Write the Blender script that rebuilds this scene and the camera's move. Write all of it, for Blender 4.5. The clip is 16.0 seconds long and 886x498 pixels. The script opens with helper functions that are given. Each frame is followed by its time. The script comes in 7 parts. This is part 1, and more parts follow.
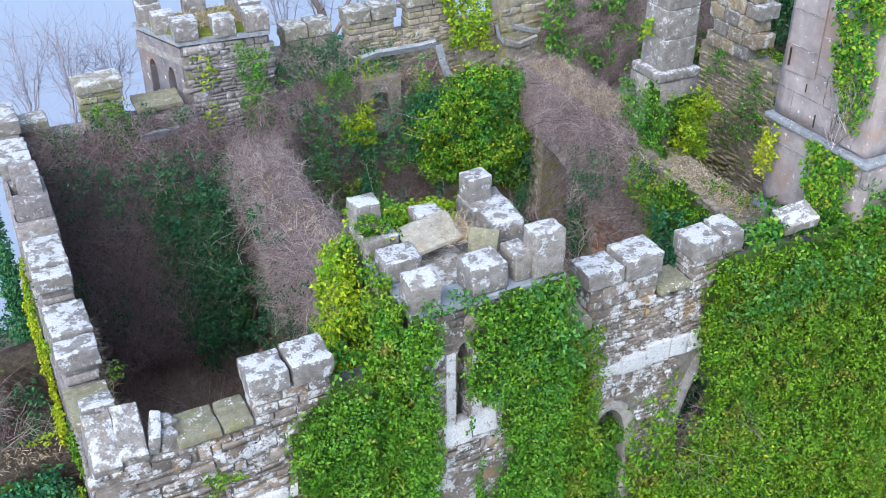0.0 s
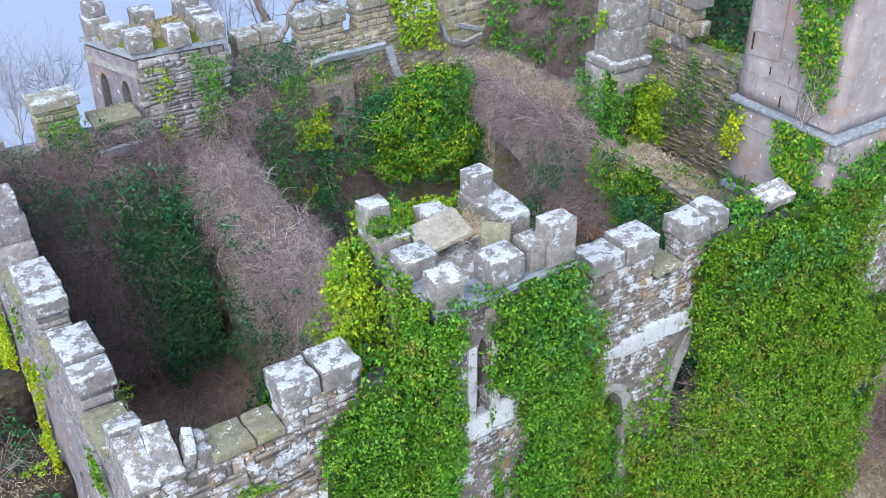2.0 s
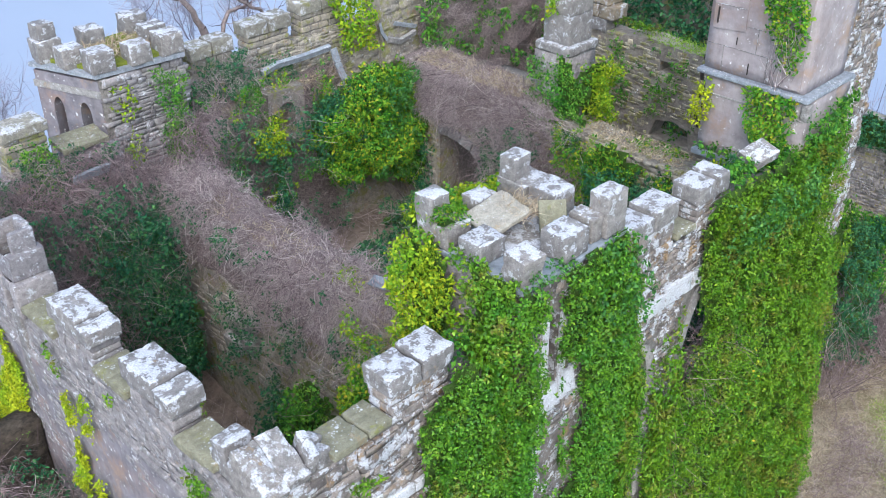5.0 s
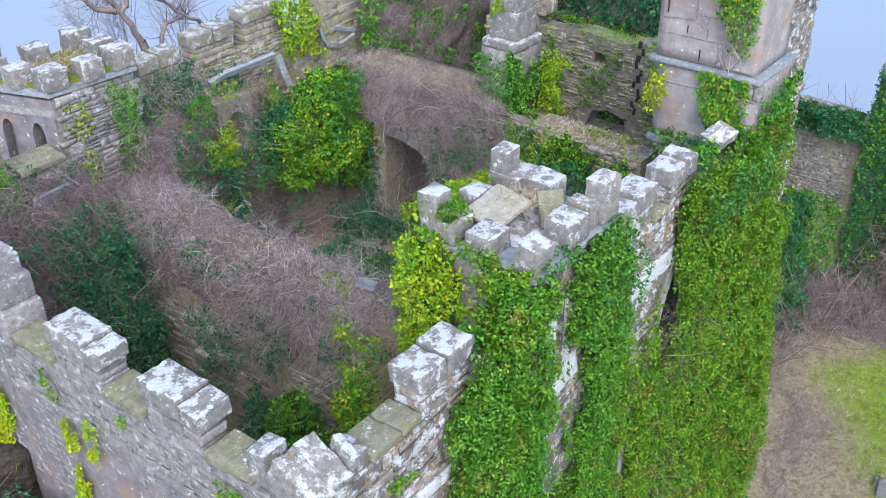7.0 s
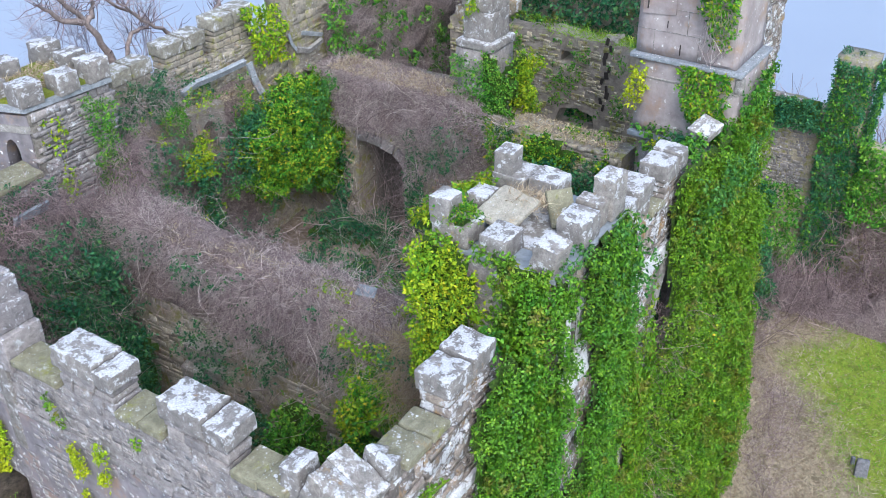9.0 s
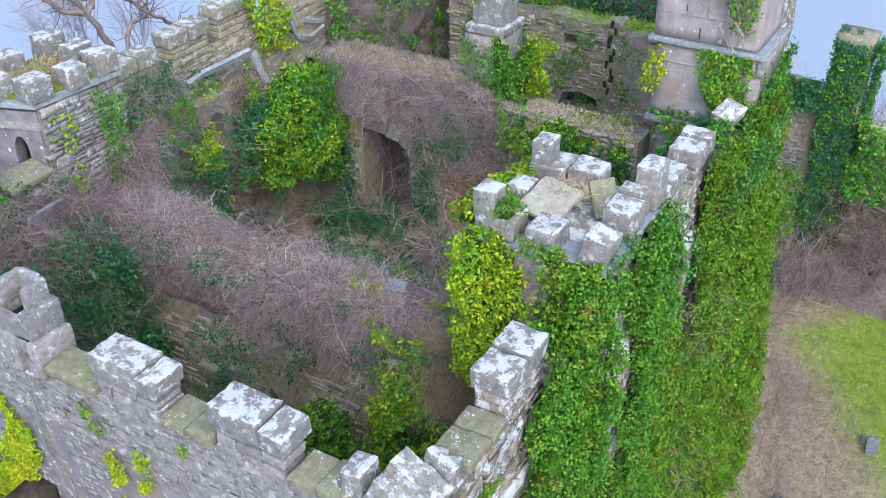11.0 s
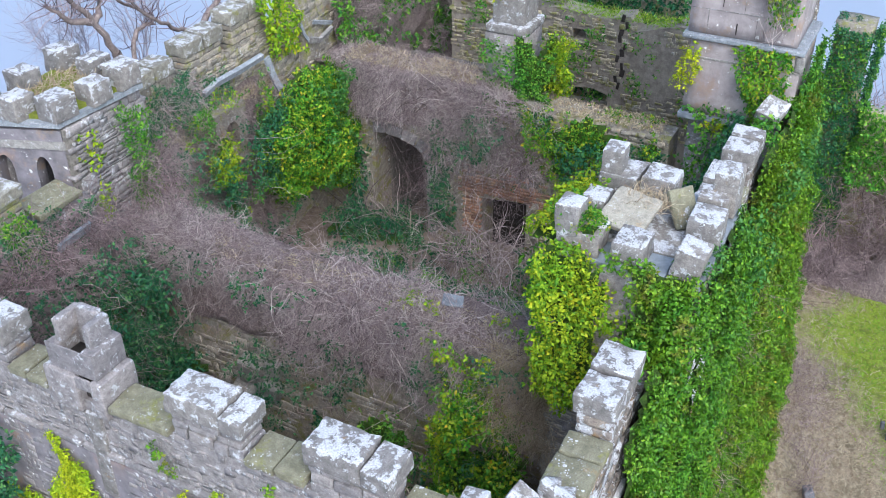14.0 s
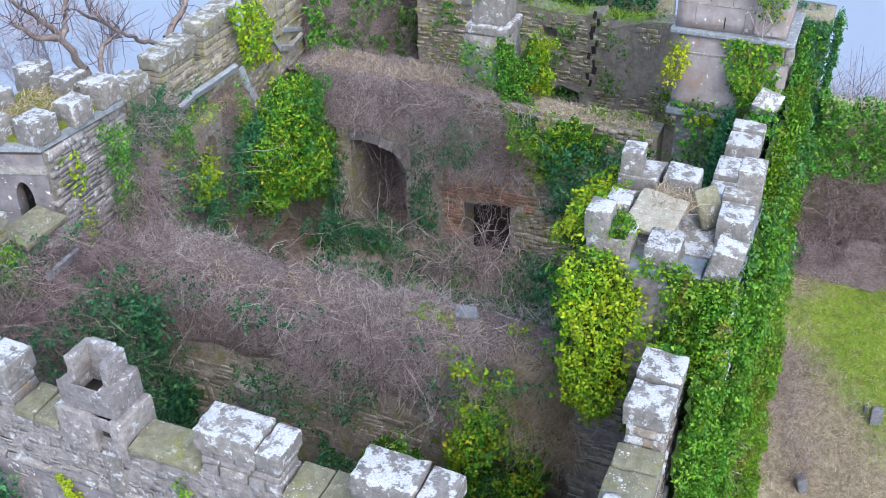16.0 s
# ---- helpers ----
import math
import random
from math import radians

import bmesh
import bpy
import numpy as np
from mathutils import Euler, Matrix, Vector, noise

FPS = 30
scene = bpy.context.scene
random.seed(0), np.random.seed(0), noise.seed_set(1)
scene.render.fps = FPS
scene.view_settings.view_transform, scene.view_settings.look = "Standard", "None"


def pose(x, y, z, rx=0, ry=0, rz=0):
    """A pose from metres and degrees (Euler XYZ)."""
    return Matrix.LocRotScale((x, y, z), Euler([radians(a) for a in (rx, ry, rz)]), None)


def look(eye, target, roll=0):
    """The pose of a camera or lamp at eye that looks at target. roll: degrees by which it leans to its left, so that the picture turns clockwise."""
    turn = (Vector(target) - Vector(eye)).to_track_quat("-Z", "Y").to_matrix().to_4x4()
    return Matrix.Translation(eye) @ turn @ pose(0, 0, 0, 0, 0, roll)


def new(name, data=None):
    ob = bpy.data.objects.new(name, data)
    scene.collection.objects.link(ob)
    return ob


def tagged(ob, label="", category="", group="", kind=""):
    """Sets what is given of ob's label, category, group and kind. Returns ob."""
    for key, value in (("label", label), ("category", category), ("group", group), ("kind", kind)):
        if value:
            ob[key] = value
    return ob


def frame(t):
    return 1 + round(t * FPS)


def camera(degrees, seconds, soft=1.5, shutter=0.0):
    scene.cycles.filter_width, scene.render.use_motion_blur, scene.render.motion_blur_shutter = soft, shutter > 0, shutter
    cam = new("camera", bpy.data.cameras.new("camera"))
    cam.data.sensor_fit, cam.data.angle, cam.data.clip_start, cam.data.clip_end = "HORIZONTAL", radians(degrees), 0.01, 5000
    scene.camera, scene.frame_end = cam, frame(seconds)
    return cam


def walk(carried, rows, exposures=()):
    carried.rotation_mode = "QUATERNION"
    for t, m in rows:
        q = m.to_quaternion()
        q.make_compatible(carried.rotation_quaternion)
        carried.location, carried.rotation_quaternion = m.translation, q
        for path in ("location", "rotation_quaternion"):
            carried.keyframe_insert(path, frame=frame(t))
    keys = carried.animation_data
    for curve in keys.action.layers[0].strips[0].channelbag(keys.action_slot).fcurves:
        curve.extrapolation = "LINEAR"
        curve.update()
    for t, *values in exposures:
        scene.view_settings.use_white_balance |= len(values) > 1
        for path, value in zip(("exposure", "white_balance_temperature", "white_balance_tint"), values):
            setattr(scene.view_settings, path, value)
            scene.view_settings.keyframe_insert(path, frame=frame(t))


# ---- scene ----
cam = camera(46.5, 16.0, soft=0.65)
METRES, EYE, TILT, LEAN, TURN = 12.0, 18.6, -32.0, 0.0, -26.6
ROWS = [
    (0.0, 0.0, 0.0, 0.0, 0.0, 0.0, -0.0),
    (0.5, -0.026, -0.002, -0.0004, -1.4, 0.01, 0.89),
    (1.0, -0.0566, -0.0037, -0.0008, -2.84, 0.0, 1.82),
    (1.5, -0.0912, -0.0049, -0.0013, -4.31, -0.04, 2.76),
    (2.0, -0.1295, -0.0053, -0.0016, -5.79, -0.08, 3.71),
    (2.5, -0.1705, -0.0048, -0.0022, -7.21, -0.16, 4.6),
    (3.0, -0.2136, -0.0033, -0.0029, -9.09, -0.28, 5.79),
    (3.5, -0.2595, -0.0014, -0.0014, -10.84, -0.44, 6.89),
    (6.0, -0.4731, 0.0206, 0.0178, -18.65, -1.49, 11.63),
    (6.5, -0.5026, 0.0276, 0.0231, -20.35, -1.81, 12.62),
    (7.0, -0.5286, 0.0357, 0.0286, -21.88, -2.14, 13.51),
    (7.5, -0.5512, 0.0453, 0.034, -23.15, -2.45, 14.23),
    (8.0, -0.5712, 0.056, 0.0396, -24.14, -2.69, 14.77),
    (10.5, -0.6543, 0.1233, 0.083, -27.69, -4.15, 16.63),
    (11.0, -0.6701, 0.1399, 0.0941, -28.02, -4.77, 16.79),
    (11.5, -0.6857, 0.157, 0.1067, -28.29, -5.3, 16.91),
    (12.0, -0.7016, 0.1744, 0.1194, -28.58, -5.67, 17.03),
    (12.5, -0.7173, 0.1922, 0.133, -28.83, -5.83, 17.14),
    (13.0, -0.7331, 0.2101, 0.1463, -29.25, -5.95, 17.34),
    (13.5, -0.7485, 0.229, 0.1589, -30.14, -6.21, 17.8),
    (14.0, -0.7635, 0.2491, 0.1707, -31.55, -6.63, 18.52),
    (14.5, -0.7787, 0.2703, 0.182, -32.71, -6.99, 19.1),
    (15.0, -0.7931, 0.2918, 0.1931, -33.71, -7.31, 19.6),
    (15.5, -0.8072, 0.3138, 0.2042, -34.76, -7.67, 20.12),
    (16.0, -0.8208, 0.336, 0.2155, -36.06, -8.2, 20.74),
]
walk(cam, [(t, pose(0, 0, EYE, TILT, LEAN, TURN) @ pose(METRES * x, METRES * y, METRES * z, 90 + pitch, roll, yaw)) for t, x, y, z, yaw, pitch, roll in ROWS],
     exposures=[(0.0, 0.29, 5420, 5), (16.0, 0.29, 5420, 5)])

# ---- world and sun: a bright, misty, overcast day ----
world = bpy.data.worlds.new("overcast_sky")
scene.world = world
world.use_nodes = True
wn = world.node_tree
sky = wn.nodes.new("ShaderNodeTexSky")
sky.sky_type = "NISHITA"
sky.sun_disc = False
sky.sun_elevation = radians(46)
sky.sun_rotation = radians(226)
sky.air_density, sky.dust_density, sky.ozone_density = 1.0, 5.0, 1.0
wn.links.new(sky.outputs["Color"], wn.nodes["Background"].inputs["Color"])
wn.nodes["Background"].inputs["Strength"].default_value = 0.24
sun_lamp = bpy.data.lights.new("sun", "SUN")
sun_lamp.energy, sun_lamp.angle, sun_lamp.color = 1.25, radians(110), (1.0, 0.985, 0.955)
sun = new("sun", sun_lamp)
sun.matrix_world = look((-21, -11, 42), (5, 12, 6))


# ---- materials ----
class Nodes:
    """A small writer of node materials."""

    def __init__(self, name):
        self.mat = bpy.data.materials.new(name)
        self.mat.use_nodes = True
        self.tree = self.mat.node_tree
        self.bsdf = self.tree.nodes["Principled BSDF"]
        self.coord = self.add("ShaderNodeTexCoord").outputs["Object"]
        self.place = self.add("ShaderNodeNewGeometry").outputs["Position"]

    def add(self, kind, **settings):
        node = self.tree.nodes.new(kind)
        for key, value in settings.items():
            node.inputs[key.replace("_", " ")].default_value = value
        return node

    def link(self, a, b):
        self.tree.links.new(a, b)

    def noise(self, scale, detail=4.0, rough=0.6, stretch=None):
        node = self.add("ShaderNodeTexNoise", Scale=scale, Detail=detail, Roughness=rough)
        source = self.place
        if stretch:
            mapping = self.add("ShaderNodeMapping", Scale=stretch)
            self.link(source, mapping.inputs["Vector"])
            source = mapping.outputs["Vector"]
        self.link(source, node.inputs["Vector"])
        return node.outputs["Fac"]

    def cells(self, scale, feature="F1"):
        node = self.add("ShaderNodeTexVoronoi", Scale=scale)
        node.feature = feature
        self.link(self.place, node.inputs["Vector"])
        return node.outputs["Distance"]

    def strands(self, scale, wide=0.05, warp=0.12):
        """A tangle of thin lines: 1 on a line, 0 between."""
        drift = self.add("ShaderNodeTexNoise", Scale=scale * 0.35, Detail=3.0)
        self.link(self.place, drift.inputs["Vector"])
        shift = self.add("ShaderNodeVectorMath")
        shift.operation = "MULTIPLY_ADD"
        self.link(drift.outputs["Color"], shift.inputs[0])
        shift.inputs[1].default_value = (warp,) * 3
        self.link(self.place, shift.inputs[2])
        cell = self.add("ShaderNodeTexVoronoi", Scale=scale)
        cell.feature = "DISTANCE_TO_EDGE"
        self.link(shift.outputs[0], cell.inputs["Vector"])
        return self.ramp(cell.outputs["Distance"], [(wide * 0.4, (1,)), (wide, (0,))])

    def ramp(self, fac, stops):
        node = self.add("ShaderNodeValToRGB")
        ends = node.color_ramp.elements
        while len(ends) < len(stops):
            ends.new(0.5)
        for end, (at, colour) in zip(ends, stops):
            end.position = at
            end.color = (*colour, 1) if len(colour) == 3 else (colour[0],) * 3 + (1,)
        self.link(fac, node.inputs["Fac"])
        return node.outputs["Color"]

    def mix(self, fac, a, b, blend="MIX"):
        node = self.add("ShaderNodeMix")
        node.data_type, node.blend_type = "RGBA", blend
        for value, key in ((fac, 0), (a, 6), (b, 7)):
            if isinstance(value, (int, float)):
                node.inputs[key].default_value = value
            elif isinstance(value, tuple):
                node.inputs[key].default_value = (*value, 1)
            else:
                self.link(value, node.inputs[key])
        return node.outputs[2]

    def maths(self, op, a, b=0.0):
        node = self.add("ShaderNodeMath")
        node.operation = op
        for n, value in enumerate((a, b)):
            if isinstance(value, (int, float)):
                node.inputs[n].default_value = value
            else:
                self.link(value, node.inputs[n])
        return node.outputs[0]

    def chance(self):
        """A number of its own for each object and each loose piece."""
        both = self.maths("ADD", self.add("ShaderNodeObjectInfo").outputs["Random"], self.add("ShaderNodeNewGeometry").outputs["Random Per Island"])
        return self.maths("FRACT", both)

    def upward(self):
        split = self.add("ShaderNodeSeparateXYZ")
        self.link(self.add("ShaderNodeNewGeometry").outputs["Normal"], split.inputs[0])
        return split.outputs["Z"]

    def done(self, colour, rough=0.9, bump=None, strength=0.5, depth=0.02, spec=0.3):
        if isinstance(colour, tuple):
            self.bsdf.inputs["Base Color"].default_value = (*colour, 1)
        else:
            self.link(colour, self.bsdf.inputs["Base Color"])
        if isinstance(rough, (int, float)):
            self.bsdf.inputs["Roughness"].default_value = rough
        else:
            self.link(rough, self.bsdf.inputs["Roughness"])
        self.bsdf.inputs["Specular IOR Level"].default_value = spec
        if bump is not None:
            node = self.add("ShaderNodeBump", Strength=strength, Distance=depth)
            self.link(bump, node.inputs["Height"])
            self.link(node.outputs["Normal"], self.bsdf.inputs["Normal"])
        return self.mat


def stone_material(name, dark, light, lichen=0.55, ochre=0.12, top=0.0, moss=0.0, per_piece=0.35, soft=0.035):
    """Weathered limestone: mottled, with white crusts of lichen, a little ochre and moss. A higher lichen number leaves less of it."""
    n = Nodes(name)
    grain = n.noise(9, 6, 0.65)
    base = n.ramp(grain, [(0.3, dark), (0.7, light)])
    piece = n.ramp(n.chance(), [(0.0, (0.55, 0.52, 0.5)), (0.5, (1.0, 0.97, 0.92)), (1.0, (1.35, 1.25, 1.1))])
    base = n.mix(per_piece, base, n.mix(1.0, base, piece, "MULTIPLY"))
    base = n.mix(n.ramp(n.noise(2.6, 5, 0.7), [(1 - ochre - 0.28, (0,)), (1 - ochre - 0.16, (0.75,))]), base, (0.36, 0.22, 0.08))
    speck = n.noise(70, 3, 0.7)
    base = n.mix(n.ramp(speck, [(0.38, (0.5,)), (0.55, (0.0,))]), base, (0.1, 0.09, 0.08))
    # lichen crusts grow thicker on stone that faces the sky
    crust = n.maths("ADD", n.maths("MULTIPLY", n.noise(6, 6, 0.66), 0.7), n.maths("MULTIPLY", n.noise(30, 5, 0.72), 0.3))
    crust = n.maths("ADD", crust, n.maths("MULTIPLY", n.maths("MAXIMUM", n.upward(), 0.0), top))
    mask = n.ramp(crust, [(lichen - soft, (0,)), (lichen + soft, (0.84,))])
    # round colonies of two sizes, scattered in drifts
    for size, room in ((9, 0.0), (21, 0.035)):
        spots = n.maths("ADD", n.cells(size), n.maths("MULTIPLY", n.noise(3.5, 3, 0.6), 1.15))
        spots = n.maths("ADD", spots, n.maths("MULTIPLY", n.noise(48, 4, 0.65), 0.22))
        mask = n.maths("MAXIMUM", mask, n.ramp(spots, [(lichen + 0.075 + room, (0.94,)), (lichen + 0.1 + room, (0,))]))
    white = n.ramp(n.noise(46, 5, 0.75), [(0.33, (0.34, 0.335, 0.34)), (0.48, (0.52, 0.52, 0.54)), (0.66, (0.77, 0.78, 0.81))])
    base = n.mix(mask, base, white)
    if moss:
        base = n.mix(n.ramp(n.noise(3.2, 5, 0.7), [(0.62 - moss * 0.3, (0,)), (0.72 - moss * 0.3, (0.8,))]), base, n.ramp(n.noise(40, 3, 0.6), [(0.3, (0.12, 0.135, 0.03)), (0.7, (0.3, 0.29, 0.08))]))
    relief = n.maths("ADD", n.maths("MULTIPLY", n.noise(26, 6, 0.7), 0.7), n.maths("MULTIPLY", mask, 0.16))
    return n.done(base, 0.92, relief, 0.9, 0.022)


ASHLAR = stone_material("grey_ashlar", (0.13, 0.12, 0.115), (0.33, 0.31, 0.29), lichen=0.59, top=0.07)
CAPSTONE = stone_material("lichened_capstone", (0.155, 0.145, 0.14), (0.345, 0.325, 0.31), lichen=0.57, ochre=0.1, top=0.085, soft=0.016)
SILL = stone_material("olive_sill_stone", (0.15, 0.14, 0.09), (0.3, 0.29, 0.2), lichen=0.62, ochre=0.1, moss=0.1, per_piece=0.2)
RUBBLE = stone_material("grey_rubble", (0.165, 0.153, 0.158), (0.355, 0.335, 0.34), lichen=0.588, ochre=0.09, per_piece=0.5)
RUBBLE_BUFF = stone_material("buff_rubble", (0.27, 0.245, 0.21), (0.52, 0.48, 0.42), lichen=0.66, ochre=0.1, moss=0.08, per_piece=0.4)
RUBBLE_WHITE = stone_material("lichened_rubble", (0.13, 0.115, 0.11), (0.34, 0.305, 0.285), lichen=0.525, ochre=0.17, per_piece=0.95, soft=0.016)
RUBBLE_MOSSY = stone_material("mossy_rubble", (0.19, 0.175, 0.15), (0.43, 0.395, 0.335), lichen=0.63, ochre=0.13, moss=0.36, per_piece=0.7)
RUBBLE_GREEN = stone_material("green_mossed_rubble", (0.25, 0.23, 0.18), (0.52, 0.48, 0.38), lichen=0.61, ochre=0.16, moss=0.45, per_piece=0.8)
PALE = stone_material("pale_dressed_stone", (0.2, 0.19, 0.185), (0.42, 0.4, 0.38), lichen=0.62, ochre=0.08, per_piece=0.3)

MOSSY_CAP = stone_material("mossy_cap_stone", (0.17, 0.16, 0.13), (0.38, 0.36, 0.3), lichen=0.57, ochre=0.1, top=0.05, moss=0.14, per_piece=0.4)


def mortar_material():
    n = Nodes("old_mortar")
    base = n.ramp(n.noise(14, 6, 0.7), [(0.3, (0.1, 0.09, 0.08)), (0.7, (0.25, 0.23, 0.205))])
    return n.done(base, 0.95, n.noise(30, 6, 0.7), 0.9, 0.03)


def render_material(name, dark, light, white=0.62):
    """Old lime render, streaked by rain, with worn seams."""
    n = Nodes(name)
    base = n.ramp(n.noise(3.5, 6, 0.65), [(0.3, dark), (0.7, light)])
    streak = n.noise(2.2, 6, 0.7, (1, 1, 0.3))
    base = n.mix(n.ramp(streak, [(0.45, (0,)), (0.75, (0.4,))]), base, (0.15, 0.13, 0.115))
    base = n.mix(n.ramp(n.noise(1.8, 5, 0.7), [(0.55, (0,)), (0.7, (0.6,))]), base, (0.38, 0.25, 0.13))
    base = n.mix(n.ramp(n.noise(0.9, 5, 0.7), [(0.5, (0,)), (0.65, (0.45,))]), base, (0.27, 0.19, 0.17))
    base = n.mix(n.ramp(n.noise(8, 5, 0.65), [(white, (0,)), (white + 0.04, (0.85,))]), base, (0.72, 0.71, 0.7))
    return n.done(base, 0.9, n.noise(22, 6, 0.7), 0.5, 0.02)


def plain_material(name, dark, light, scale=8, rough=0.8, bump=0.4, spec=0.3, depth=0.02):
    n = Nodes(name)
    base = n.ramp(n.noise(scale, 6, 0.65), [(0.3, dark), (0.7, light)])
    base = n.mix(n.ramp(n.noise(scale * 0.21, 4, 0.6), [(0.35, (0.45,)), (0.6, (0,))]), base, n.mix(1.0, base, (0.6, 0.58, 0.56), "MULTIPLY"))
    return n.done(base, rough, n.noise(scale * 3, 5, 0.7), bump, depth, spec)


def leaf_material(name, stops, dry=0.0, rough=0.55, spec=0.14, patch=(0.55, 0.85, 1.0)):
    n = Nodes(name)
    base = n.ramp(n.chance(), stops)
    drift = n.noise(1.7, 5, 0.65)
    base = n.mix(n.ramp(drift, [(0.38, (0.75,)), (0.56, (0,))]), base, n.mix(1.0, base, patch, "MULTIPLY"))
    if dry:
        base = n.mix(n.ramp(n.noise(2.3, 4, 0.7), [(0.62 - dry * 0.2, (0,)), (0.72 - dry * 0.2, (0.6,))]), base, n.ramp(n.chance(), [(0.2, (0.12, 0.075, 0.02)), (0.7, (0.24, 0.19, 0.03))]))
    mat = n.done(base, rough, spec=spec)
    n.bsdf.inputs["Transmission Weight"].default_value = 0.0
    n.bsdf.inputs["Subsurface Weight"].default_value = 0.0
    return mat


MORTAR = mortar_material()
RENDER = render_material("lilac_grey_render", (0.13, 0.118, 0.13), (0.28, 0.258, 0.275))
TOWER_RENDER = render_material("tower_render", (0.25, 0.215, 0.215), (0.43, 0.38, 0.375), white=0.635)
SLATE = plain_material("blue_grey_slate", (0.16, 0.18, 0.2), (0.33, 0.36, 0.4), 6, 0.55, 0.25)
LEAD = stone_material("weathered_slate_ledge", (0.2, 0.22, 0.25), (0.37, 0.4, 0.44), lichen=0.6, ochre=0.05, per_piece=0.2)
CRUST = stone_material("white_crusted_stone", (0.2, 0.18, 0.17), (0.4, 0.37, 0.35), lichen=0.43, ochre=0.05, top=0.06, soft=0.015)
OCHRE_BLOCK = stone_material("ochre_blocks", (0.21, 0.17, 0.12), (0.45, 0.385, 0.28), lichen=0.55, ochre=0.17, per_piece=0.6)
FLUE_STONE = stone_material("purple_grey_stone", (0.16, 0.148, 0.155), (0.37, 0.345, 0.35), lichen=0.58, ochre=0.06, per_piece=0.4, soft=0.02)
ROOF_SLAB = stone_material("buff_roof_slab", (0.28, 0.26, 0.21), (0.5, 0.465, 0.39), lichen=0.63, ochre=0.12, per_piece=0.3)
PLASTER = plain_material("brown_grey_plaster", (0.19, 0.165, 0.14), (0.38, 0.335, 0.29), 6, 0.95, 0.8, depth=0.04)
SLATE_DARK = plain_material("dark_grave_slate", (0.09, 0.09, 0.105), (0.22, 0.22, 0.245), 14, 0.8, 0.4)
def brick_material():
    """Soft old brick, each of its own shade, dulled by lime and soot."""
    n = Nodes("worn_red_brick")
    base = n.ramp(n.chance(), [(0.0, (0.17, 0.085, 0.06)), (0.4, (0.32, 0.15, 0.09)), (0.8, (0.42, 0.22, 0.13)), (1.0, (0.44, 0.31, 0.2))])
    base = n.mix(n.ramp(n.noise(24, 5, 0.7), [(0.42, (0,)), (0.62, (0.6,))]), base, (0.36, 0.27, 0.22))
    base = n.mix(n.ramp(n.noise(4, 4, 0.65), [(0.42, (0.6,)), (0.55, (0,))]), base, (0.15, 0.11, 0.09))
    return n.done(base, 0.95, n.noise(40, 5, 0.7), 0.8, 0.02)


BRICK = brick_material()
EARTH = plain_material("brown_leaf_litter", (0.15, 0.115, 0.09), (0.36, 0.285, 0.235), 5, 0.95, 1.0, depth=0.06)
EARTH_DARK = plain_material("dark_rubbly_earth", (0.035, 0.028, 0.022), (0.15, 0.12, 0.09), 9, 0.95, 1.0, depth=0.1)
def bed_material():
    """Dead leaves, soil and moss caught among a dense felt of thin stems."""
    n = Nodes("bramble_bed")
    base = n.ramp(n.noise(30, 6, 0.75), [(0.35, (0.13, 0.098, 0.092)), (0.5, (0.24, 0.185, 0.178)), (0.65, (0.37, 0.295, 0.285))])
    base = n.mix(n.ramp(n.noise(1.3, 5, 0.65), [(0.56, (0,)), (0.68, (0.6,))]), base, n.ramp(n.noise(30, 4, 0.7), [(0.3, (0.06, 0.075, 0.035)), (0.7, (0.17, 0.18, 0.09))]))
    base = n.mix(n.ramp(n.noise(4.5, 4, 0.7), [(0.4, (0.6,)), (0.55, (0,))]), base, n.mix(1.0, base, (0.5, 0.47, 0.46), "MULTIPLY"))
    coarse, fine = n.strands(9, 0.05), n.strands(23, 0.07, 0.07)
    stems = n.maths("MAXIMUM", n.maths("MULTIPLY", coarse, 0.8), n.maths("MULTIPLY", fine, 0.6))
    base = n.mix(stems, base, n.ramp(n.noise(6, 4, 0.7), [(0.35, (0.33, 0.25, 0.245)), (0.65, (0.6, 0.49, 0.46))]))
    return n.done(base, 0.95, n.maths("ADD", n.noise(22, 6, 0.8), n.maths("MULTIPLY", stems, 0.35)), 1.0, 0.1)


BRAMBLE_BED = bed_material()
BARK = plain_material("grey_brown_bark", (0.2, 0.15, 0.13), (0.4, 0.32, 0.28), 20, 0.9, 0.6)
BARK_WARM = plain_material("orange_brown_bark", (0.16, 0.125, 0.115), (0.35, 0.285, 0.26), 14, 0.9, 0.6)
# near-black for fireplace soot, and for the shade painted into openings
DARK_VOID = plain_material("soot_and_void_black", (0.02, 0.018, 0.016), (0.06, 0.05, 0.045), 10, 0.95, 0.5)
MOSS = plain_material("green_moss", (0.1, 0.13, 0.015), (0.27, 0.3, 0.04), 25, 0.95, 0.8)

IVY = leaf_material("green_ivy", [(0.0, (0.02, 0.075, 0.012)), (0.35, (0.06, 0.17, 0.016)), (0.75, (0.12, 0.27, 0.02)), (1.0, (0.24, 0.38, 0.04))])
IVY_FRONT = leaf_material("bright_green_ivy", [(0.0, (0.04, 0.095, 0.005)), (0.45, (0.095, 0.195, 0.006)), (0.93, (0.155, 0.275, 0.008)), (1.0, (0.23, 0.32, 0.012))], dry=0.45, rough=0.45, spec=0.2)
IVY_DEEP = leaf_material("deep_green_ivy", [(0.0, (0.028, 0.085, 0.007)), (0.45, (0.075, 0.185, 0.009)), (0.93, (0.13, 0.27, 0.012)), (1.0, (0.21, 0.33, 0.02))], dry=0.2, rough=0.42, spec=0.22)
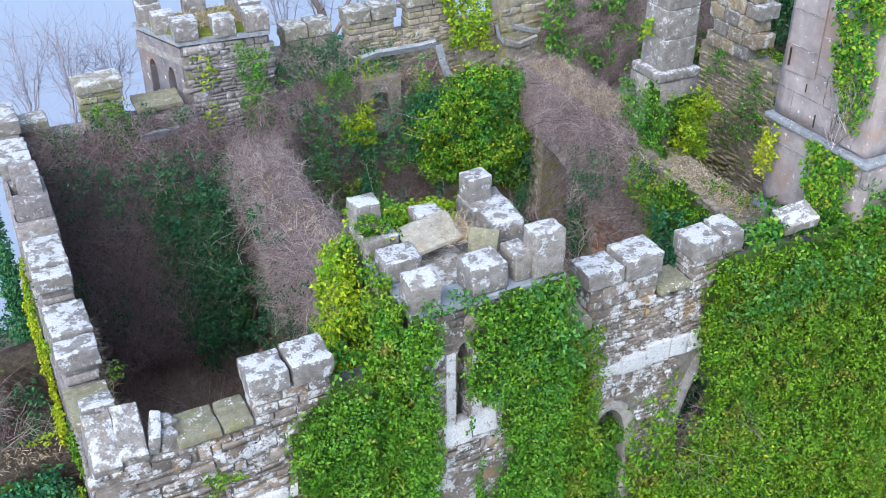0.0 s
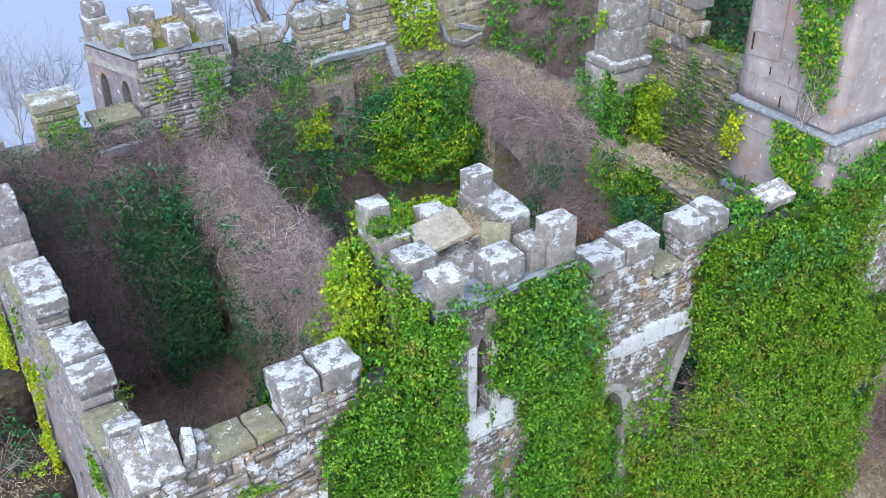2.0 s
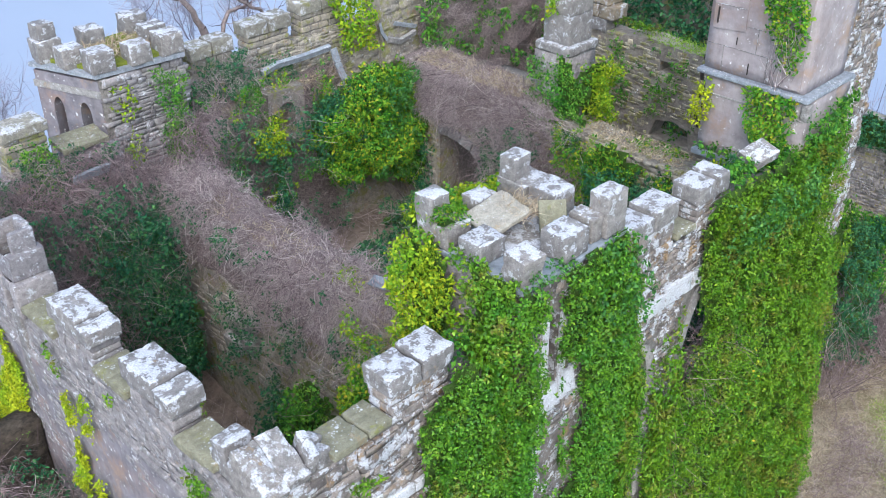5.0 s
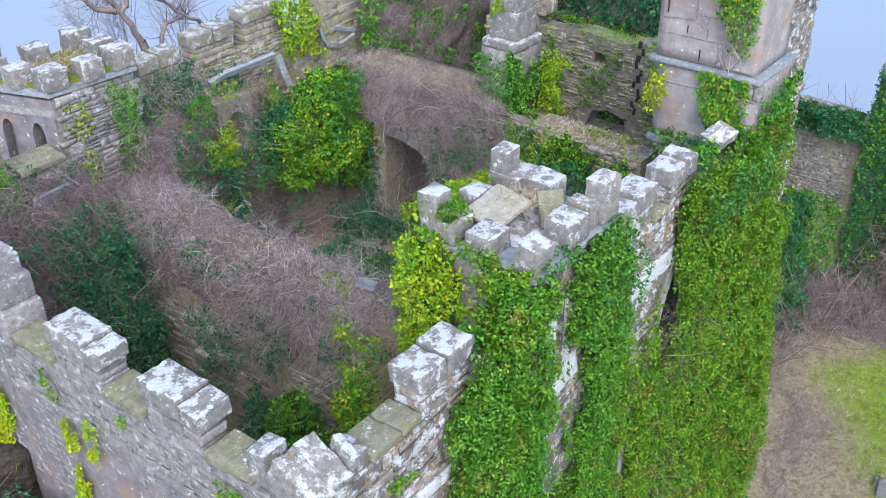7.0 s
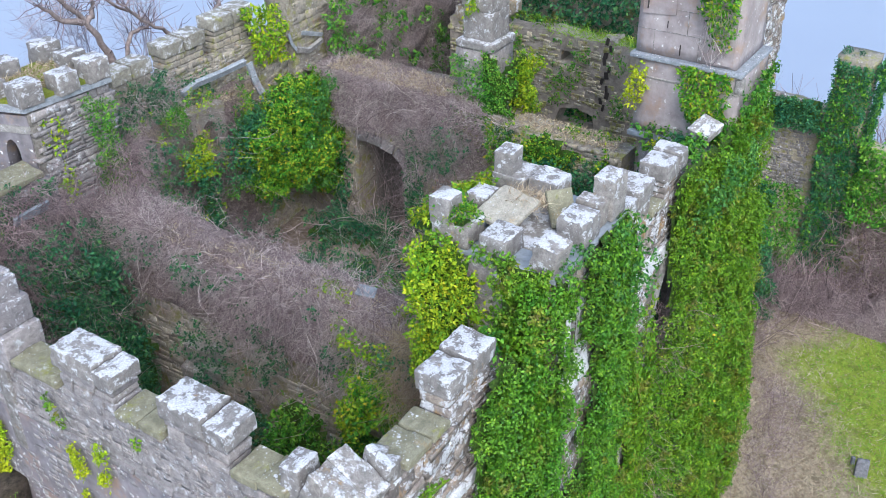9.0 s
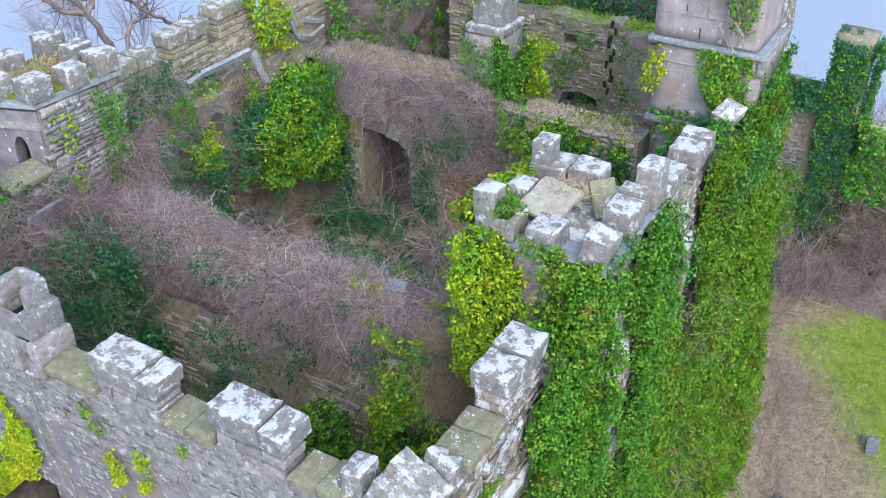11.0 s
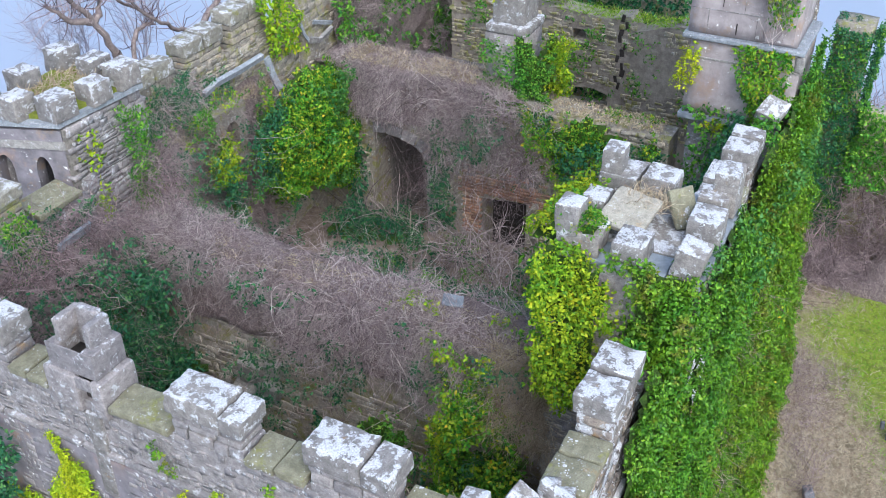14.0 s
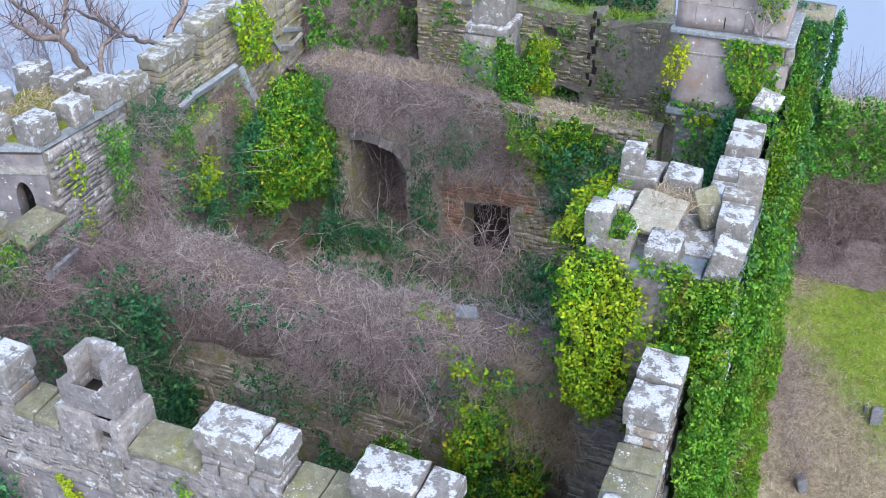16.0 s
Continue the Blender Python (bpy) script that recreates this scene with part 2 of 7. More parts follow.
IVY_DARK = leaf_material("dark_ivy", [(0.0, (0.016, 0.068, 0.032)), (0.5, (0.036, 0.12, 0.05)), (0.9, (0.075, 0.19, 0.06)), (1.0, (0.13, 0.26, 0.07))])
IVY_YELLOW = leaf_material("yellow_green_ivy", [(0.0, (0.07, 0.16, 0.009)), (0.4, (0.185, 0.285, 0.008)), (0.85, (0.32, 0.39, 0.009)), (1.0, (0.46, 0.42, 0.014))])
IVY_GOLD = leaf_material("green_ivy_with_gold_leaves", [(0.0, (0.025, 0.095, 0.01)), (0.35, (0.07, 0.2, 0.012)), (0.75, (0.18, 0.31, 0.014)), (0.93, (0.32, 0.37, 0.018)), (1.0, (0.46, 0.32, 0.02))])
IVY_GLOSS = leaf_material("blue_green_glossy_ivy", [(0.0, (0.025, 0.085, 0.014)), (0.5, (0.055, 0.16, 0.022)), (0.9, (0.1, 0.23, 0.035)), (1.0, (0.18, 0.31, 0.05))], rough=0.45, spec=0.28)
IVY_LIME = leaf_material("lime_yellow_creeper", [(0.0, (0.17, 0.225, 0.006)), (0.5, (0.32, 0.375, 0.007)), (1.0, (0.47, 0.49, 0.01))])
# dark green that carries the shade between the leaves
IVY_INNER = plain_material("ivy_gap_shade", (0.02, 0.05, 0.006), (0.07, 0.125, 0.015), 30, 0.9, 0.8)
# mist before the far shrubs is put into this pale grey
TWIG_PALE = leaf_material("mist_paled_twigs", [(0.0, (0.3, 0.28, 0.32)), (1.0, (0.46, 0.43, 0.48))], rough=0.9, patch=(0.72, 0.7, 0.7))
TWIG = leaf_material("dry_bramble_stems", [(0.0, (0.11, 0.085, 0.09)), (0.3, (0.3, 0.24, 0.245)), (0.75, (0.5, 0.41, 0.405)), (1.0, (0.68, 0.6, 0.56))], rough=0.85, patch=(0.72, 0.7, 0.7))
TWIG_RED = leaf_material("russet_bramble_stems", [(0.0, (0.08, 0.058, 0.06)), (0.5, (0.265, 0.198, 0.203)), (1.0, (0.53, 0.425, 0.405))], rough=0.85, patch=(0.72, 0.7, 0.7))
STRAW = leaf_material("dead_grass_blades", [(0.0, (0.24, 0.18, 0.12)), (0.5, (0.42, 0.335, 0.23)), (1.0, (0.6, 0.52, 0.38))], rough=0.85, patch=(0.72, 0.7, 0.7))
GRASS = leaf_material("grass_blades", [(0.0, (0.14, 0.25, 0.015)), (0.6, (0.26, 0.4, 0.025)), (1.0, (0.4, 0.47, 0.07))], rough=0.7)


def ground_material():
    n = Nodes("rough_grass_ground")
    grass = n.ramp(n.noise(14, 6, 0.7), [(0.3, (0.15, 0.21, 0.02)), (0.7, (0.34, 0.4, 0.05))])
    straw = n.ramp(n.noise(11, 6, 0.7), [(0.3, (0.21, 0.16, 0.11)), (0.7, (0.5, 0.42, 0.3))])
    # the mown grass lies in a wedge away from the castle, the dead growth along its foot
    split = n.add("ShaderNodeSeparateXYZ")
    n.link(n.place, split.inputs[0])
    x, y = split.outputs["X"], split.outputs["Y"]
    near = n.maths("SUBTRACT", n.maths("ADD", n.maths("MULTIPLY", x, 0.8), -5.9), y)
    far_side = n.maths("SUBTRACT", n.maths("ADD", n.maths("MULTIPLY", y, -1.37), 31.8), x)
    inside = n.maths("ADD", n.maths("MINIMUM", near, far_side), n.maths("MULTIPLY", n.maths("SUBTRACT", n.noise(1.1, 5, 0.65), 0.5), 3.2))
    base = n.mix(n.ramp(n.maths("ADD", n.maths("MULTIPLY", inside, 0.25), 0.5), [(0.35, (0,)), (0.68, (1,))]), straw, grass)
    base = n.mix(n.ramp(n.noise(2.4, 5, 0.7), [(0.54, (0,)), (0.68, (0.35,))]), base, (0.24, 0.165, 0.13))
    base = n.mix(n.ramp(n.noise(4.2, 5, 0.7), [(0.4, (0.6,)), (0.56, (0,))]), base, n.mix(1.0, base, (0.45, 0.48, 0.42), "MULTIPLY"))
    return n.done(base, 0.95, n.noise(18, 6, 0.75), 1.0, 0.08)


GROUND = ground_material()


def water_material():
    n = Nodes("haze_pale_water")
    # haze over the lake and the sky's reflection are put into this pale base
    base = n.ramp(n.noise(0.02, 4, 0.5), [(0.3, (0.275, 0.31, 0.385)), (0.7, (0.32, 0.355, 0.43))])
    return n.done(base, 0.35, n.noise(0.9, 4, 0.6), 0.05, 0.02)


WATER = water_material()


# ---- mesh helpers ----
def vnoise(p, freq, seed=0):
    """Smooth value noise in 0..1 at the rows of p."""
    q = np.asarray(p, float) * freq + 37.1 * (seed + 1)
    i = np.floor(q).astype(np.int64)
    f = q - i
    f = f * f * (3 - 2 * f)
    total = np.zeros(len(q))
    for dx in (0, 1):
        for dy in (0, 1):
            for dz in (0, 1):
                h = (i[:, 0] + dx) * 374761393 + (i[:, 1] + dy) * 668265263 + (i[:, 2] + dz) * 2147483647 + seed * 974711
                h = (h ^ (h >> 13)) * 1274126177
                h = (h ^ (h >> 16)) & 0xFFFF
                w = (f[:, 0] if dx else 1 - f[:, 0]) * (f[:, 1] if dy else 1 - f[:, 1]) * (f[:, 2] if dz else 1 - f[:, 2])
                total += w * h / 65535.0
    return total


def fnoise(p, freq, seed=0):
    return 0.6 * vnoise(p, freq, seed) + 0.28 * vnoise(p, freq * 2.2, seed + 5) + 0.12 * vnoise(p, freq * 4.7, seed + 9)


def mesh_np(name, verts, faces, mat, smooth=False):
    """A mesh from an array of places and an array of faces of equal length."""
    verts, faces = np.asarray(verts, np.float32), np.asarray(faces, np.int32)
    me = bpy.data.meshes.new(name)
    me.vertices.add(len(verts))
    me.vertices.foreach_set("co", verts.ravel())
    me.loops.add(faces.size)
    me.loops.foreach_set("vertex_index", faces.ravel())
    me.polygons.add(len(faces))
    me.polygons.foreach_set("loop_start", np.arange(0, faces.size, faces.shape[1], dtype=np.int32))
    if smooth:
        me.polygons.foreach_set("use_smooth", np.ones(len(faces), bool))
    me.update(calc_edges=True)
    me.materials.append(mat)
    return me


def part(name, bm, mat, parent=None, label="", smooth=False):
    """One mesh object from a bmesh or a mesh, under a thing or a part."""
    if isinstance(bm, bpy.types.Mesh):
        me = bm
    else:
        me = bpy.data.meshes.new(name)
        bmesh.ops.recalc_face_normals(bm, faces=bm.faces)
        bm.to_mesh(me)
        bm.free()
        me.materials.append(mat)
        if smooth:
            for f in me.polygons:
                f.use_smooth = True
    ob = new(name, me)
    if parent:
        ob.parent = parent
    if label:
        ob["label"] = label
    return ob


def thing(name, at, label, category, group="", kind=""):
    ob = new(name)
    ob.location = at
    bpy.context.view_layer.update()
    return tagged(ob, label, category, group, kind)


def under(ob, parent):
    """Make ob a part of parent, keeping its place in the world."""
    ob.parent = parent
    ob.matrix_parent_inverse = Matrix.Translation(parent.location).inverted()
    return ob


def grid_box(half, edge, mid=2):
    """The surface of a box as a grid that is fine near the edges: vertices in -1..1 times half, and quads."""
    axes = []
    for h in half:
        r = min(edge, h * 0.45)
        inner = np.linspace(-(h - r), h - r, mid + 1)
        axes.append(np.concatenate([[-h, -h + r * 0.3], inner, [h - r * 0.3, h]]))
    verts, quads, index = [], [], {}

    def vert(i, j, k):
        if (i, j, k) not in index:
            index[i, j, k] = len(verts)
            verts.append((axes[0][i], axes[1][j], axes[2][k]))
        return index[i, j, k]

    n = [len(a) - 1 for a in axes]
    for i in range(n[0]):
        for j in range(n[1]):
            quads += [(vert(i, j, 0), vert(i, j + 1, 0), vert(i + 1, j + 1, 0), vert(i + 1, j, 0)), (vert(i, j, n[2]), vert(i + 1, j, n[2]), vert(i + 1, j + 1, n[2]), vert(i, j + 1, n[2]))]
    for i in range(n[0]):
        for k in range(n[2]):
            quads += [(vert(i, 0, k), vert(i + 1, 0, k), vert(i + 1, 0, k + 1), vert(i, 0, k + 1)), (vert(i, n[1], k), vert(i, n[1], k + 1), vert(i + 1, n[1], k + 1), vert(i + 1, n[1], k))]
    for j in range(n[1]):
        for k in range(n[2]):
            quads += [(vert(0, j, k), vert(0, j, k + 1), vert(0, j + 1, k + 1), vert(0, j + 1, k)), (vert(n[0], j, k), vert(n[0], j + 1, k), vert(n[0], j + 1, k + 1), vert(n[0], j, k + 1))]
    return np.array(verts), np.array(quads)


STONES = [0]


def stone(name, x, y, z, mat, parent=None, turn=0.0, tilt=(0.0, 0.0), rough=1.0, label="", edge=0.02, mid=4):
    """A worn dressed block between the given bounds, with rounded, chipped edges."""
    STONES[0] += 1
    seed = STONES[0]
    size = np.array([x[1] - x[0], y[1] - y[0], z[1] - z[0]])
    half = size / 2
    at = np.array([sum(x), sum(y), sum(z)]) / 2
    v, q = grid_box(half, edge, mid)
    r = np.minimum(edge, half * 0.45)
    core = np.clip(v, -(half - r), half - r)
    d = (v - core) / r
    length = np.linalg.norm(d, axis=1, keepdims=True)
    v = core + np.where(length > 1, d / np.maximum(length, 1e-6), d) * r
    out = v / np.maximum(np.linalg.norm(v, axis=1, keepdims=True), 1e-6)
    w = v + at
    v = v + out * ((fnoise(w, 4.5, seed % 50) - 0.5)[:, None] * 0.024 + (vnoise(w, 17, 3) - 0.5)[:, None] * 0.018) * rough
    # broken arrises: the edges lose flakes here and there
    bite = np.clip((vnoise(w, 6.5, seed % 37 + 60) - 0.62) * 5, 0, 1) * (np.sum(np.abs(v) > half - r * 1.3, axis=1) >= 2)
    v = v - out * (bite * 0.022 * min(rough, 1.2))[:, None]
    me = mesh_np(name, v, q, mat, smooth=True)
    ob = new(name, me)
    if label:
        ob["label"] = label
    ob.matrix_world = pose(*at, tilt[0], tilt[1], turn)
    if parent:
        under(ob, parent)
    return ob


def rough_box(name, x, y, z, mat, step=0.3, amp=0.05, seed=0, ragged=0.0):
    """A solid piece of wall with uneven faces; ragged: how far its top is broken down, in metres."""
    half = np.array([x[1] - x[0], y[1] - y[0], z[1] - z[0]]) / 2
    at = np.array([sum(x), sum(y), sum(z)]) / 2
    axes = [np.linspace(-h, h, max(2, int(2 * h / step) + 1)) for h in half]
    verts, quads, index = [], [], {}

    def vert(i, j, k):
        if (i, j, k) not in index:
            index[i, j, k] = len(verts)
            verts.append((axes[0][i], axes[1][j], axes[2][k]))
        return index[i, j, k]

    n = [len(a) - 1 for a in axes]
    for i in range(n[0]):
        for j in range(n[1]):
            quads += [(vert(i, j, 0), vert(i, j + 1, 0), vert(i + 1, j + 1, 0), vert(i + 1, j, 0)), (vert(i, j, n[2]), vert(i + 1, j, n[2]), vert(i + 1, j + 1, n[2]), vert(i, j + 1, n[2]))]
    for i in range(n[0]):
        for k in range(n[2]):
            quads += [(vert(i, 0, k), vert(i + 1, 0, k), vert(i + 1, 0, k + 1), vert(i, 0, k + 1)), (vert(i, n[1], k), vert(i, n[1], k + 1), vert(i + 1, n[1], k + 1), vert(i + 1, n[1], k))]
    for j in range(n[1]):
        for k in range(n[2]):
            quads += [(vert(0, j, k), vert(0, j, k + 1), vert(0, j + 1, k + 1), vert(0, j + 1, k)), (vert(n[0], j, k), vert(n[0], j + 1, k), vert(n[0], j + 1, k + 1), vert(n[0], j, k + 1))]
    v = np.array(verts) + at
    moved = v + np.stack([fnoise(v, 1.7, seed + s) - 0.5 for s in (0, 11, 23)], 1) * 2 * amp
    if ragged:
        top = np.clip((v[:, 2] - z[0]) / (z[1] - z[0]), 0, 1) ** 6
        flat = v.copy()
        flat[:, 2] = 0
        moved[:, 2] -= top * ragged * fnoise(flat, 0.9, seed + 31)
    return mesh_np(name, moved, np.array(quads), mat)


def wall_panel(outline, holes, depth, to_world):
    """A wall of even thickness from an outline in (along, up), with openings cut through."""
    from mathutils.geometry import tessellate_polygon
    rings = [[Vector((a, b, 0)) for a, b in outline]] + [[Vector((a, b, 0)) for a, b in h] for h in holes]
    flat = [p for ring in rings for p in ring]
    bm = bmesh.new()
    front = [bm.verts.new(to_world(p.x, p.y, 0)) for p in flat]
    back = [bm.verts.new(to_world(p.x, p.y, depth)) for p in flat]
    for tri in tessellate_polygon(rings):
        bm.faces.new([front[i] for i in tri])
        bm.faces.new([back[i] for i in reversed(tri)])
    start = 0
    for ring in rings:
        for i in range(len(ring)):
            a, b = start + i, start + (i + 1) % len(ring)
            bm.faces.new((front[a], front[b], back[b], back[a]))
        start += len(ring)
    return bm


def pointed_arch(left, right, bottom, spring, top, n=8):
    """The outline of a Gothic opening, from bottom left, up and over."""
    mid = (left + right) / 2
    pts = [(left, bottom)]
    for i in range(n + 1):
        a = i / n
        pts.append((left + (mid - left) * (1 - math.cos(a * math.pi / 2)) ** 0.9, spring + (top - spring) * math.sin(a * math.pi / 2) ** 0.9))
    for i in range(n - 1, -1, -1):
        a = i / n
        pts.append((right - (right - mid) * (1 - math.cos(a * math.pi / 2)) ** 0.9, spring + (top - spring) * math.sin(a * math.pi / 2) ** 0.9))
    pts.append((right, bottom))
    return pts


def chip_mesh(seed):
    """A small rough stone of unit size with chamfered edges: 24 vertices, 44 triangles."""
    rng = np.random.RandomState(seed)
    verts, key = [], {}
    for sx in (-1, 1):
        for sy in (-1, 1):
            for sz in (-1, 1):
                c = rng.uniform(0.01, 0.07, 3)
                jit = rng.uniform(-0.1, 0.1, 3) * (1, 0.5, 1.1)
                for axis in range(3):
                    p = np.array([sx, sy, sz]) * 0.5 * (1 - 2 * c)
                    p[axis] = 0.5 * (sx, sy, sz)[axis]
                    key[sx, sy, sz, axis] = len(verts)
                    verts.append(p + jit)
    tris = []

    def quad(a, b, c, d):
        tris.extend([(a, b, c), (a, c, d)])

    for axis in range(3):
        o1, o2 = [a for a in range(3) if a != axis]
        for s in (-1, 1):
            ring = []
            for s1, s2 in ((-1, -1), (1, -1), (1, 1), (-1, 1)):
                sign = [0, 0, 0]
                sign[axis], sign[o1], sign[o2] = s, s1, s2
                ring.append(key[(*sign, axis)])
            quad(*ring)
        for s1 in (-1, 1):
            for s2 in (-1, 1):
                a, b = [0, 0, 0], [0, 0, 0]
                a[axis], b[axis] = -1, 1
                a[o1] = b[o1] = s1
                a[o2] = b[o2] = s2
                quad(key[(*a, o1)], key[(*b, o1)], key[(*b, o2)], key[(*a, o2)])
    for sx in (-1, 1):
        for sy in (-1, 1):
            for sz in (-1, 1):
                tris.append(tuple(key[sx, sy, sz, a] for a in range(3)))
    verts = np.array(verts)
    fixed = []
    for t in tris:
        a, b, c = verts[list(t)]
        fixed.append(t if np.dot(np.cross(b - a, c - a), (a + b + c)) > 0 else (t[0], t[2], t[1]))
    return verts, np.array(fixed)


CHIPS = [chip_mesh(s) for s in range(12)]


def courses(wide, high, rng, tall=(0.07, 0.15), long=(0.14, 0.42)):
    """Places of rubble stones in rough courses: centre along, centre up, length, height."""
    out, z = [], 0.0
    while z < high:
        h = rng.uniform(*tall)
        a = -rng.uniform(0, 0.3)
        while a < wide:
            length = rng.uniform(*long) * (0.6 + h * 4.5) * (1 if rng.uniform() > 0.3 else rng.uniform(0.35, 0.7))
            wave = 0.05 * noise.noise(Vector((a * 0.9, z * 0.7, 5.1))) + 0.02 * noise.noise(Vector((a * 3.1, z * 2.0, 1.7)))
            if h > 0.11 and rng.uniform() < 0.35:
                part_up = rng.uniform(0.35, 0.65)
                for lo, hi in ((0, part_up), (part_up, 1)):
                    out.append((a + length / 2, z + h * (lo + hi) / 2 + wave, length - rng.uniform(0.008, 0.03), h * (hi - lo) - 0.012))
            else:
                hh = h * rng.uniform(0.78, 1.15)
                out.append((a + length / 2, z + h / 2 + rng.uniform(-0.012, 0.012) + wave, length - rng.uniform(0.008, 0.03), hh - 0.012))
            a += length
        z += h
    return out


def rubble_face(name, parent, origin, along, up, outward, wide, high, mat, keep=None, singles=0, seed=0, tall=(0.07, 0.15), long=(0.14, 0.42), deep=0.16, proud=(0.0, 0.03), loose=1.0):
    """Rubble stones over a wall's face: the first ones single parts that share their meshes, the rest one mesh."""
    rng = np.random.RandomState(seed)
    o, a, u, n = (np.array(v, float) for v in (origin, along, up, outward))
    turn = np.stack([a, -n, u], 1)
    meshes = [mesh_np(name, v, f, mat) for v, f in CHIPS] if singles else None
    verts, faces, count, made = [], [], 0, 0
    for s, t, length, h in courses(wide, high, rng, tall, long):
        if s < 0.02 or s > wide - 0.02 or t > high or (keep and not keep(s, t)):
            continue
        size = np.array([length, deep, h])
        centre = o + a * s + u * t + n * (rng.uniform(*proud) - deep / 2)
        wobble = Euler((rng.uniform(-0.05, 0.05) * loose, rng.uniform(-0.09, 0.09) * loose, rng.uniform(-0.05, 0.05) * loose)).to_matrix()
        rot = turn @ np.array(wobble)
        which = rng.randint(len(CHIPS))
        if made < singles:
            m = Matrix((tuple(rot[0] * size) + (centre[0],), tuple(rot[1] * size) + (centre[1],), tuple(rot[2] * size) + (centre[2],), (0, 0, 0, 1)))
            ob = new(name, meshes[which])
            ob.parent = parent
            ob.matrix_parent_inverse = Matrix.Translation(parent.location).inverted()
            ob.matrix_basis = m
            made += 1
        else:
            v, f = CHIPS[which]
            verts.append((v * size) @ rot.T + centre)
            faces.append(f + count)
            count += len(v)
    if verts:
        ob = new("rubble_fill", mesh_np("rubble_fill", np.concatenate(verts), np.concatenate(faces), mat))
        under(ob, parent)
        tagged(ob, kind="stuff")


# ---- plants ----
LEAF_V = np.array([(0, 0, 0), (-0.36, 0.42, 0.12), (0, 1.15, -0.12), (0.36, 0.42, 0.12)])
LEAF_F = np.array([(0, 2, 1), (0, 3, 2)])


def unit(v):
    return v / np.maximum(np.linalg.norm(v, axis=-1, keepdims=True), 1e-9)


def leaves_mesh(name, places, normals, size, mat, rng, hang=0.8, flutter=0.55):
    """Many small folded leaves at the given places."""
    # leaves stand in small rosettes round the shoot tips
    per = 4
    places, normals = places[:len(places) // per * per], normals[:len(normals) // per * per]
    n = len(places)
    head = np.repeat(np.arange(0, n, per), per)
    facing = unit(normals[head] + np.repeat(rng.normal(0, flutter, (n // per, 3)), per, 0) + np.array([0, 0, 0.3]))
    fall = rng.normal(0, 0.5, (n, 3)) + np.array([0, 0, -hang])
    fan = rng.normal(0, 1, (n, 3))
    fan = unit(fan - facing * (fan * facing).sum(1, keepdims=True))
    tip = unit(fan + 0.55 * fall)
    places = places[head] + fan * size * rng.uniform(0.05, 0.5, n)[:, None] + rng.normal(0, size * 0.25, (n, 3))
    nor = unit(facing + fan * 0.35 + rng.normal(0, flutter * 0.6, (n, 3)))
    tip = unit(tip - nor * (tip * nor).sum(1, keepdims=True))
    side = np.cross(tip, nor)
    scale = size * (0.6 + 1.0 * rng.uniform(0, 1, n) ** 1.6)
    v = (side[:, None] * LEAF_V[None, :, :1] + tip[:, None] * LEAF_V[None, :, 1:2] + nor[:, None] * LEAF_V[None, :, 2:]) * scale[:, None, None] + places[:, None]
    f = LEAF_F[None] + (np.arange(n) * 4)[:, None, None]
    return mesh_np(name, v.reshape(-1, 3), f.reshape(-1, 3), mat)


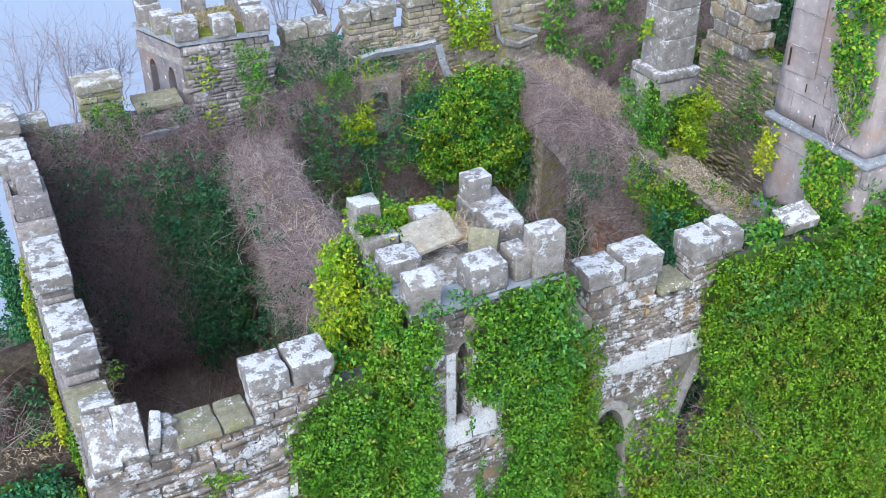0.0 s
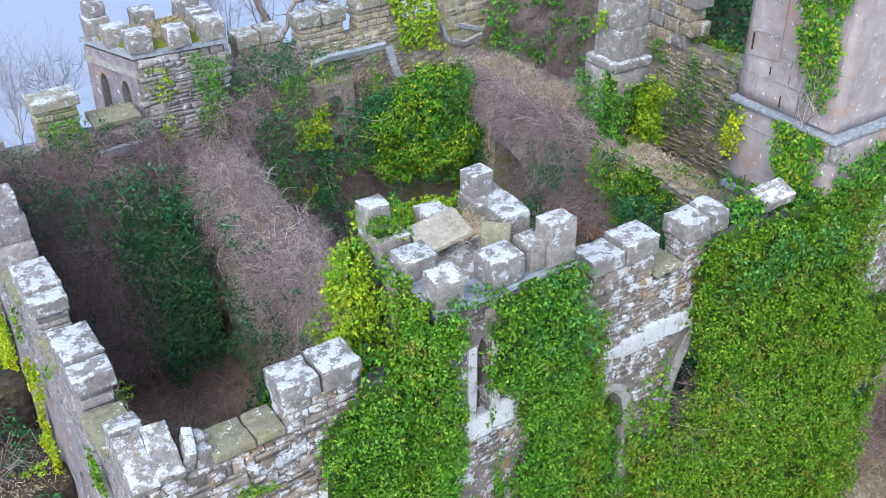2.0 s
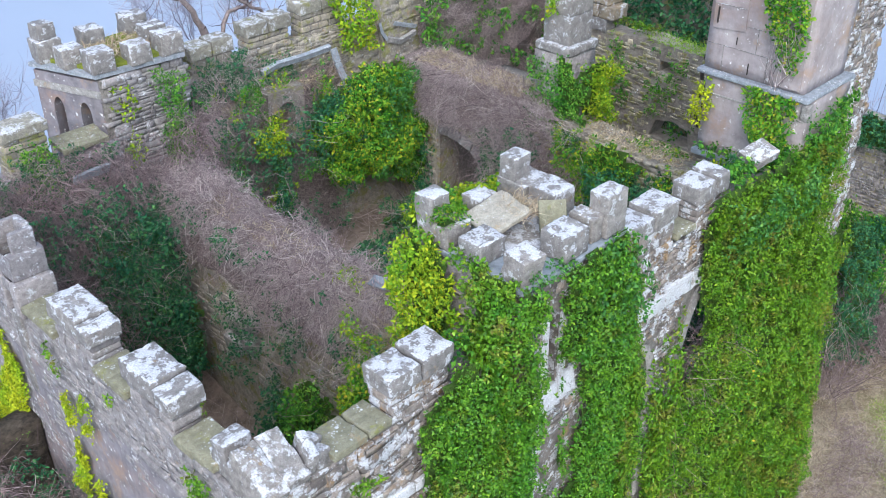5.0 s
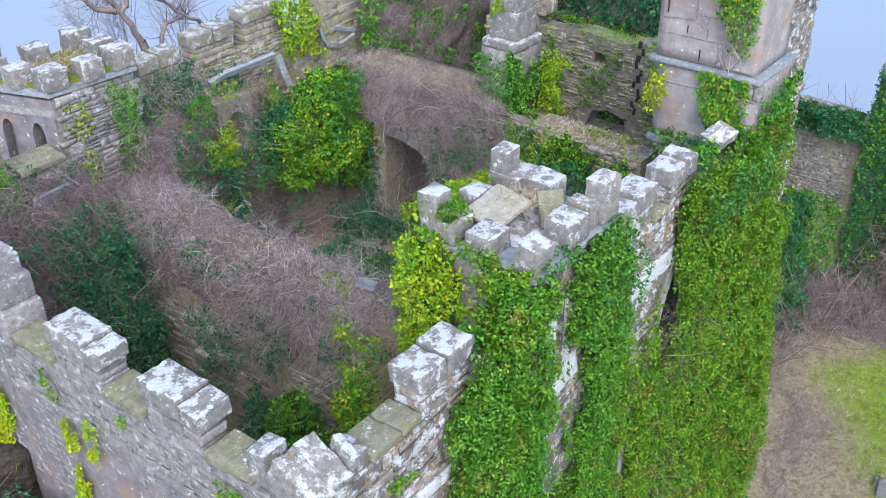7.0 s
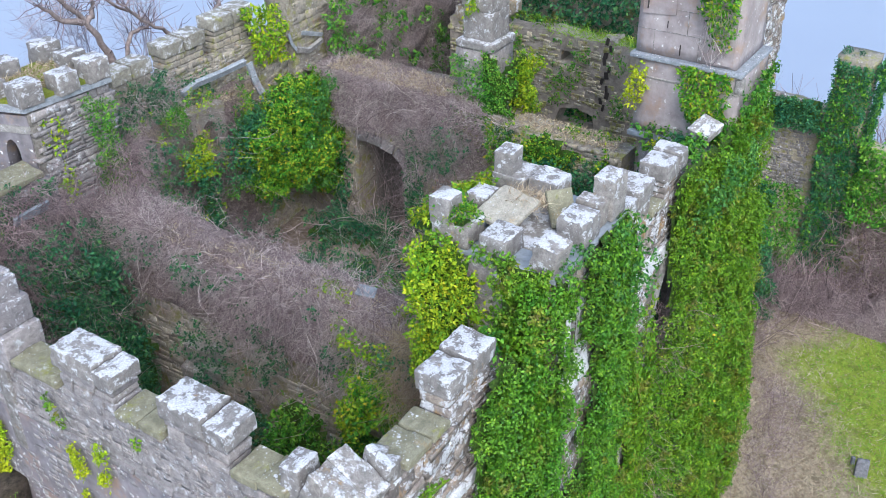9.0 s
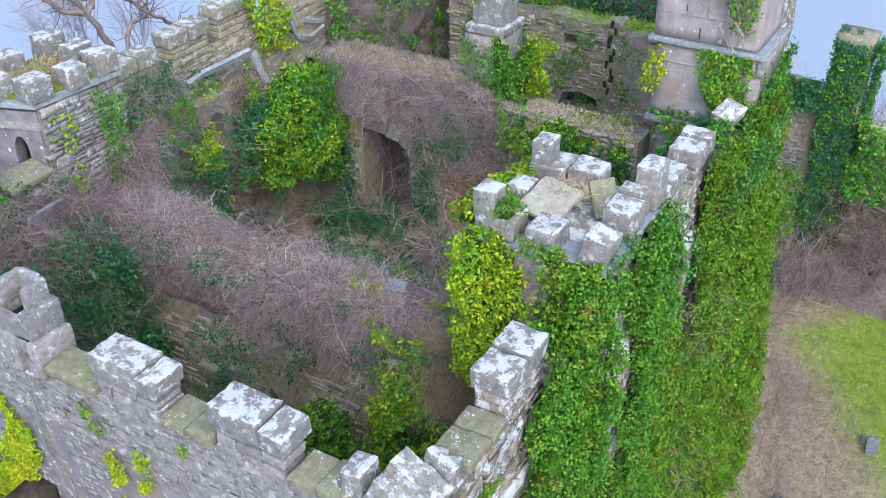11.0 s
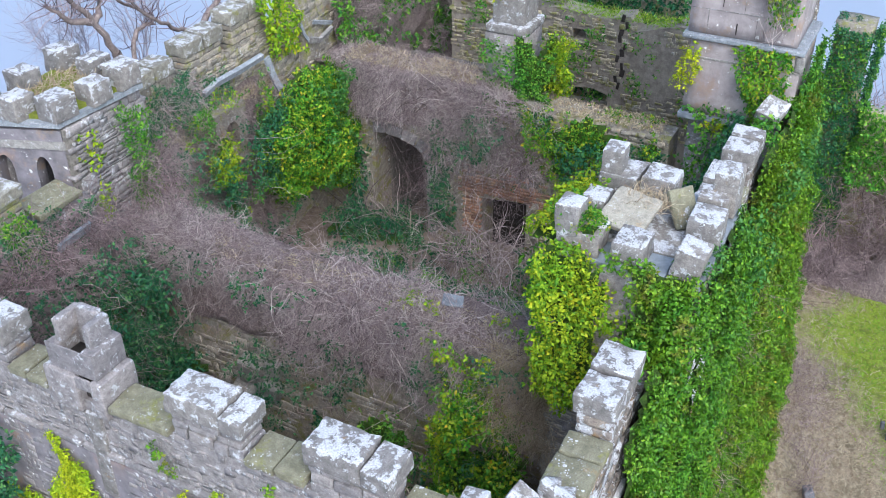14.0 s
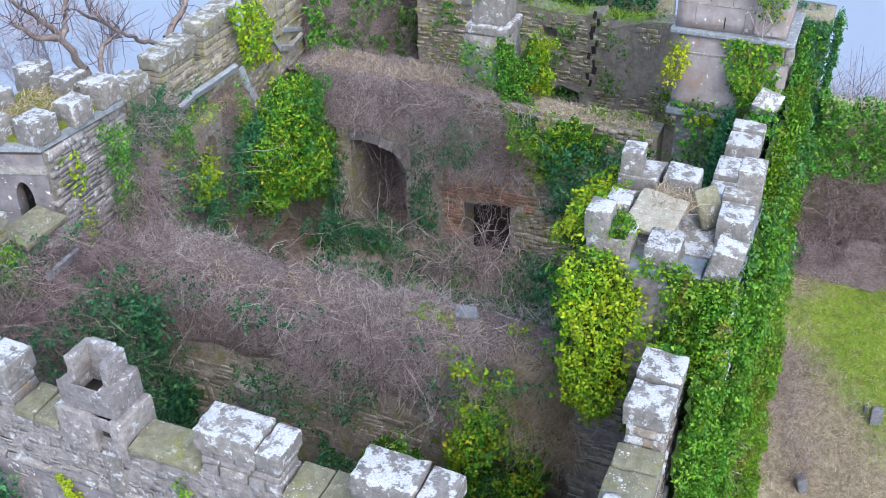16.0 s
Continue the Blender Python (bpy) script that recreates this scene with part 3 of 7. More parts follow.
def ivy(label, origin, u, v, outward, mat, density=420, thick=0.2, size=0.085, keep=None, seed=0, lump=1.1, hole=0.0, foot=0.0, fray=0.3, lead=0.0, name="ivy"):
    """Ivy over a flat face: origin, the two sides as vectors in metres, and the way out. keep: from metres along and up to a chance 0..1."""
    rng = np.random.RandomState(seed + 100)
    o, u, v, n = (np.array(w, float) for w in (origin, u, v, outward))
    n = n / np.linalg.norm(n)
    lu, lv = np.linalg.norm(u), np.linalg.norm(v)
    across, upward = u / lu, v / lv

    def odds(a, b, p):
        chance = keep(a * lu, b * lv) if keep else np.ones(len(a))
        # the outline frays into sprays and gaps
        if fray:
            rim = np.minimum.reduce([a * lu, (1 - a) * lu, b * lv, (1 - b) * lv])
            chance = chance * np.clip((rim / max(fray, 0.01) + (fnoise(p, 2.4, seed + 60) - 0.62) * 3.0) * 2.0, 0, 1)
        chance = chance * np.clip((fnoise(p, 3.1, seed + 61) - 0.2) * 6, 0.45, 1)
        if hole:
            chance = chance * np.clip((fnoise(p, 1.6, seed) - hole) * 9, 0, 1)
        return chance

    def height(q):
        swell = 0.2 + 0.8 * np.clip((fnoise(q, lump, seed + 3) - 0.25) * 1.9, 0, 1)
        return (thick * swell + min(thick, 0.3) * (1.15 * vnoise(q, 3.3, seed + 7) ** 1.5 + 0.5 * vnoise(q, 8.0, seed + 8))) * rise(q)

    def rise(q):
        return np.clip(((q - o) @ across) / lead, 0.12, 1) if lead else 1.0

    def swing(q):
        return 0.012 + foot * np.clip(1 - q[:, 2] / 9.0, 0, 1) * rise(q)

    count = int(lu * lv * density * 1.6)
    a, b = rng.uniform(0, 1, count), rng.uniform(0, 1, count)
    p = o + a[:, None] * u + b[:, None] * v
    chance = odds(a, b, p)
    ok = rng.uniform(0, 1, count) < chance
    p, edge = p[ok], np.clip(chance[ok], 0.25, 1)
    h = height(p)
    slope = across * ((height(p + across * 0.05) - h) / 0.05)[:, None] + upward * ((height(p + upward * 0.05) - h) / 0.05)[:, None]
    depth = 1 - rng.uniform(0, 1, len(p)) ** 1.8 * 0.5
    p = p + n * (h * edge ** 0.5 * depth + swing(p))[:, None]
    ob = new(name, leaves_mesh(name, p, n - slope * 0.8, size, mat, rng))
    tagged(ob, label, "ivy", kind="stuff")
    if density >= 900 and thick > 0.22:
        # a backing sheet closes dense ivy; its dark green stands for shade between leaves
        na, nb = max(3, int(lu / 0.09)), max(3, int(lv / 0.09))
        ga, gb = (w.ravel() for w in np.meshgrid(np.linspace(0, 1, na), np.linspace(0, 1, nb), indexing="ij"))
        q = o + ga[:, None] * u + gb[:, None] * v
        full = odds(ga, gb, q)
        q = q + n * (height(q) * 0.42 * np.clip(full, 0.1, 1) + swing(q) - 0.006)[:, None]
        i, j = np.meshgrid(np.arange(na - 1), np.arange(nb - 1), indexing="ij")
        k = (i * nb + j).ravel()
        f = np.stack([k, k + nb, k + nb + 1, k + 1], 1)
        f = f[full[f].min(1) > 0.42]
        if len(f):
            inner = new("ivy_gap_sheet", mesh_np("ivy_gap_sheet", q, f, IVY_INNER, smooth=True))
            tagged(inner, "dark green backing sheet with the shade between leaves in its colour", "ivy", kind="stuff")
    return ob


def band(x, lo, hi, soft=0.25):
    """1 between lo and hi, falling off softly outside."""
    return np.clip((x - lo) / soft + 0.5, 0, 1) * np.clip((hi - x) / soft + 0.5, 0, 1)


def tubes_mesh(name, lines, radii, mat, sides=3):
    """Round stems along many lines of equal length: lines (n, k, 3), radii (n, k)."""
    n, k, _ = lines.shape
    way = unit(np.gradient(lines, axis=1))
    ref = np.where(np.abs(way[..., 2:]) > 0.9, np.array([1.0, 0, 0]), np.array([0, 0, 1.0]))
    a = unit(np.cross(way, ref))
    b = np.cross(way, a)
    ang = np.arange(sides) * 2 * np.pi / sides
    ring = a[:, :, None] * np.cos(ang)[None, None, :, None] + b[:, :, None] * np.sin(ang)[None, None, :, None]
    v = lines[:, :, None] + ring * radii[:, :, None, None]
    base = (np.arange(n) * k * sides)[:, None, None]
    seg = (np.arange(k - 1) * sides)[None, :, None]
    s = np.arange(sides)[None, None, :]
    t = (np.arange(sides)[None, None, :] + 1) % sides
    f = np.stack([base + seg + s, base + seg + t, base + seg + sides + t, base + seg + sides + s], -1)
    return mesh_np(name, v.reshape(-1, 3), f.reshape(-1, 4), mat, smooth=sides > 3)


def brambles(label, places, outward, mat, length=(0.5, 1.3), lift=0.35, droop=0.9, width=0.0039, seed=0, steps=3, wild=0.5, name="brambles"):
    """Arching and hanging dry stems that start at the given places."""
    rng = np.random.RandomState(seed + 500)
    n = len(places)
    stream = np.stack([fnoise(places, 0.8, seed + s) - 0.5 for s in (1, 2, 3)], 1) * 1.2
    way = unit(outward * 0.45 + stream + np.array([0, 0, lift]) + rng.normal(0, wild, (n, 3)))
    total = rng.uniform(*length, n)
    lines = np.zeros((n, steps, 3))
    lines[:, 0] = places
    bend = rng.normal(0, 0.4, (n, 3))
    for i in range(1, steps):
        way = unit(way + bend * 0.7 + np.array([0, 0, -droop * 0.4]) + rng.normal(0, 0.45, (n, 3)))
        lines[:, i] = lines[:, i - 1] + way * (total / (steps - 1))[:, None]
    rad = width * (0.5 + 1.5 * rng.uniform(0, 1, n) ** 4)[:, None] * np.linspace(1, 0.45, steps)[None]
    ob = new(name, tubes_mesh(name, lines, rad, mat))
    return tagged(ob, label, "brambles", kind="stuff")


def over(origin, u, v, count, seed, keep=None):
    """Random places on a flat face."""
    rng = np.random.RandomState(seed)
    o, u, v = (np.array(w, float) for w in (origin, u, v))
    a, b = rng.uniform(0, 1, count), rng.uniform(0, 1, count)
    if keep:
        ok = rng.uniform(0, 1, count) < keep(a * np.linalg.norm(u), b * np.linalg.norm(v))
        a, b = a[ok], b[ok]
    return o + a[:, None] * u + b[:, None] * v


def blades(label, places, mat, height=(0.12, 0.35), width=0.006, seed=0, lean=0.5, name="grass", category="grass"):
    rng = np.random.RandomState(seed + 900)
    n = len(places)
    way = unit(np.array([0, 0, 1.0]) + rng.normal(0, lean, (n, 3)))
    total = rng.uniform(*height, n)
    lines = np.zeros((n, 3, 3))
    lines[:, 0] = places
    sag = unit(rng.normal(0, 1, (n, 3)) * np.array([1, 1, 0.1]))
    for i in range(1, 3):
        way = unit(way + sag * 0.4 + np.array([0, 0, -0.22 * i]))
        lines[:, i] = lines[:, i - 1] + way * (total / 2)[:, None]
    # each blade a thin bent ribbon ending in a point
    side = unit(np.cross(lines[:, 1] - lines[:, 0], rng.normal(0, 1, (n, 3)))) * (width * rng.uniform(0.7, 1.5, n))[:, None]
    v = np.stack([lines[:, 0] - side, lines[:, 0] + side, lines[:, 1] - side * 0.8, lines[:, 1] + side * 0.8, lines[:, 2]], 1)
    f = np.array([(0, 1, 3), (0, 3, 2), (2, 3, 4)])[None] + (np.arange(n) * 5)[:, None, None]
    ob = new(name, mesh_np(name, v.reshape(-1, 3), f.reshape(-1, 3), mat))
    return tagged(ob, label, category, kind="stuff")


def bare_tree(label, at, height, lean, radius, seed, mat, levels=4, spread=0.75, thin=0.62, reach=3.0, behind=-99.0, category="tree", name="bare_tree"):
    """A leafless tree: a tapered trunk and limbs that fork down to twigs."""
    rng = np.random.RandomState(seed)
    root = thing(name, at, label, category)
    trunk, limbs = [], []

    def grow(p, way, length, r, level):
        k = 6
        line, w = [np.array(p, float)], np.array(way, float)
        for _ in range(k - 1):
            w = unit(w + rng.normal(0, 0.16, 3) + np.array([0, 0, 0.04]))
            line.append(line[-1] + w * length / (k - 1))
        line = np.array(line)
        (trunk if level == 0 else limbs).append((line, np.linspace(r, r * 0.6, k)))
        if level >= levels:
            return
        for _ in range(3 if level < 2 else 4):
            start = rng.randint(3, k)
            turn = unit(w + rng.normal(0, spread, 3) + np.array([0, 0, 0.15]))
            if line[start][1] + turn[1] * 1.6 < behind:
                turn = unit(turn * np.array([1, -0.5, 1]) + np.array([0, 0.3, 0]))
            grow(line[start], turn, min(length, reach) * rng.uniform(0.5, 0.85), r * thin * rng.uniform(0.7, 1.0) * (0.8 if start < k - 1 else 1), level + 1)

    grow(at, unit(np.array(lean, float)), height, radius, 0)
    for key, rows, sides in (("trunk", trunk, 7), ("crown", limbs, 3)):
        me = tubes_mesh(key, np.array([l for l, _ in rows]), np.array([r for _, r in rows]), mat, sides)
        under(new(key, me), root)
    return root


# ---- ground and lake ----
def ground_height(x, y):
    p = np.stack([x, y, 0 * x], 1)
    h = 0.25 + 0.05 * np.clip(x - 12, 0, 14) + 0.5 * (fnoise(p, 0.25, 4) - 0.5) + 0.16 * (fnoise(p, 1.1, 5) - 0.5)
    h = h + 1.3 * np.exp(-((x - 15.5) / 1.8) ** 2 - ((y - 9.6) / 0.9) ** 2) + 0.5 * np.exp(-((y - 9.2) / 0.8) ** 2) * band(x, 2, 15, 1.5)
    shore = np.maximum.reduce([x - 33, -x - 9, y - 25.5, -y - 14])
    return h - np.clip(shore, 0, 4) * 0.9


def sheet(name, xs, ys, height, mat):
    gx, gy = np.meshgrid(xs, ys, indexing="ij")
    v = np.stack([gx.ravel(), gy.ravel(), height(gx.ravel(), gy.ravel())], 1)
    i, j = np.meshgrid(np.arange(len(xs) - 1), np.arange(len(ys) - 1), indexing="ij")
    k = (i * len(ys) + j).ravel()
    return mesh_np(name, v, np.stack([k, k + len(ys), k + len(ys) + 1, k + 1], 1), mat, smooth=True)


far = [-2500, -600, -150, -50]
ground = new("ground", sheet("ground", np.array(far + list(np.arange(-20, 45, 0.4)) + [60, 150, 600, 2500]), np.array(far + list(np.arange(-24, 40, 0.4)) + [60, 150, 600, 2500]), ground_height, GROUND))
tagged(ground, "rough island ground of green and dead grass", "ground", kind="structure")
water = new("water", sheet("water", np.linspace(-2500, 2500, 9), np.linspace(-2500, 2500, 9), lambda x, y: 0 * x - 0.75, WATER))
tagged(water, "lake water round the island, painted pale for mist and sky reflection", "water", kind="structure")


# ---- outer walls ----
def structure(ob, label, category="wall"):
    return tagged(ob, label, category, kind="structure")


FY, LX = 9.72, 0.28   # outer faces of the front wall and the left wall

# front wall: left stretch, and right stretch with a window and a wide arch
wall_front = part("wall_front", rough_box("wall_front", (LX + 0.04, 4.6), (FY + 0.04, FY + 0.52), (-0.5, 9.92), MORTAR, 0.35, 0.03, 1), MORTAR)
structure(wall_front, "grey rubble front wall with lichen and a stepped parapet")
panel = wall_panel([(6.2, -0.5), (12.4, -0.5), (12.4, 9.9), (6.2, 9.9)],
                   [pointed_arch(7.36, 8.12, 4.6, 7.3, 8.1), pointed_arch(9.02, 11.0, 0.8, 6.6, 8.75)],
                   0.52, lambda a, b, d: (a, FY + 0.03 + d, b))
wall_front_right = part("wall_front_right", panel, MORTAR)
structure(wall_front_right, "grey rubble front wall with an arched window and wide archway")
LANCET = pointed_arch(12.36, 12.98, 5.6, 7.5, 7.92, 7)
wall_left = part("wall_left", wall_panel([(FY + 0.2, -0.5), (20.2, -0.5), (20.2, 9.68), (FY + 0.2, 9.68)], [LANCET], 0.43, lambda a, b, d: (LX + 0.03 + d, a, b)), RUBBLE)
structure(wall_left, "grey rubble side wall with a crenellated parapet")
# smooth lower coat of the left wall, with a worn string course
wide = [(12.67 + (a - 12.67) * 1.06, b + 0.02) for a, b in LANCET]
coat = wall_panel([(FY + 0.1, -0.3), (19.9, -0.3), (19.9, 8.72), (FY + 0.1, 8.72)], [wide], 0.1, lambda a, b, d: (LX - 0.015 + d, a, b))
part("render_coat", coat, RENDER, wall_left, "streaked lilac-grey lime render")
for n in range(14):
    a = FY + 0.12 + n * 0.74
    under(stone("string_course_stone", (LX - 0.025, LX + 0.16), (a, a + 0.72), (8.72, 8.84), RUBBLE, None, rough=0.8, edge=0.04), wall_left)

wall_back = part("wall_back", rough_box("wall_back", (0.4, 4.2), (19.72, 20.2), (-0.5, 9.9), RUBBLE, 0.3, 0.05, 5, 0.15), RUBBLE)
structure(wall_back, "overgrown rubble back wall")
wall_back_middle = part("wall_back_middle", rough_box("wall_back_middle", (5.6, 12.2), (20.6, 21.1), (-0.5, 10.36), RUBBLE_MOSSY, 0.3, 0.05, 6, 0.1), MORTAR)
structure(wall_back_middle, "overgrown rubble back wall under a broken lead gutter")
wall_back_right = part("wall_back_right", rough_box("wall_back_right", (11.75, 19.5), (20.45, 21.2), (-0.5, 12.6), RUBBLE_MOSSY, 0.3, 0.05, 7, 0.5), MORTAR)
structure(wall_back_right, "tall overgrown rubble wall at the back")

# inner walls
wall_inner_1 = part("wall_inner_1", rough_box("wall_inner_1", (4.95, 5.5), (10.1, 20.7), (0, 8.8), RUBBLE_MOSSY, 0.25, 0.06, 12, 0.2), MORTAR)
structure(wall_inner_1, "ruined inner wall buried under dry brambles")
DOORWAY = [(17.5, 3.4), (17.5, 7.12), (17.62, 7.3), (17.85, 7.46), (18.2, 7.57), (18.6, 7.63), (18.95, 7.6), (18.95, 3.4)]
panel = wall_panel([(11.9, 0), (20.6, 0), (20.6, 9.0), (19.2, 9.1), (18.1, 9.2), (17, 9.2), (15.9, 9.25), (14.9, 9.15), (13.8, 9.0), (11.9, 8.95)],
                   [DOORWAY, [(14.98, 4.4), (14.98, 6.62), (16.12, 6.5), (16.12, 4.4)]],
                   0.7, lambda a, b, d: (12.2 + d, a, b))
wall_inner_2 = part("wall_inner_2", panel, RUBBLE_MOSSY)
structure(wall_inner_2, "inner wall with an arched doorway and a brick fireplace")
# thick sides, roof and end wall added behind the doorway to shut out light
for bx, by, bz in (((12.904, 15.2), (17.0, 17.46), (3.4, 7.58)), ((12.904, 15.2), (19.0, 19.5), (3.4, 7.62)), ((12.904, 15.2), (17.0, 19.5), (7.66, 8.4)), ((14.7, 15.2), (17.461, 18.999), (3.4, 7.65))):
    part("passage_masonry", rough_box("passage_masonry", bx, by, bz, MORTAR, 0.25, 0.03, 17), MORTAR, wall_inner_2)
part("chimney_breast", rough_box("chimney_breast", (12.5, 13.48), (15.3, 16.2), (8.6, 10.45), RUBBLE, 0.25, 0.05, 15), RUBBLE, wall_inner_2)
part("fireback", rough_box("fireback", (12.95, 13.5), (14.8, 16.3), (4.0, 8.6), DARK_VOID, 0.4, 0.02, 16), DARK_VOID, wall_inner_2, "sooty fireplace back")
panel = wall_panel([(11.6, 0), (19.3, 0), (19.3, 9.3), (18.4, 9.4), (17.2, 9.35), (16.2, 9.5), (15.1, 9.4), (14.4, 9.55), (14.2, 9.2), (13.2, 9.5), (11.6, 9.6)],
                   [[(17.45, 6.0), (18.5, 6.0), (18.5, 6.95), (17.45, 7.05)], [(14.75, 6.9), (16.0, 6.9), (15.8, 7.4), (15.3, 7.5), (14.85, 7.38)], [(15.5, 8.72), (15.86, 8.72), (15.86, 9.02), (15.5, 9.02)]],
                   0.6, lambda a, b, d: (16.97 + d, a, b))
wall_inner_3 = part("wall_inner_3", panel, PLASTER)
# near-black pieces on the wall face paint the shade inside a crack
for n in range(11):
    a, b = 14.55 + 0.1 * math.sin(n * 1.9), 7.6 + n * 0.18
    under(stone("crack_shade", (16.93, 16.975), (a - 0.03 - 0.02 * (n % 3), a + 0.04), (b, b + 0.19), DARK_VOID, None, rough=0.4, edge=0.01, tilt=(9 * (-1) ** n, 0), mid=1), wall_inner_3)
structure(wall_inner_3, "cracked mossy rubble gable wall of the next room")
pier = thing("ruined_pier", (17.3, 18.3, 9.3), "broken pier of large ochre and lichened blocks on a wall", "pier")
for row in range(6):
    for col in range(3):
        a = 17.55 + col * 0.52 - (row % 2) * 0.2
        stone("block", (16.9, 17.5), (a, a + 0.5), (9.3 + row * 0.36, 9.3 + row * 0.36 + 0.345), OCHRE_BLOCK if (row + col) % 3 else CAPSTONE, pier, rough=1.5, turn=(row * 3 + col) % 5 - 2)
wall_outer_far = part("wall_outer_far", rough_box("wall_outer_far", (19.6, 20.2), (13.2, 20.6), (0, 11.2), RUBBLE_MOSSY, 0.4, 0.08, 19, 0.8), MORTAR)
structure(wall_outer_far, "far ivied end wall of the ruin")
wall_front_far = part("wall_front_far", rough_box("wall_front_far", (13.7, 15.5), (9.98, 10.6), (-0.3, 13.2), RUBBLE, 0.22, 0.05, 21, 0.4), MORTAR)
structure(wall_front_far, "tall broken rubble wall behind the corner tower")

# the floors inside: rubble and leaf litter
def floor_height(x, y):
    p = np.stack([x, y, 0 * x], 1)
    h = np.where(x < 5.2, 3.0, np.where(x < 12.0, 4.4 + 0.9 * np.clip((x - 7) / 3, 0, 1), np.where(x < 12.95, 5.0, 4.6))) + 0.7 * (fnoise(p, 0.6, 8) - 0.5)
    h = np.where((x > 13.7) & (y < 11.6), 0.6, h)
    return h + 1.2 * np.clip((y - 17.5) / 3, 0, 1) * (x < 5) + 0.8 * np.exp(-((x - 5.2) / 0.9) ** 2)


floor = new("floor", sheet("floor", np.arange(0.55, 20, 0.25), np.arange(9.95, 20.9, 0.25), floor_height, EARTH))
structure(floor, "floor of fallen rubble and brown leaf litter", "floor")


# ---- parapet: merlons, copings, corner stones ----
def merlon(bounds, z, caps, along, body_mat=RUBBLE_WHITE, label="grey stone merlon with lichened cap blocks on the parapet", cap_mat=CAPSTONE):
    """A merlon: a body of coursed stones and its cap blocks. caps: bounds along the wall and top."""
    x, y = bounds
    root = thing("merlon", ((x[0] + x[1]) / 2, (y[0] + y[1]) / 2, z[0]), label, "merlon", "merlons of the parapet")
    span = x if along == "x" else y
    rng = np.random.RandomState(int(span[0] * 100) % 9973)
    core = rough_box("core", (x[0] + 0.05, x[1] - 0.05), (y[0] + 0.05, y[1] - 0.05), (z[0] - 0.04, z[1] - 0.01), MORTAR, 0.2, 0.01, 3)
    under(part("core", core, MORTAR), root)
    low = z[0] - 0.04
    while low < z[1] - 0.05:
        high = min(low + rng.uniform(0.11, 0.2), z[1] + 0.01)
        if z[1] - high < 0.07:
            high = z[1] + 0.01
        lo = span[0] + rng.uniform(0.0, 0.03)
        while lo < span[1] - 0.06:
            hi = min(lo + rng.uniform(0.2, 0.42), span[1] - rng.uniform(0.0, 0.03))
            if span[1] - hi < 0.14:
                hi = span[1] - 0.01
            inset = rng.uniform(-0.005, 0.03, 2)
            bx, by = ((lo, hi - 0.014), (y[0] + inset[0], y[1] - inset[1])) if along == "x" else ((x[0] + inset[0], x[1] - inset[1]), (lo, hi - 0.014))
            stone("body_stone", bx, by, (low, high - 0.014), body_mat, root, rough=1.1, turn=rng.uniform(-1.5, 1.5), mid=1)
            lo = hi
        low = high
    for lo, hi, top, drop in caps:
        bx, by = ((lo, hi), (y[0] - 0.03, y[1] + 0.03)) if along == "x" else ((x[0] - 0.03, x[1] + 0.03), (lo, hi))
        stone("cap_stone", bx, by, (z[1] + 0.012, top), cap_mat, root, mid=6, turn=drop * 0.8, tilt=(drop, -1.0) if along == "x" else (1.0, drop), label="cap block white with lichen")
    return root


# left wall
W = (LX, 0.76)
merlon((W, (13.66, 14.76)), (9.72, 10.1), [(13.96, 14.78, 10.42, 2), (13.62, 13.94, 10.36, -2)], "y", RUBBLE)
merlon((W, (11.62, 12.72)), (9.72, 10.12), [(11.99, 12.74, 10.46, 2), (11.58, 11.97, 10.4, -3)], "y", RUBBLE)
merlon((W, (17.55, 18.5)), (9.72, 10.1), [(18.0, 18.52, 10.45, 1), (17.52, 17.98, 10.42, -1)], "y", RUBBLE)
merlon((W, (19.2, 20.1)), (9.72, 10.2), [(19.18, 20.12, 10.5, 2)], "y", RUBBLE)
for lo, hi, top in ((14.8, 15.78, 9.8), (13.2, 13.62, 9.86), (12.76, 13.18, 9.88), (11.15, 11.56, 9.9), (10.7, 11.13, 9.94), (16.85, 17.2, 9.8), (17.22, 17.52, 9.83), (18.55, 19.15, 9.85)):
    under(stone("coping_stone", (LX - 0.05, 0.78), (lo, hi), (top - 0.13, top), SILL, None, tilt=(0, -1.5), label="flat olive-grey coping slab"), wall_left)
# front wall
Y = (FY, 10.2)
merlon(((2.26, 3.32), Y), (9.96, 10.36), [(2.24, 2.76, 10.66, -2), (2.79, 3.34, 10.7, 1)], "x")
merlon(((7.16, 8.38), Y), (9.96, 10.44), [(7.13, 7.72, 10.72, -2), (7.75, 8.4, 10.8, 1)], "x")
merlon(((9.0, 9.8), Y), (9.96, 10.4), [(8.97, 9.48, 10.72, 0), (9.5, 9.86, 10.78, 2)], "x")
for lo, hi, top in ((1.3, 1.84, 10.08), (1.86, 2.24, 10.1), (8.42, 8.96, 10.12)):
    under(stone("coping_stone", (lo, hi), (FY - 0.04, 10.24), (top - 0.12, top), SILL, None, tilt=(-1.5, 0), label="flat olive-grey coping slab"), wall_front if lo < 4 else wall_front_right)
under(stone("coping_stone", (6.5, 7.13), (FY - 0.2, 10.24), (9.99, 10.18), SILL, None, tilt=(2, 3), turn=-4, label="overhanging olive-grey coping slab"), wall_front_right)

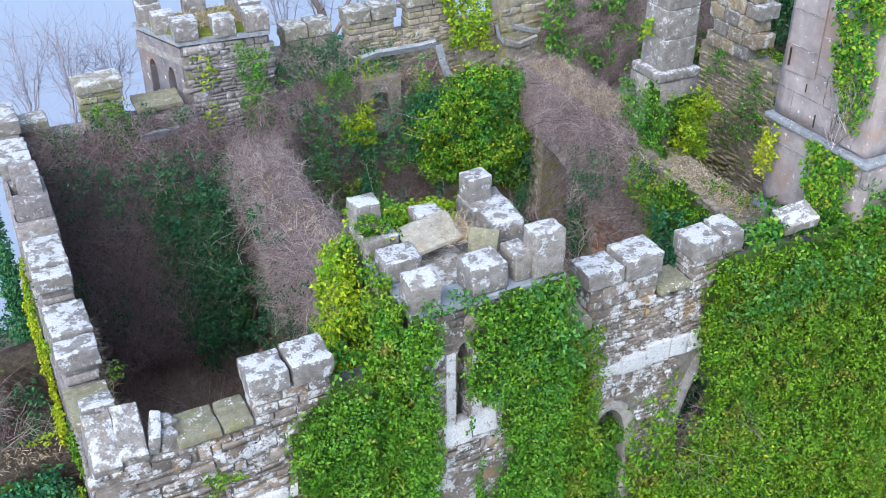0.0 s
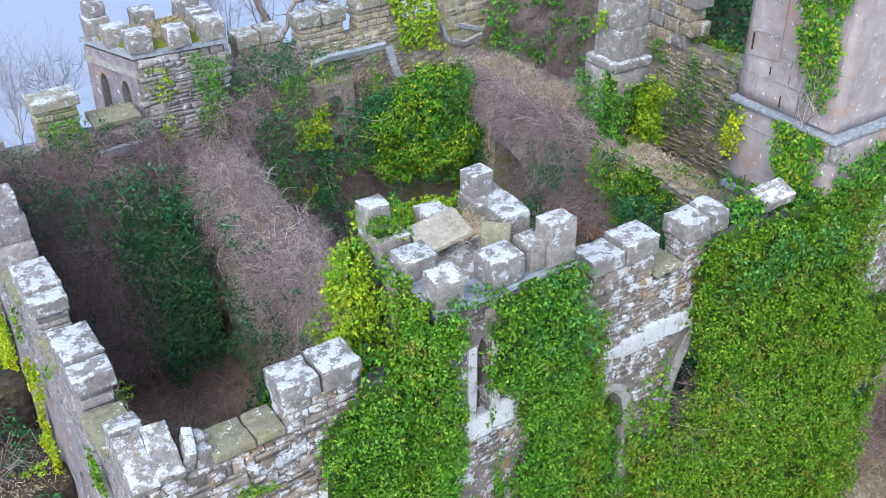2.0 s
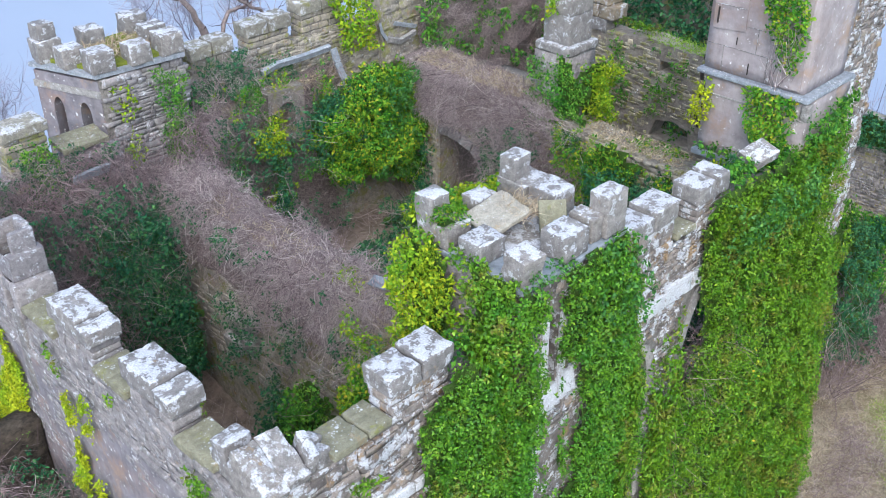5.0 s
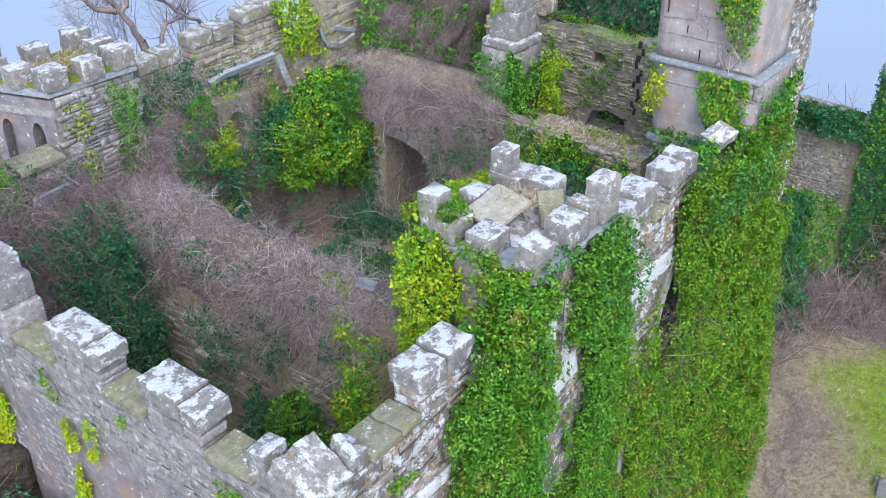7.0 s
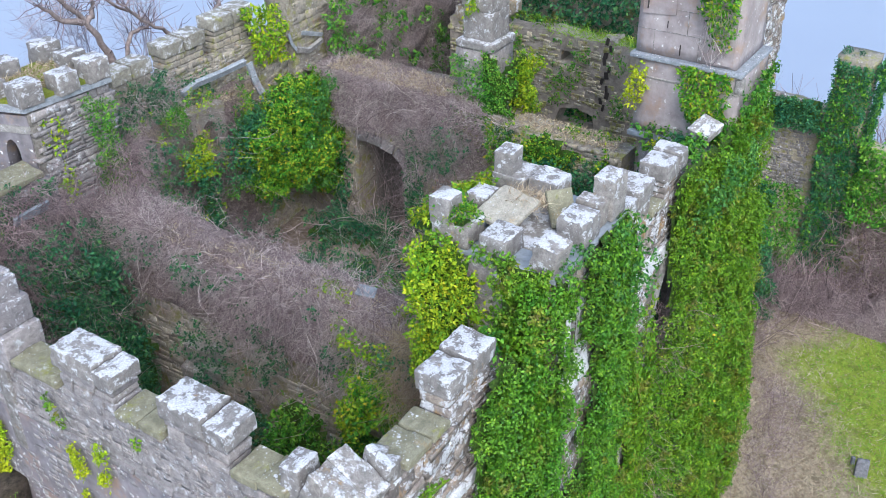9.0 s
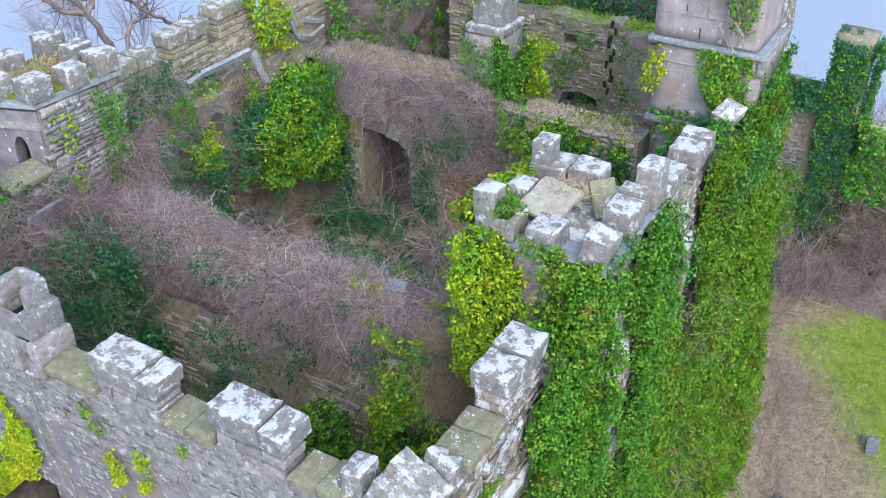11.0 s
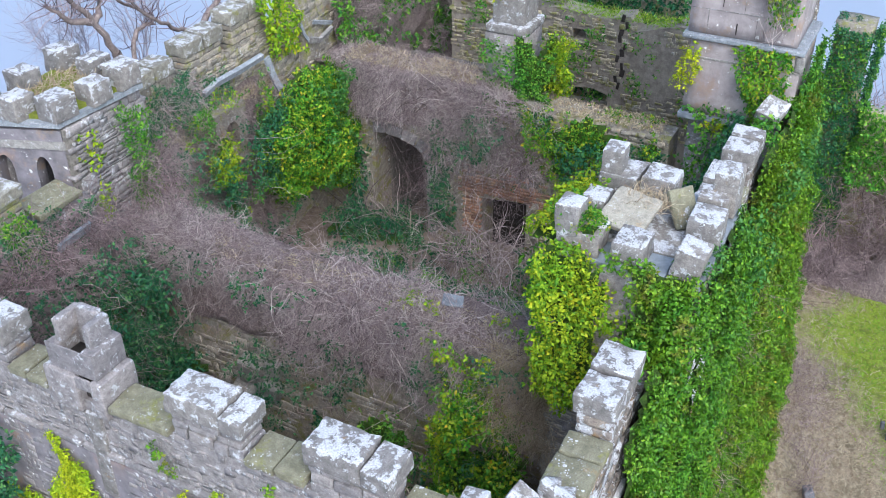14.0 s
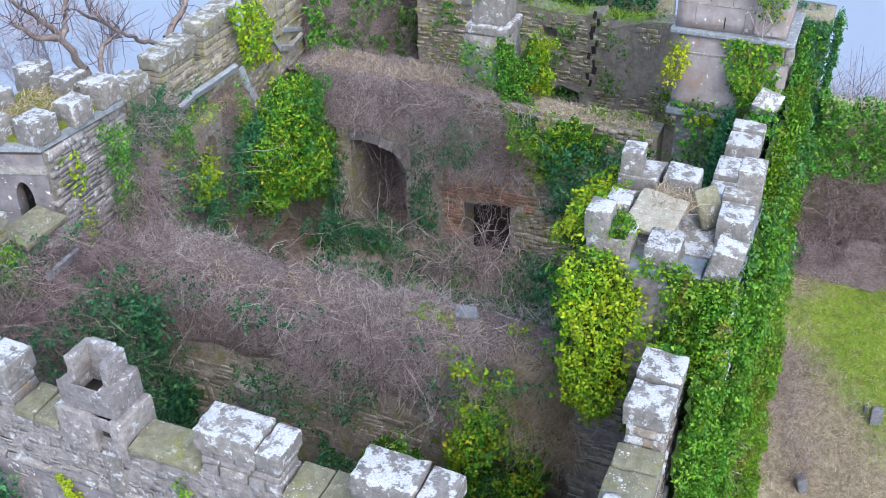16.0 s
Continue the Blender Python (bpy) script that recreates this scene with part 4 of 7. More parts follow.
# white-crusted string course of the right stretch
for lo, hi, deep, rise in ((7.42, 7.86, 0.035, 8.97), (7.87, 8.28, 0.05, 9.06), (8.29, 8.72, 0.06, 9.15), (8.73, 9.08, 0.05, 9.13), (9.09, 9.44, 0.045, 9.12)):
    under(stone("string_course_stone", (lo, hi), (FY - deep, FY + 0.1), (8.76, rise), CRUST, None, rough=2.4, turn=(lo * 7) % 3 - 1.5, label="string course white with lichen"), wall_front_right)
for n in range(6):
    a = 0.3 + n * 0.46
    under(stone("string_course_stone", (a, a + 0.45), (FY - 0.06, FY + 0.1), (8.6, 8.78), CRUST, None, rough=1.4), wall_front)

# broken corner pier
corner = thing("corner_pier", (0.6, 10.1, 9.9), "broken corner merlon of tilted lichened blocks", "merlon", "merlons of the parapet")
stone("block", (LX + 0.02, 0.64), (9.74, 10.52), (9.66, 10.22), ASHLAR, corner, tilt=(25, 3), rough=1.2, mid=6)
stone("block", (0.655, 0.99), (9.76, 10.5), (9.68, 10.24), ASHLAR, corner, turn=-4, tilt=(24, -2), rough=1.3, mid=6)
stone("block", (0.34, 0.76), (10.56, 10.86), (9.74, 10.24), CAPSTONE, corner, turn=3, tilt=(-4, 0), rough=1.4)
stone("block", (1.0, 1.14), (9.76, 10.2), (9.76, 10.28), CAPSTONE, corner, turn=-12, tilt=(10, 12), rough=1.6)
stone("block", (1.16, 1.36), (9.98, 10.2), (9.78, 10.2), ASHLAR, corner, turn=14, tilt=(6, 5), rough=1.8)
stone("block", (1.1, 1.32), (9.78, 10.12), (9.78, 10.16), ASHLAR, corner, turn=8, rough=2.2)

# fallen cap block on the ivied wall top
fallen = stone("fallen_cap_block", (10.7, 11.28), (9.62, 10.06), (10.5, 10.7), CAPSTONE, None, turn=-12, tilt=(14, -12), rough=1.4)
tagged(fallen, "tilted white-lichened cap block lying on ivy", "stone block")

# flue on the left wall
flue = thing("chimney_flue", (0.56, 16.3, 9.5), "open grey stone flue with a broken square top", "chimney")
for bounds in (((LX - 0.06, 0.87), (15.8, 16.0), (9.5, 10.12)), ((LX - 0.06, 0.87), (16.25, 16.8), (9.5, 10.12)), ((LX - 0.05, 0.27), (15.99, 16.26), (9.92, 10.12)), ((0.66, 0.87), (16.0, 16.25), (9.5, 10.12))):
    stone("base_stone", *bounds, FLUE_STONE, flue, rough=0.7, edge=0.03)
# the rim round the shaft, and three walls of the broken tube above it
for bounds in (((LX, 0.3), (15.9, 16.7), (10.12, 10.52)), ((0.3, 0.84), (15.9, 16.1), (10.12, 10.53)), ((0.3, 0.84), (16.5, 16.7), (10.12, 10.5)), ((0.66, 0.84), (16.1, 16.5), (10.12, 10.52))):
    stone("rim_stone", *bounds, FLUE_STONE, flue, rough=0.6, edge=0.014)
for bounds in (((0.36, 0.78), (16.46, 16.57), (10.5, 10.86)), ((0.66, 0.78), (16.1, 16.46), (10.5, 10.9)), ((0.4, 0.78), (15.99, 16.1), (10.5, 10.86))):
    stone("tube_stone", *bounds, FLUE_STONE, flue, rough=0.5, edge=0.018)
stone("pilaster", (LX - 0.03, LX + 0.1), (16.0, 16.26), (8.0, 9.5), ASHLAR, flue, rough=0.6, label="smooth stone strip under the flue")
# block added inside the shaft; the hole's darkness is put into its colour
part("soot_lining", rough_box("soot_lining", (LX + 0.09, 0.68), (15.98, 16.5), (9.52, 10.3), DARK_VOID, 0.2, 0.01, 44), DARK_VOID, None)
under(bpy.data.objects["soot_lining"], flue)


# ---- the small front turret ----
turret = thing("turret", (5.35, 10.3, 0), "small square turret with stepped merlons, hung with ivy", "turret")
TX, TY = (4.3, 6.44), (9.42, 11.26)
slit = pointed_arch(4.93, 5.11, 9.05, 10.3, 10.5, 6)
body = part("body", wall_panel([(TX[0], -0.3), (TX[1], -0.3), (TX[1], 11.08), (TX[0], 11.08)], [slit], 0.4, lambda a, b, d: (a, TY[0] + d, b)), RUBBLE_WHITE)
under(body, turret)
for nm, bx, by in (("side_wall", (TX[0], TX[0] + 0.4), (TY[0] + 0.404, TY[1])), ("side_wall", (TX[1] - 0.4, TX[1]), (TY[0] + 0.404, TY[1])), ("rear_wall", (TX[0] + 0.404, TX[1] - 0.404), (TY[1] - 0.4, TY[1]))):
    under(part(nm, rough_box(nm, bx, by, (-0.3, 11.08), RUBBLE, 0.35, 0.02, 51), RUBBLE), turret)
for side in (-1, 1):
    under(stone("slit_jamb", (5.02 + side * 0.2 - 0.07, 5.02 + side * 0.2 + 0.07), (TY[0] - 0.05, TY[0] + 0.1), (9.0, 10.4), CRUST, None, rough=0.7), body)
under(stone("slit_sill", (4.7, 5.12), (TY[0] - 0.09, TY[0] + 0.12), (8.84, 9.2), CRUST, None, rough=1.6, tilt=(-14, 0), label="white-crusted sloping sill"), body)
under(stone("slit_sill", (5.14, 5.52), (TY[0] - 0.07, TY[0] + 0.12), (8.9, 9.28), CRUST, None, rough=1.8, tilt=(-12, 2), label="white-crusted sloping sill"), body)
for bx, by in (((4.24, 5.3), (9.34, 9.8)), ((5.31, 6.5), (9.34, 9.8)), ((4.24, 4.75), (9.81, 11.32)), ((5.98, 6.5), (9.81, 11.32)), ((4.76, 5.97), (10.8, 11.32))):
    stone("cornice_slab", bx, by, (11.1, 11.19), SLATE, turret, rough=0.35, edge=0.02, label="blue-grey slate cornice slab")
stone("roof_bed", (4.74, 6.0), (9.78, 10.84), (11.02, 11.22), ASHLAR, turret)
M = 11.2
for bounds, kind in ((((4.22, 4.6), (11.0, 11.34), (M + 0.25, 11.9)), CAPSTONE), (((4.24, 4.72), (10.72, 11.3), (M, 11.52)), ASHLAR),
                     (((5.9, 6.27), (11.0, 11.3), (M + 0.28, 11.9)), CAPSTONE), (((5.86, 6.48), (10.74, 11.3), (M, 11.55)), ASHLAR),
                     (((5.85, 6.35), (10.2, 10.68), (M, 11.64)), CAPSTONE),
                     (((6.02, 6.46), (9.38, 9.72), (M, 11.86)), CAPSTONE), (((5.76, 6.04), (9.44, 9.86), (M, 11.58)), ASHLAR),
                     (((5.1, 5.62), (9.37, 9.82), (M, 11.6)), CAPSTONE),
                     (((4.26, 4.68), (9.36, 9.74), (M, 11.62)), CAPSTONE),
                     (((4.28, 4.78), (10.12, 10.56), (M, 11.5)), CAPSTONE),
                     (((5.1, 5.5), (10.95, 11.3), (M, 11.56)), CAPSTONE)):
    stone("merlon_stone", *bounds, kind, turret, rough=0.9, turn=(STONES[0] % 5 - 2) * 1.2, tilt=(9, 0) if bounds[0][0] == 4.26 else (0, 0))
stone("roof_slab", (4.72, 5.46), (10.26, 10.92), (11.46, 11.54), ROOF_SLAB, turret, tilt=(5, -15), turn=-9, mid=6, rough=0.8, label="large tilted olive-grey roof slab")
stone("roof_slab", (5.38, 5.78), (9.94, 10.02), (11.19, 11.74), SILL, turret, tilt=(-32, 0), turn=-38, rough=0.8, label="broken roof slab leaning inward")


# ---- back turret ----
back_turret = thing("back_turret", (4.9, 20.7, 0), "square back turret with merlons, lead ledge and lancet windows", "turret")
QA, QB, QC, QD = (4.1, 20.04), (5.9, 19.9), (6.05, 21.7), (3.55, 21.55)
def prism(ring, z0, z1):
    bm = bmesh.new()
    lo = [bm.verts.new((x, y, z0)) for x, y in ring]
    hi = [bm.verts.new((x, y, z1)) for x, y in ring]
    bm.faces.new(lo), bm.faces.new(hi)
    for i in range(len(ring)):
        j = (i + 1) % len(ring)
        bm.faces.new((lo[i], lo[j], hi[j], hi[i]))
    return bm


def grow_ring(ring, by):
    cx, cy = sum(p[0] for p in ring) / len(ring), sum(p[1] for p in ring) / len(ring)
    return [(cx + (x - cx) * by, cy + (y - cy) * by) for x, y in ring]


RING = [QA, QB, QC, QD]
side = Vector((QD[0] - QA[0], QD[1] - QA[1], 0))
along, inward = side.normalized(), Vector((side.y, -side.x, 0)).normalized()
bm = wall_panel([(0, -0.3), (side.length, -0.3), (side.length, 11.0), (0, 11.0)], [pointed_arch(0.3, 0.58, 8.9, 10.2, 10.5, 6), pointed_arch(0.98, 1.26, 8.9, 10.2, 10.5, 6)], 0.3,
                lambda a, b, d: (QA[0] + along.x * a + inward.x * d, QA[1] + along.y * a + inward.y * d, b))
under(part("window_wall", bm, RENDER), back_turret)
under(part("front_wall", rough_box("front_wall", (4.12, 5.95), (19.97, 20.35), (-0.3, 11.0), MORTAR, 0.3, 0.01, 61), MORTAR), back_turret)
under(part("rear_wall", rough_box("rear_wall", (3.9, 6.05), (21.3, 21.65), (-0.3, 11.0), RUBBLE, 0.3, 0.03, 62), RUBBLE), back_turret)
under(part("side_wall", rough_box("side_wall", (5.66, 6.0), (20.36, 21.3), (-0.3, 11.0), RUBBLE, 0.3, 0.03, 63), RUBBLE), back_turret)
under(part("string_band", prism(grow_ring(RING, 1.03), 10.66, 10.8), PALE), back_turret)
under(part("ledge", prism(grow_ring(RING, 1.05), 11.07, 11.16), LEAD), back_turret)
under(part("roof_turf", prism(grow_ring(RING, 0.9), 11.16, 11.24), MOSS), back_turret)
for fx, fy, w, h, k in ((0.12, 0.1, 0.5, 0.42, 0), (0.52, 0.07, 0.46, 0.4, 4), (0.9, 0.1, 0.5, 0.44, 0), (0.92, 0.5, 0.46, 0.4, 0), (0.9, 0.92, 0.5, 0.46, 0), (0.5, 0.93, 0.46, 0.4, 0), (0.1, 0.92, 0.5, 0.44, 0), (0.08, 0.5, 0.46, 0.4, 3)):
    px = (QA[0] * (1 - fx) + QB[0] * fx) * (1 - fy) + (QD[0] * (1 - fx) + QC[0] * fx) * fy
    py = (QA[1] * (1 - fx) + QB[1] * fx) * (1 - fy) + (QD[1] * (1 - fx) + QC[1] * fx) * fy
    stone("merlon_stone", (px - w / 2, px + w / 2), (py - w * 0.45, py + w * 0.45), (11.16, 11.16 + h), CAPSTONE, back_turret, turn=-4 + k, rough=1.1)
    if (fx, fy) == (0.1, 0.92):
        stone("merlon_stone", (px - 0.19, px + 0.19), (py - 0.17, py + 0.17), (11.6, 11.92), CAPSTONE, back_turret, turn=5)

# merlons of the back wall
for x0, x1, y0, y1, z0, z1 in ((1.95, 2.8, 19.7, 20.2, 9.5, 10.54), (0.78, 1.3, 19.75, 20.2, 9.5, 9.94)):
    merlon(((x0, x1), (y0, y1)), (z0, z1), [(x0 - 0.03, x1 + 0.03, z1 + 0.22, 3)], "x", RUBBLE_MOSSY, "ivied back merlon with a mossy cap slab", MOSSY_CAP)
for x0, x1, top in ((6.5, 7.55, 10.86), (7.95, 9.12, 11.0), (9.42, 10.66, 11.16)):
    m = (x0 + x1) / 2
    merlon(((x0, x1), (20.6, 21.05)), (9.9, top - 0.3), [(x0 - 0.02, m - 0.01, top, 1), (m + 0.01, x1 + 0.02, top + 0.03, -1)], "x", RUBBLE_MOSSY, "thin-bedded back merlon with pale mossy cap slabs", MOSSY_CAP)
under(stone("coping_stone", (3.0, 3.95), (19.66, 20.25), (9.98, 10.1), SILL, None, tilt=(8, 0), label="mossy sloping coping slab"), wall_back)

# a small dark niche low in the back wall
niche = wall_panel([(8.0, 8.2), (9.0, 8.2), (9.0, 9.5), (8.0, 9.5)], [pointed_arch(8.28, 8.72, 8.55, 8.95, 9.2, 5)], 0.45, lambda a, b, d: (a, 20.12 + d, b))
under(part("niche_surround", niche, RUBBLE_MOSSY), wall_back_middle)

# lead gutter and downpipe, bent loose
gutter = thing("gutter", (9.1, 20.45, 9.9), "broken blue-grey lead gutter and bent downpipe", "gutter")
def strip(name, pts, wide, deep, mat, parent):
    bm = bmesh.new()
    rows = []
    for i, p in enumerate(pts):
        p = Vector(p)
        d = (Vector(pts[min(i + 1, len(pts) - 1)]) - Vector(pts[max(i - 1, 0)])).normalized()
        s = d.cross(Vector((0, 1, 0.4))).normalized() if abs(d.z) < 0.5 else d.cross(Vector((0, 1, 0))).normalized()
        t = s.cross(d).normalized()
        rows.append([bm.verts.new(p + s * a * wide / 2 + t * b * deep / 2) for a, b in ((-1, -1), (1, -1), (1, 1), (-1, 1))])
    for r, q in zip(rows, rows[1:]):
        for i in range(4):
            bm.faces.new((r[i], r[(i + 1) % 4], q[(i + 1) % 4], q[i]))
    bm.faces.new(rows[0]), bm.faces.new(rows[-1])
    return under(part(name, bm, mat), parent)


strip("trough", [(8.1, 20.4, 9.92), (8.5, 20.38, 10.02), (9.3, 20.38, 10.0), (9.98, 20.3, 10.06)], 0.14, 0.1, LEAD, gutter)
strip("downpipe", [(10.0, 20.2, 10.04), (10.06, 20.15, 9.7), (10.14, 20.1, 9.4), (10.3, 20.05, 9.1)], 0.17, 0.05, LEAD, gutter)
slats = thing("lead_flashing", (12.2, 20.35, 9.8), "loose strips of grey lead hanging at a wall corner", "flashing")
strip("strip", [(11.62, 20.4, 10.2), (11.66, 20.36, 9.95), (11.8, 20.34, 9.75)], 0.08, 0.03, LEAD, slats)
strip("strip", [(12.05, 20.36, 10.1), (12.4, 20.34, 9.98), (12.75, 20.32, 9.86)], 0.1, 0.04, LEAD, slats)
strip("strip", [(11.8, 20.34, 9.76), (12.2, 20.32, 9.62), (12.7, 20.3, 9.74)], 0.14, 0.08, PALE, slats)
strip("strip", [(2.95, 19.35, 9.55), (3.3, 19.36, 9.58), (3.7, 19.4, 9.56)], 0.2, 0.06, SLATE, slats)


# ---- the tall corner tower ----
tower = thing("corner_tower", (12.95, 10.7, 0), "tall smooth-rendered corner tower with a slate ledge, ivy-clad", "tower")
def tower_stage(name, x, y, z, mat, label=""):
    return under(part(name, rough_box(name, x, y, z, mat, 0.2, 0.012, 71), mat, None, label), tower)


tower_stage("base", (12.3, 13.7), (9.8, 11.6), (-0.3, 9.6), RUBBLE)
lower_stage = tower_stage("lower_stage", (12.14, 13.76), (9.66, 11.72), (9.72, 11.26), TOWER_RENDER, "pale streaked render")
upper_stage = tower_stage("upper_stage", (12.16, 13.66), (9.78, 11.8), (11.36, 16.5), TOWER_RENDER, "pale lilac-grey render")
stone("lower_ledge", (12.03, 12.4), (10.62, 11.78), (9.6, 9.71), SLATE, tower, rough=0.3, edge=0.02, label="blue-grey slate ledge")
stone("upper_ledge", (12.02, 13.8), (9.6, 11.88), (11.26, 11.35), LEAD, tower, rough=0.3, edge=0.03, label="blue-grey slate ledge")
stone("render_seam", (12.12, 12.2), (9.66, 11.7), (10.86, 10.9), PALE, lower_stage, rough=0.3, edge=0.01)
stone("corbel", (12.1, 12.3), (9.58, 9.76), (10.9, 11.22), PALE, lower_stage, rough=0.6, edge=0.06, label="rounded stone corbel under the corner")
# a shallow pilaster with a sloping foot, narrow slots and open joints
pilaster = wall_panel([(11.06, 12.2), (11.72, 12.14), (11.72, 16.4), (11.06, 16.4)], [], 0.1, lambda a, b, d: (12.085 + d + (0.05 if b < 12.3 and d < 0.05 else 0.0), a, b))
under(part("pilaster", pilaster, TOWER_RENDER), upper_stage)
under(part("buttress", wall_panel([(9.84, 11.42), (10.36, 11.42), (10.36, 16.4), (9.84, 16.4)], [], 0.08, lambda a, b, d: (12.11 + d, a, b)), TOWER_RENDER), upper_stage)
# near-black strips on the render; the slots' inner shade is only colour
for front, y0, y1, z0, z1 in ((12.147, 10.9, 10.92, 11.42, 11.64), (12.147, 11.2, 11.215, 11.92, 12.06), (12.075, 11.6, 11.622, 12.26, 12.56)):
    stone("slot_shade", (front, front + 0.03), (y0, y1), (z0, z1), DARK_VOID, upper_stage, rough=0.15, edge=0.006)
for front, y0, y1, z in ((12.149, 9.85, 11.78, 11.84), (12.149, 10.4, 11.04, 12.3), (12.149, 10.4, 11.04, 12.9), (12.077, 11.08, 11.7, 12.62), (12.077, 11.08, 11.7, 13.2), (12.149, 10.4, 11.04, 13.5)):
    stone("joint", (front, front + 0.02), (y0, y1), (z, z + 0.008), ASHLAR, upper_stage, rough=0.1, edge=0.003)
for y, z0, z1 in ((11.45, 11.37, 11.84), (10.55, 11.37, 11.84), (10.8, 11.85, 12.3)):
    stone("joint", (12.149, 12.169), (y, y + 0.008), (z0, z1), ASHLAR, upper_stage, rough=0.1, edge=0.003)

# ---- chimney over the inner wall ----
chimney = thing("chimney", (13.1, 15.6, 10.4), "square grey stone chimney stack with a moulded base", "chimney")
stone("base_moulding", (12.46, 13.5), (15.26, 16.22), (10.45, 10.66), CAPSTONE, chimney, rough=0.7, edge=0.06)
for z0, z1 in ((10.66, 11.3), (11.302, 11.9), (11.902, 12.9)):
    stone("course", (12.6, 13.38), (15.38, 16.1), (z0, z1), CAPSTONE, chimney, rough=0.4, edge=0.02)


# ---- far right: ivied pillar and garden walls ----
pillar = thing("gate_pillar", (23.8, 9.8, 0.8), "tall ivied rubble pillar of a ruined garden wall", "pillar")
under(part("shaft", rough_box("shaft", (23.3, 24.2), (9.28, 10.3), (0.3, 8.0), RUBBLE_MOSSY, 0.25, 0.06, 81, 0.06), RUBBLE_MOSSY), pillar)
garden_wall = part("garden_wall", rough_box("garden_wall", (23.5, 24.0), (10.31, 20.0), (0.2, 6.4), RUBBLE_MOSSY, 0.3, 0.06, 82, 0.3), MORTAR)
structure(garden_wall, "mossy garden wall with ivy along its top")
garden_wall_near = part("garden_wall_near", rough_box("garden_wall_near", (23.6, 24.1), (4.6, 9.27), (0.2, 5.6), RUBBLE_MOSSY, 0.3, 0.06, 83, 0.5), MORTAR)
structure(garden_wall_near, "garden wall buried in ivy")

# ---- low outbuilding walls against the left wall ----
for lo, hi, top in ((13.75, 14.25, 7.15), (16.25, 16.75, 7.35)):
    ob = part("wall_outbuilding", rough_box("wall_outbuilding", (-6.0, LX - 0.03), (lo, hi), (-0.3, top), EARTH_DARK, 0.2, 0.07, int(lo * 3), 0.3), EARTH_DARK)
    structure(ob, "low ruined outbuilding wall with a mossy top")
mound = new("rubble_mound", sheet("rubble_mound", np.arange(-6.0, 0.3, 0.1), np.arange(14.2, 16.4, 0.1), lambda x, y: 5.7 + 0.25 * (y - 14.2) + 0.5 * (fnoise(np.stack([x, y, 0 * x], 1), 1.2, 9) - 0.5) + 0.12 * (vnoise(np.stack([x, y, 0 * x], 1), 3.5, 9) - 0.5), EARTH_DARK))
structure(mound, "sloping fill of earth and dead leaves", "ground")

bank = new("ivied_bank", sheet("ivied_bank", np.arange(-7.0, 0.3, 0.25), np.arange(16.7, 24.0, 0.25), lambda x, y: 5.4 - 0.35 * (y - 16.7) + 0.6 * (fnoise(np.stack([x, y, 0 * x], 1), 0.8, 19) - 0.5), EARTH))
structure(bank, "overgrown bank of earth below the side wall", "ground")


# ---- gravestones ----
def gravestone(x, y, w, h, lean, turn, label):
    """A worn upright slab with a rounded head."""
    g = float(ground_height(np.array([x]), np.array([y]))[0])
    ob = stone("gravestone", (x - w / 2, x + w / 2), (y - 0.05, y + 0.05), (g - 0.08, g + h), SLATE_DARK, None, turn=turn, tilt=(lean, 0), rough=0.5, edge=0.05, mid=4)
    return tagged(ob, label, "gravestone", "gravestones in the grass")


gravestone(15.25, 6.15, 0.31, 0.48, -12, -72, "small upright grey slate gravestone in rough grass")
gravestone(15.55, 6.42, 0.1, 0.2, -8, -66, "tiny grey marker stone beside the slate gravestone")
boulder = stone("boulder", (12.35, 12.7), (7.5, 7.75), (0.2, 0.62), SLATE_DARK, None, turn=24, tilt=(-10, 6), rough=1.6, edge=0.07)
tagged(boulder, "small grey field stone half sunk in dead grass", "stone")


def tuft(label, origin, u, v, count, mat, seed, **more):
    return blades(label, over(origin, u, v, count, seed), mat, seed=seed, **more)


# ---- ivy on the outside ----
def noise2(a, b, f, seed):
    return fnoise(np.stack([a, b, 0 * a], 1), f, seed)


# front wall, left of the turret (along x from 2.4, up from 0)
ivy("bright green ivy covering the front wall beside the turret", (2.4, FY, 0), (2.1, 0, 0), (0, 0, 10.5), (0, -1, 0), IVY_DEEP, 2500, 0.3, 0.041,
    lambda a, z: band(a + 0.25 * noise2(a, z, 1.5, 3) + np.clip(8.5 - z, 0, 2) * 0.05, 0.42, 3, 0.3) * np.clip((z - 1.5) / 3, 0.15, 1) * band(z, -1, 10.25 + 0.0 * a - np.clip(0.9 - a, 0, 1) * 0.6, 0.3), 1, fray=0.04)
ivy("ivy over the parapet beside the turret", (3.1, FY, 10.05), (1.25, 0, 0), (0, 0.5, 0.0), (0, 0, 1), IVY, 702, 0.3, 0.065, lambda a, b: band(a, 0.15, 2, 0.3), 2)
# turret front
ivy("green ivy hanging on the turret front", (4.15, 9.4, 0), (2.4, 0, 0), (0, 0, 11.3), (0, -1, 0), IVY_DEEP, 2200, 0.24, 0.041,
    lambda a, z: np.maximum.reduce([band(a + 0.3 * (noise2(a, z, 1.7, 5) - 0.5), -0.2, 0.42, 0.2), band(a + 0.4 * (noise2(a, z, 1.6, 6) - 0.5), np.where(z > 9.6, 0.92, 1.4), 3, 0.25), band(z, -1, 6.9, 0.4), 0.5 * np.clip((noise2(a * 4, z, 1.2, 7) - 0.56) * 8, 0, 1)]) * np.clip((z - 1.5) / 3, 0.15, 1) * band(z, -1, 11.2, 0.12), 4, fray=0.03)
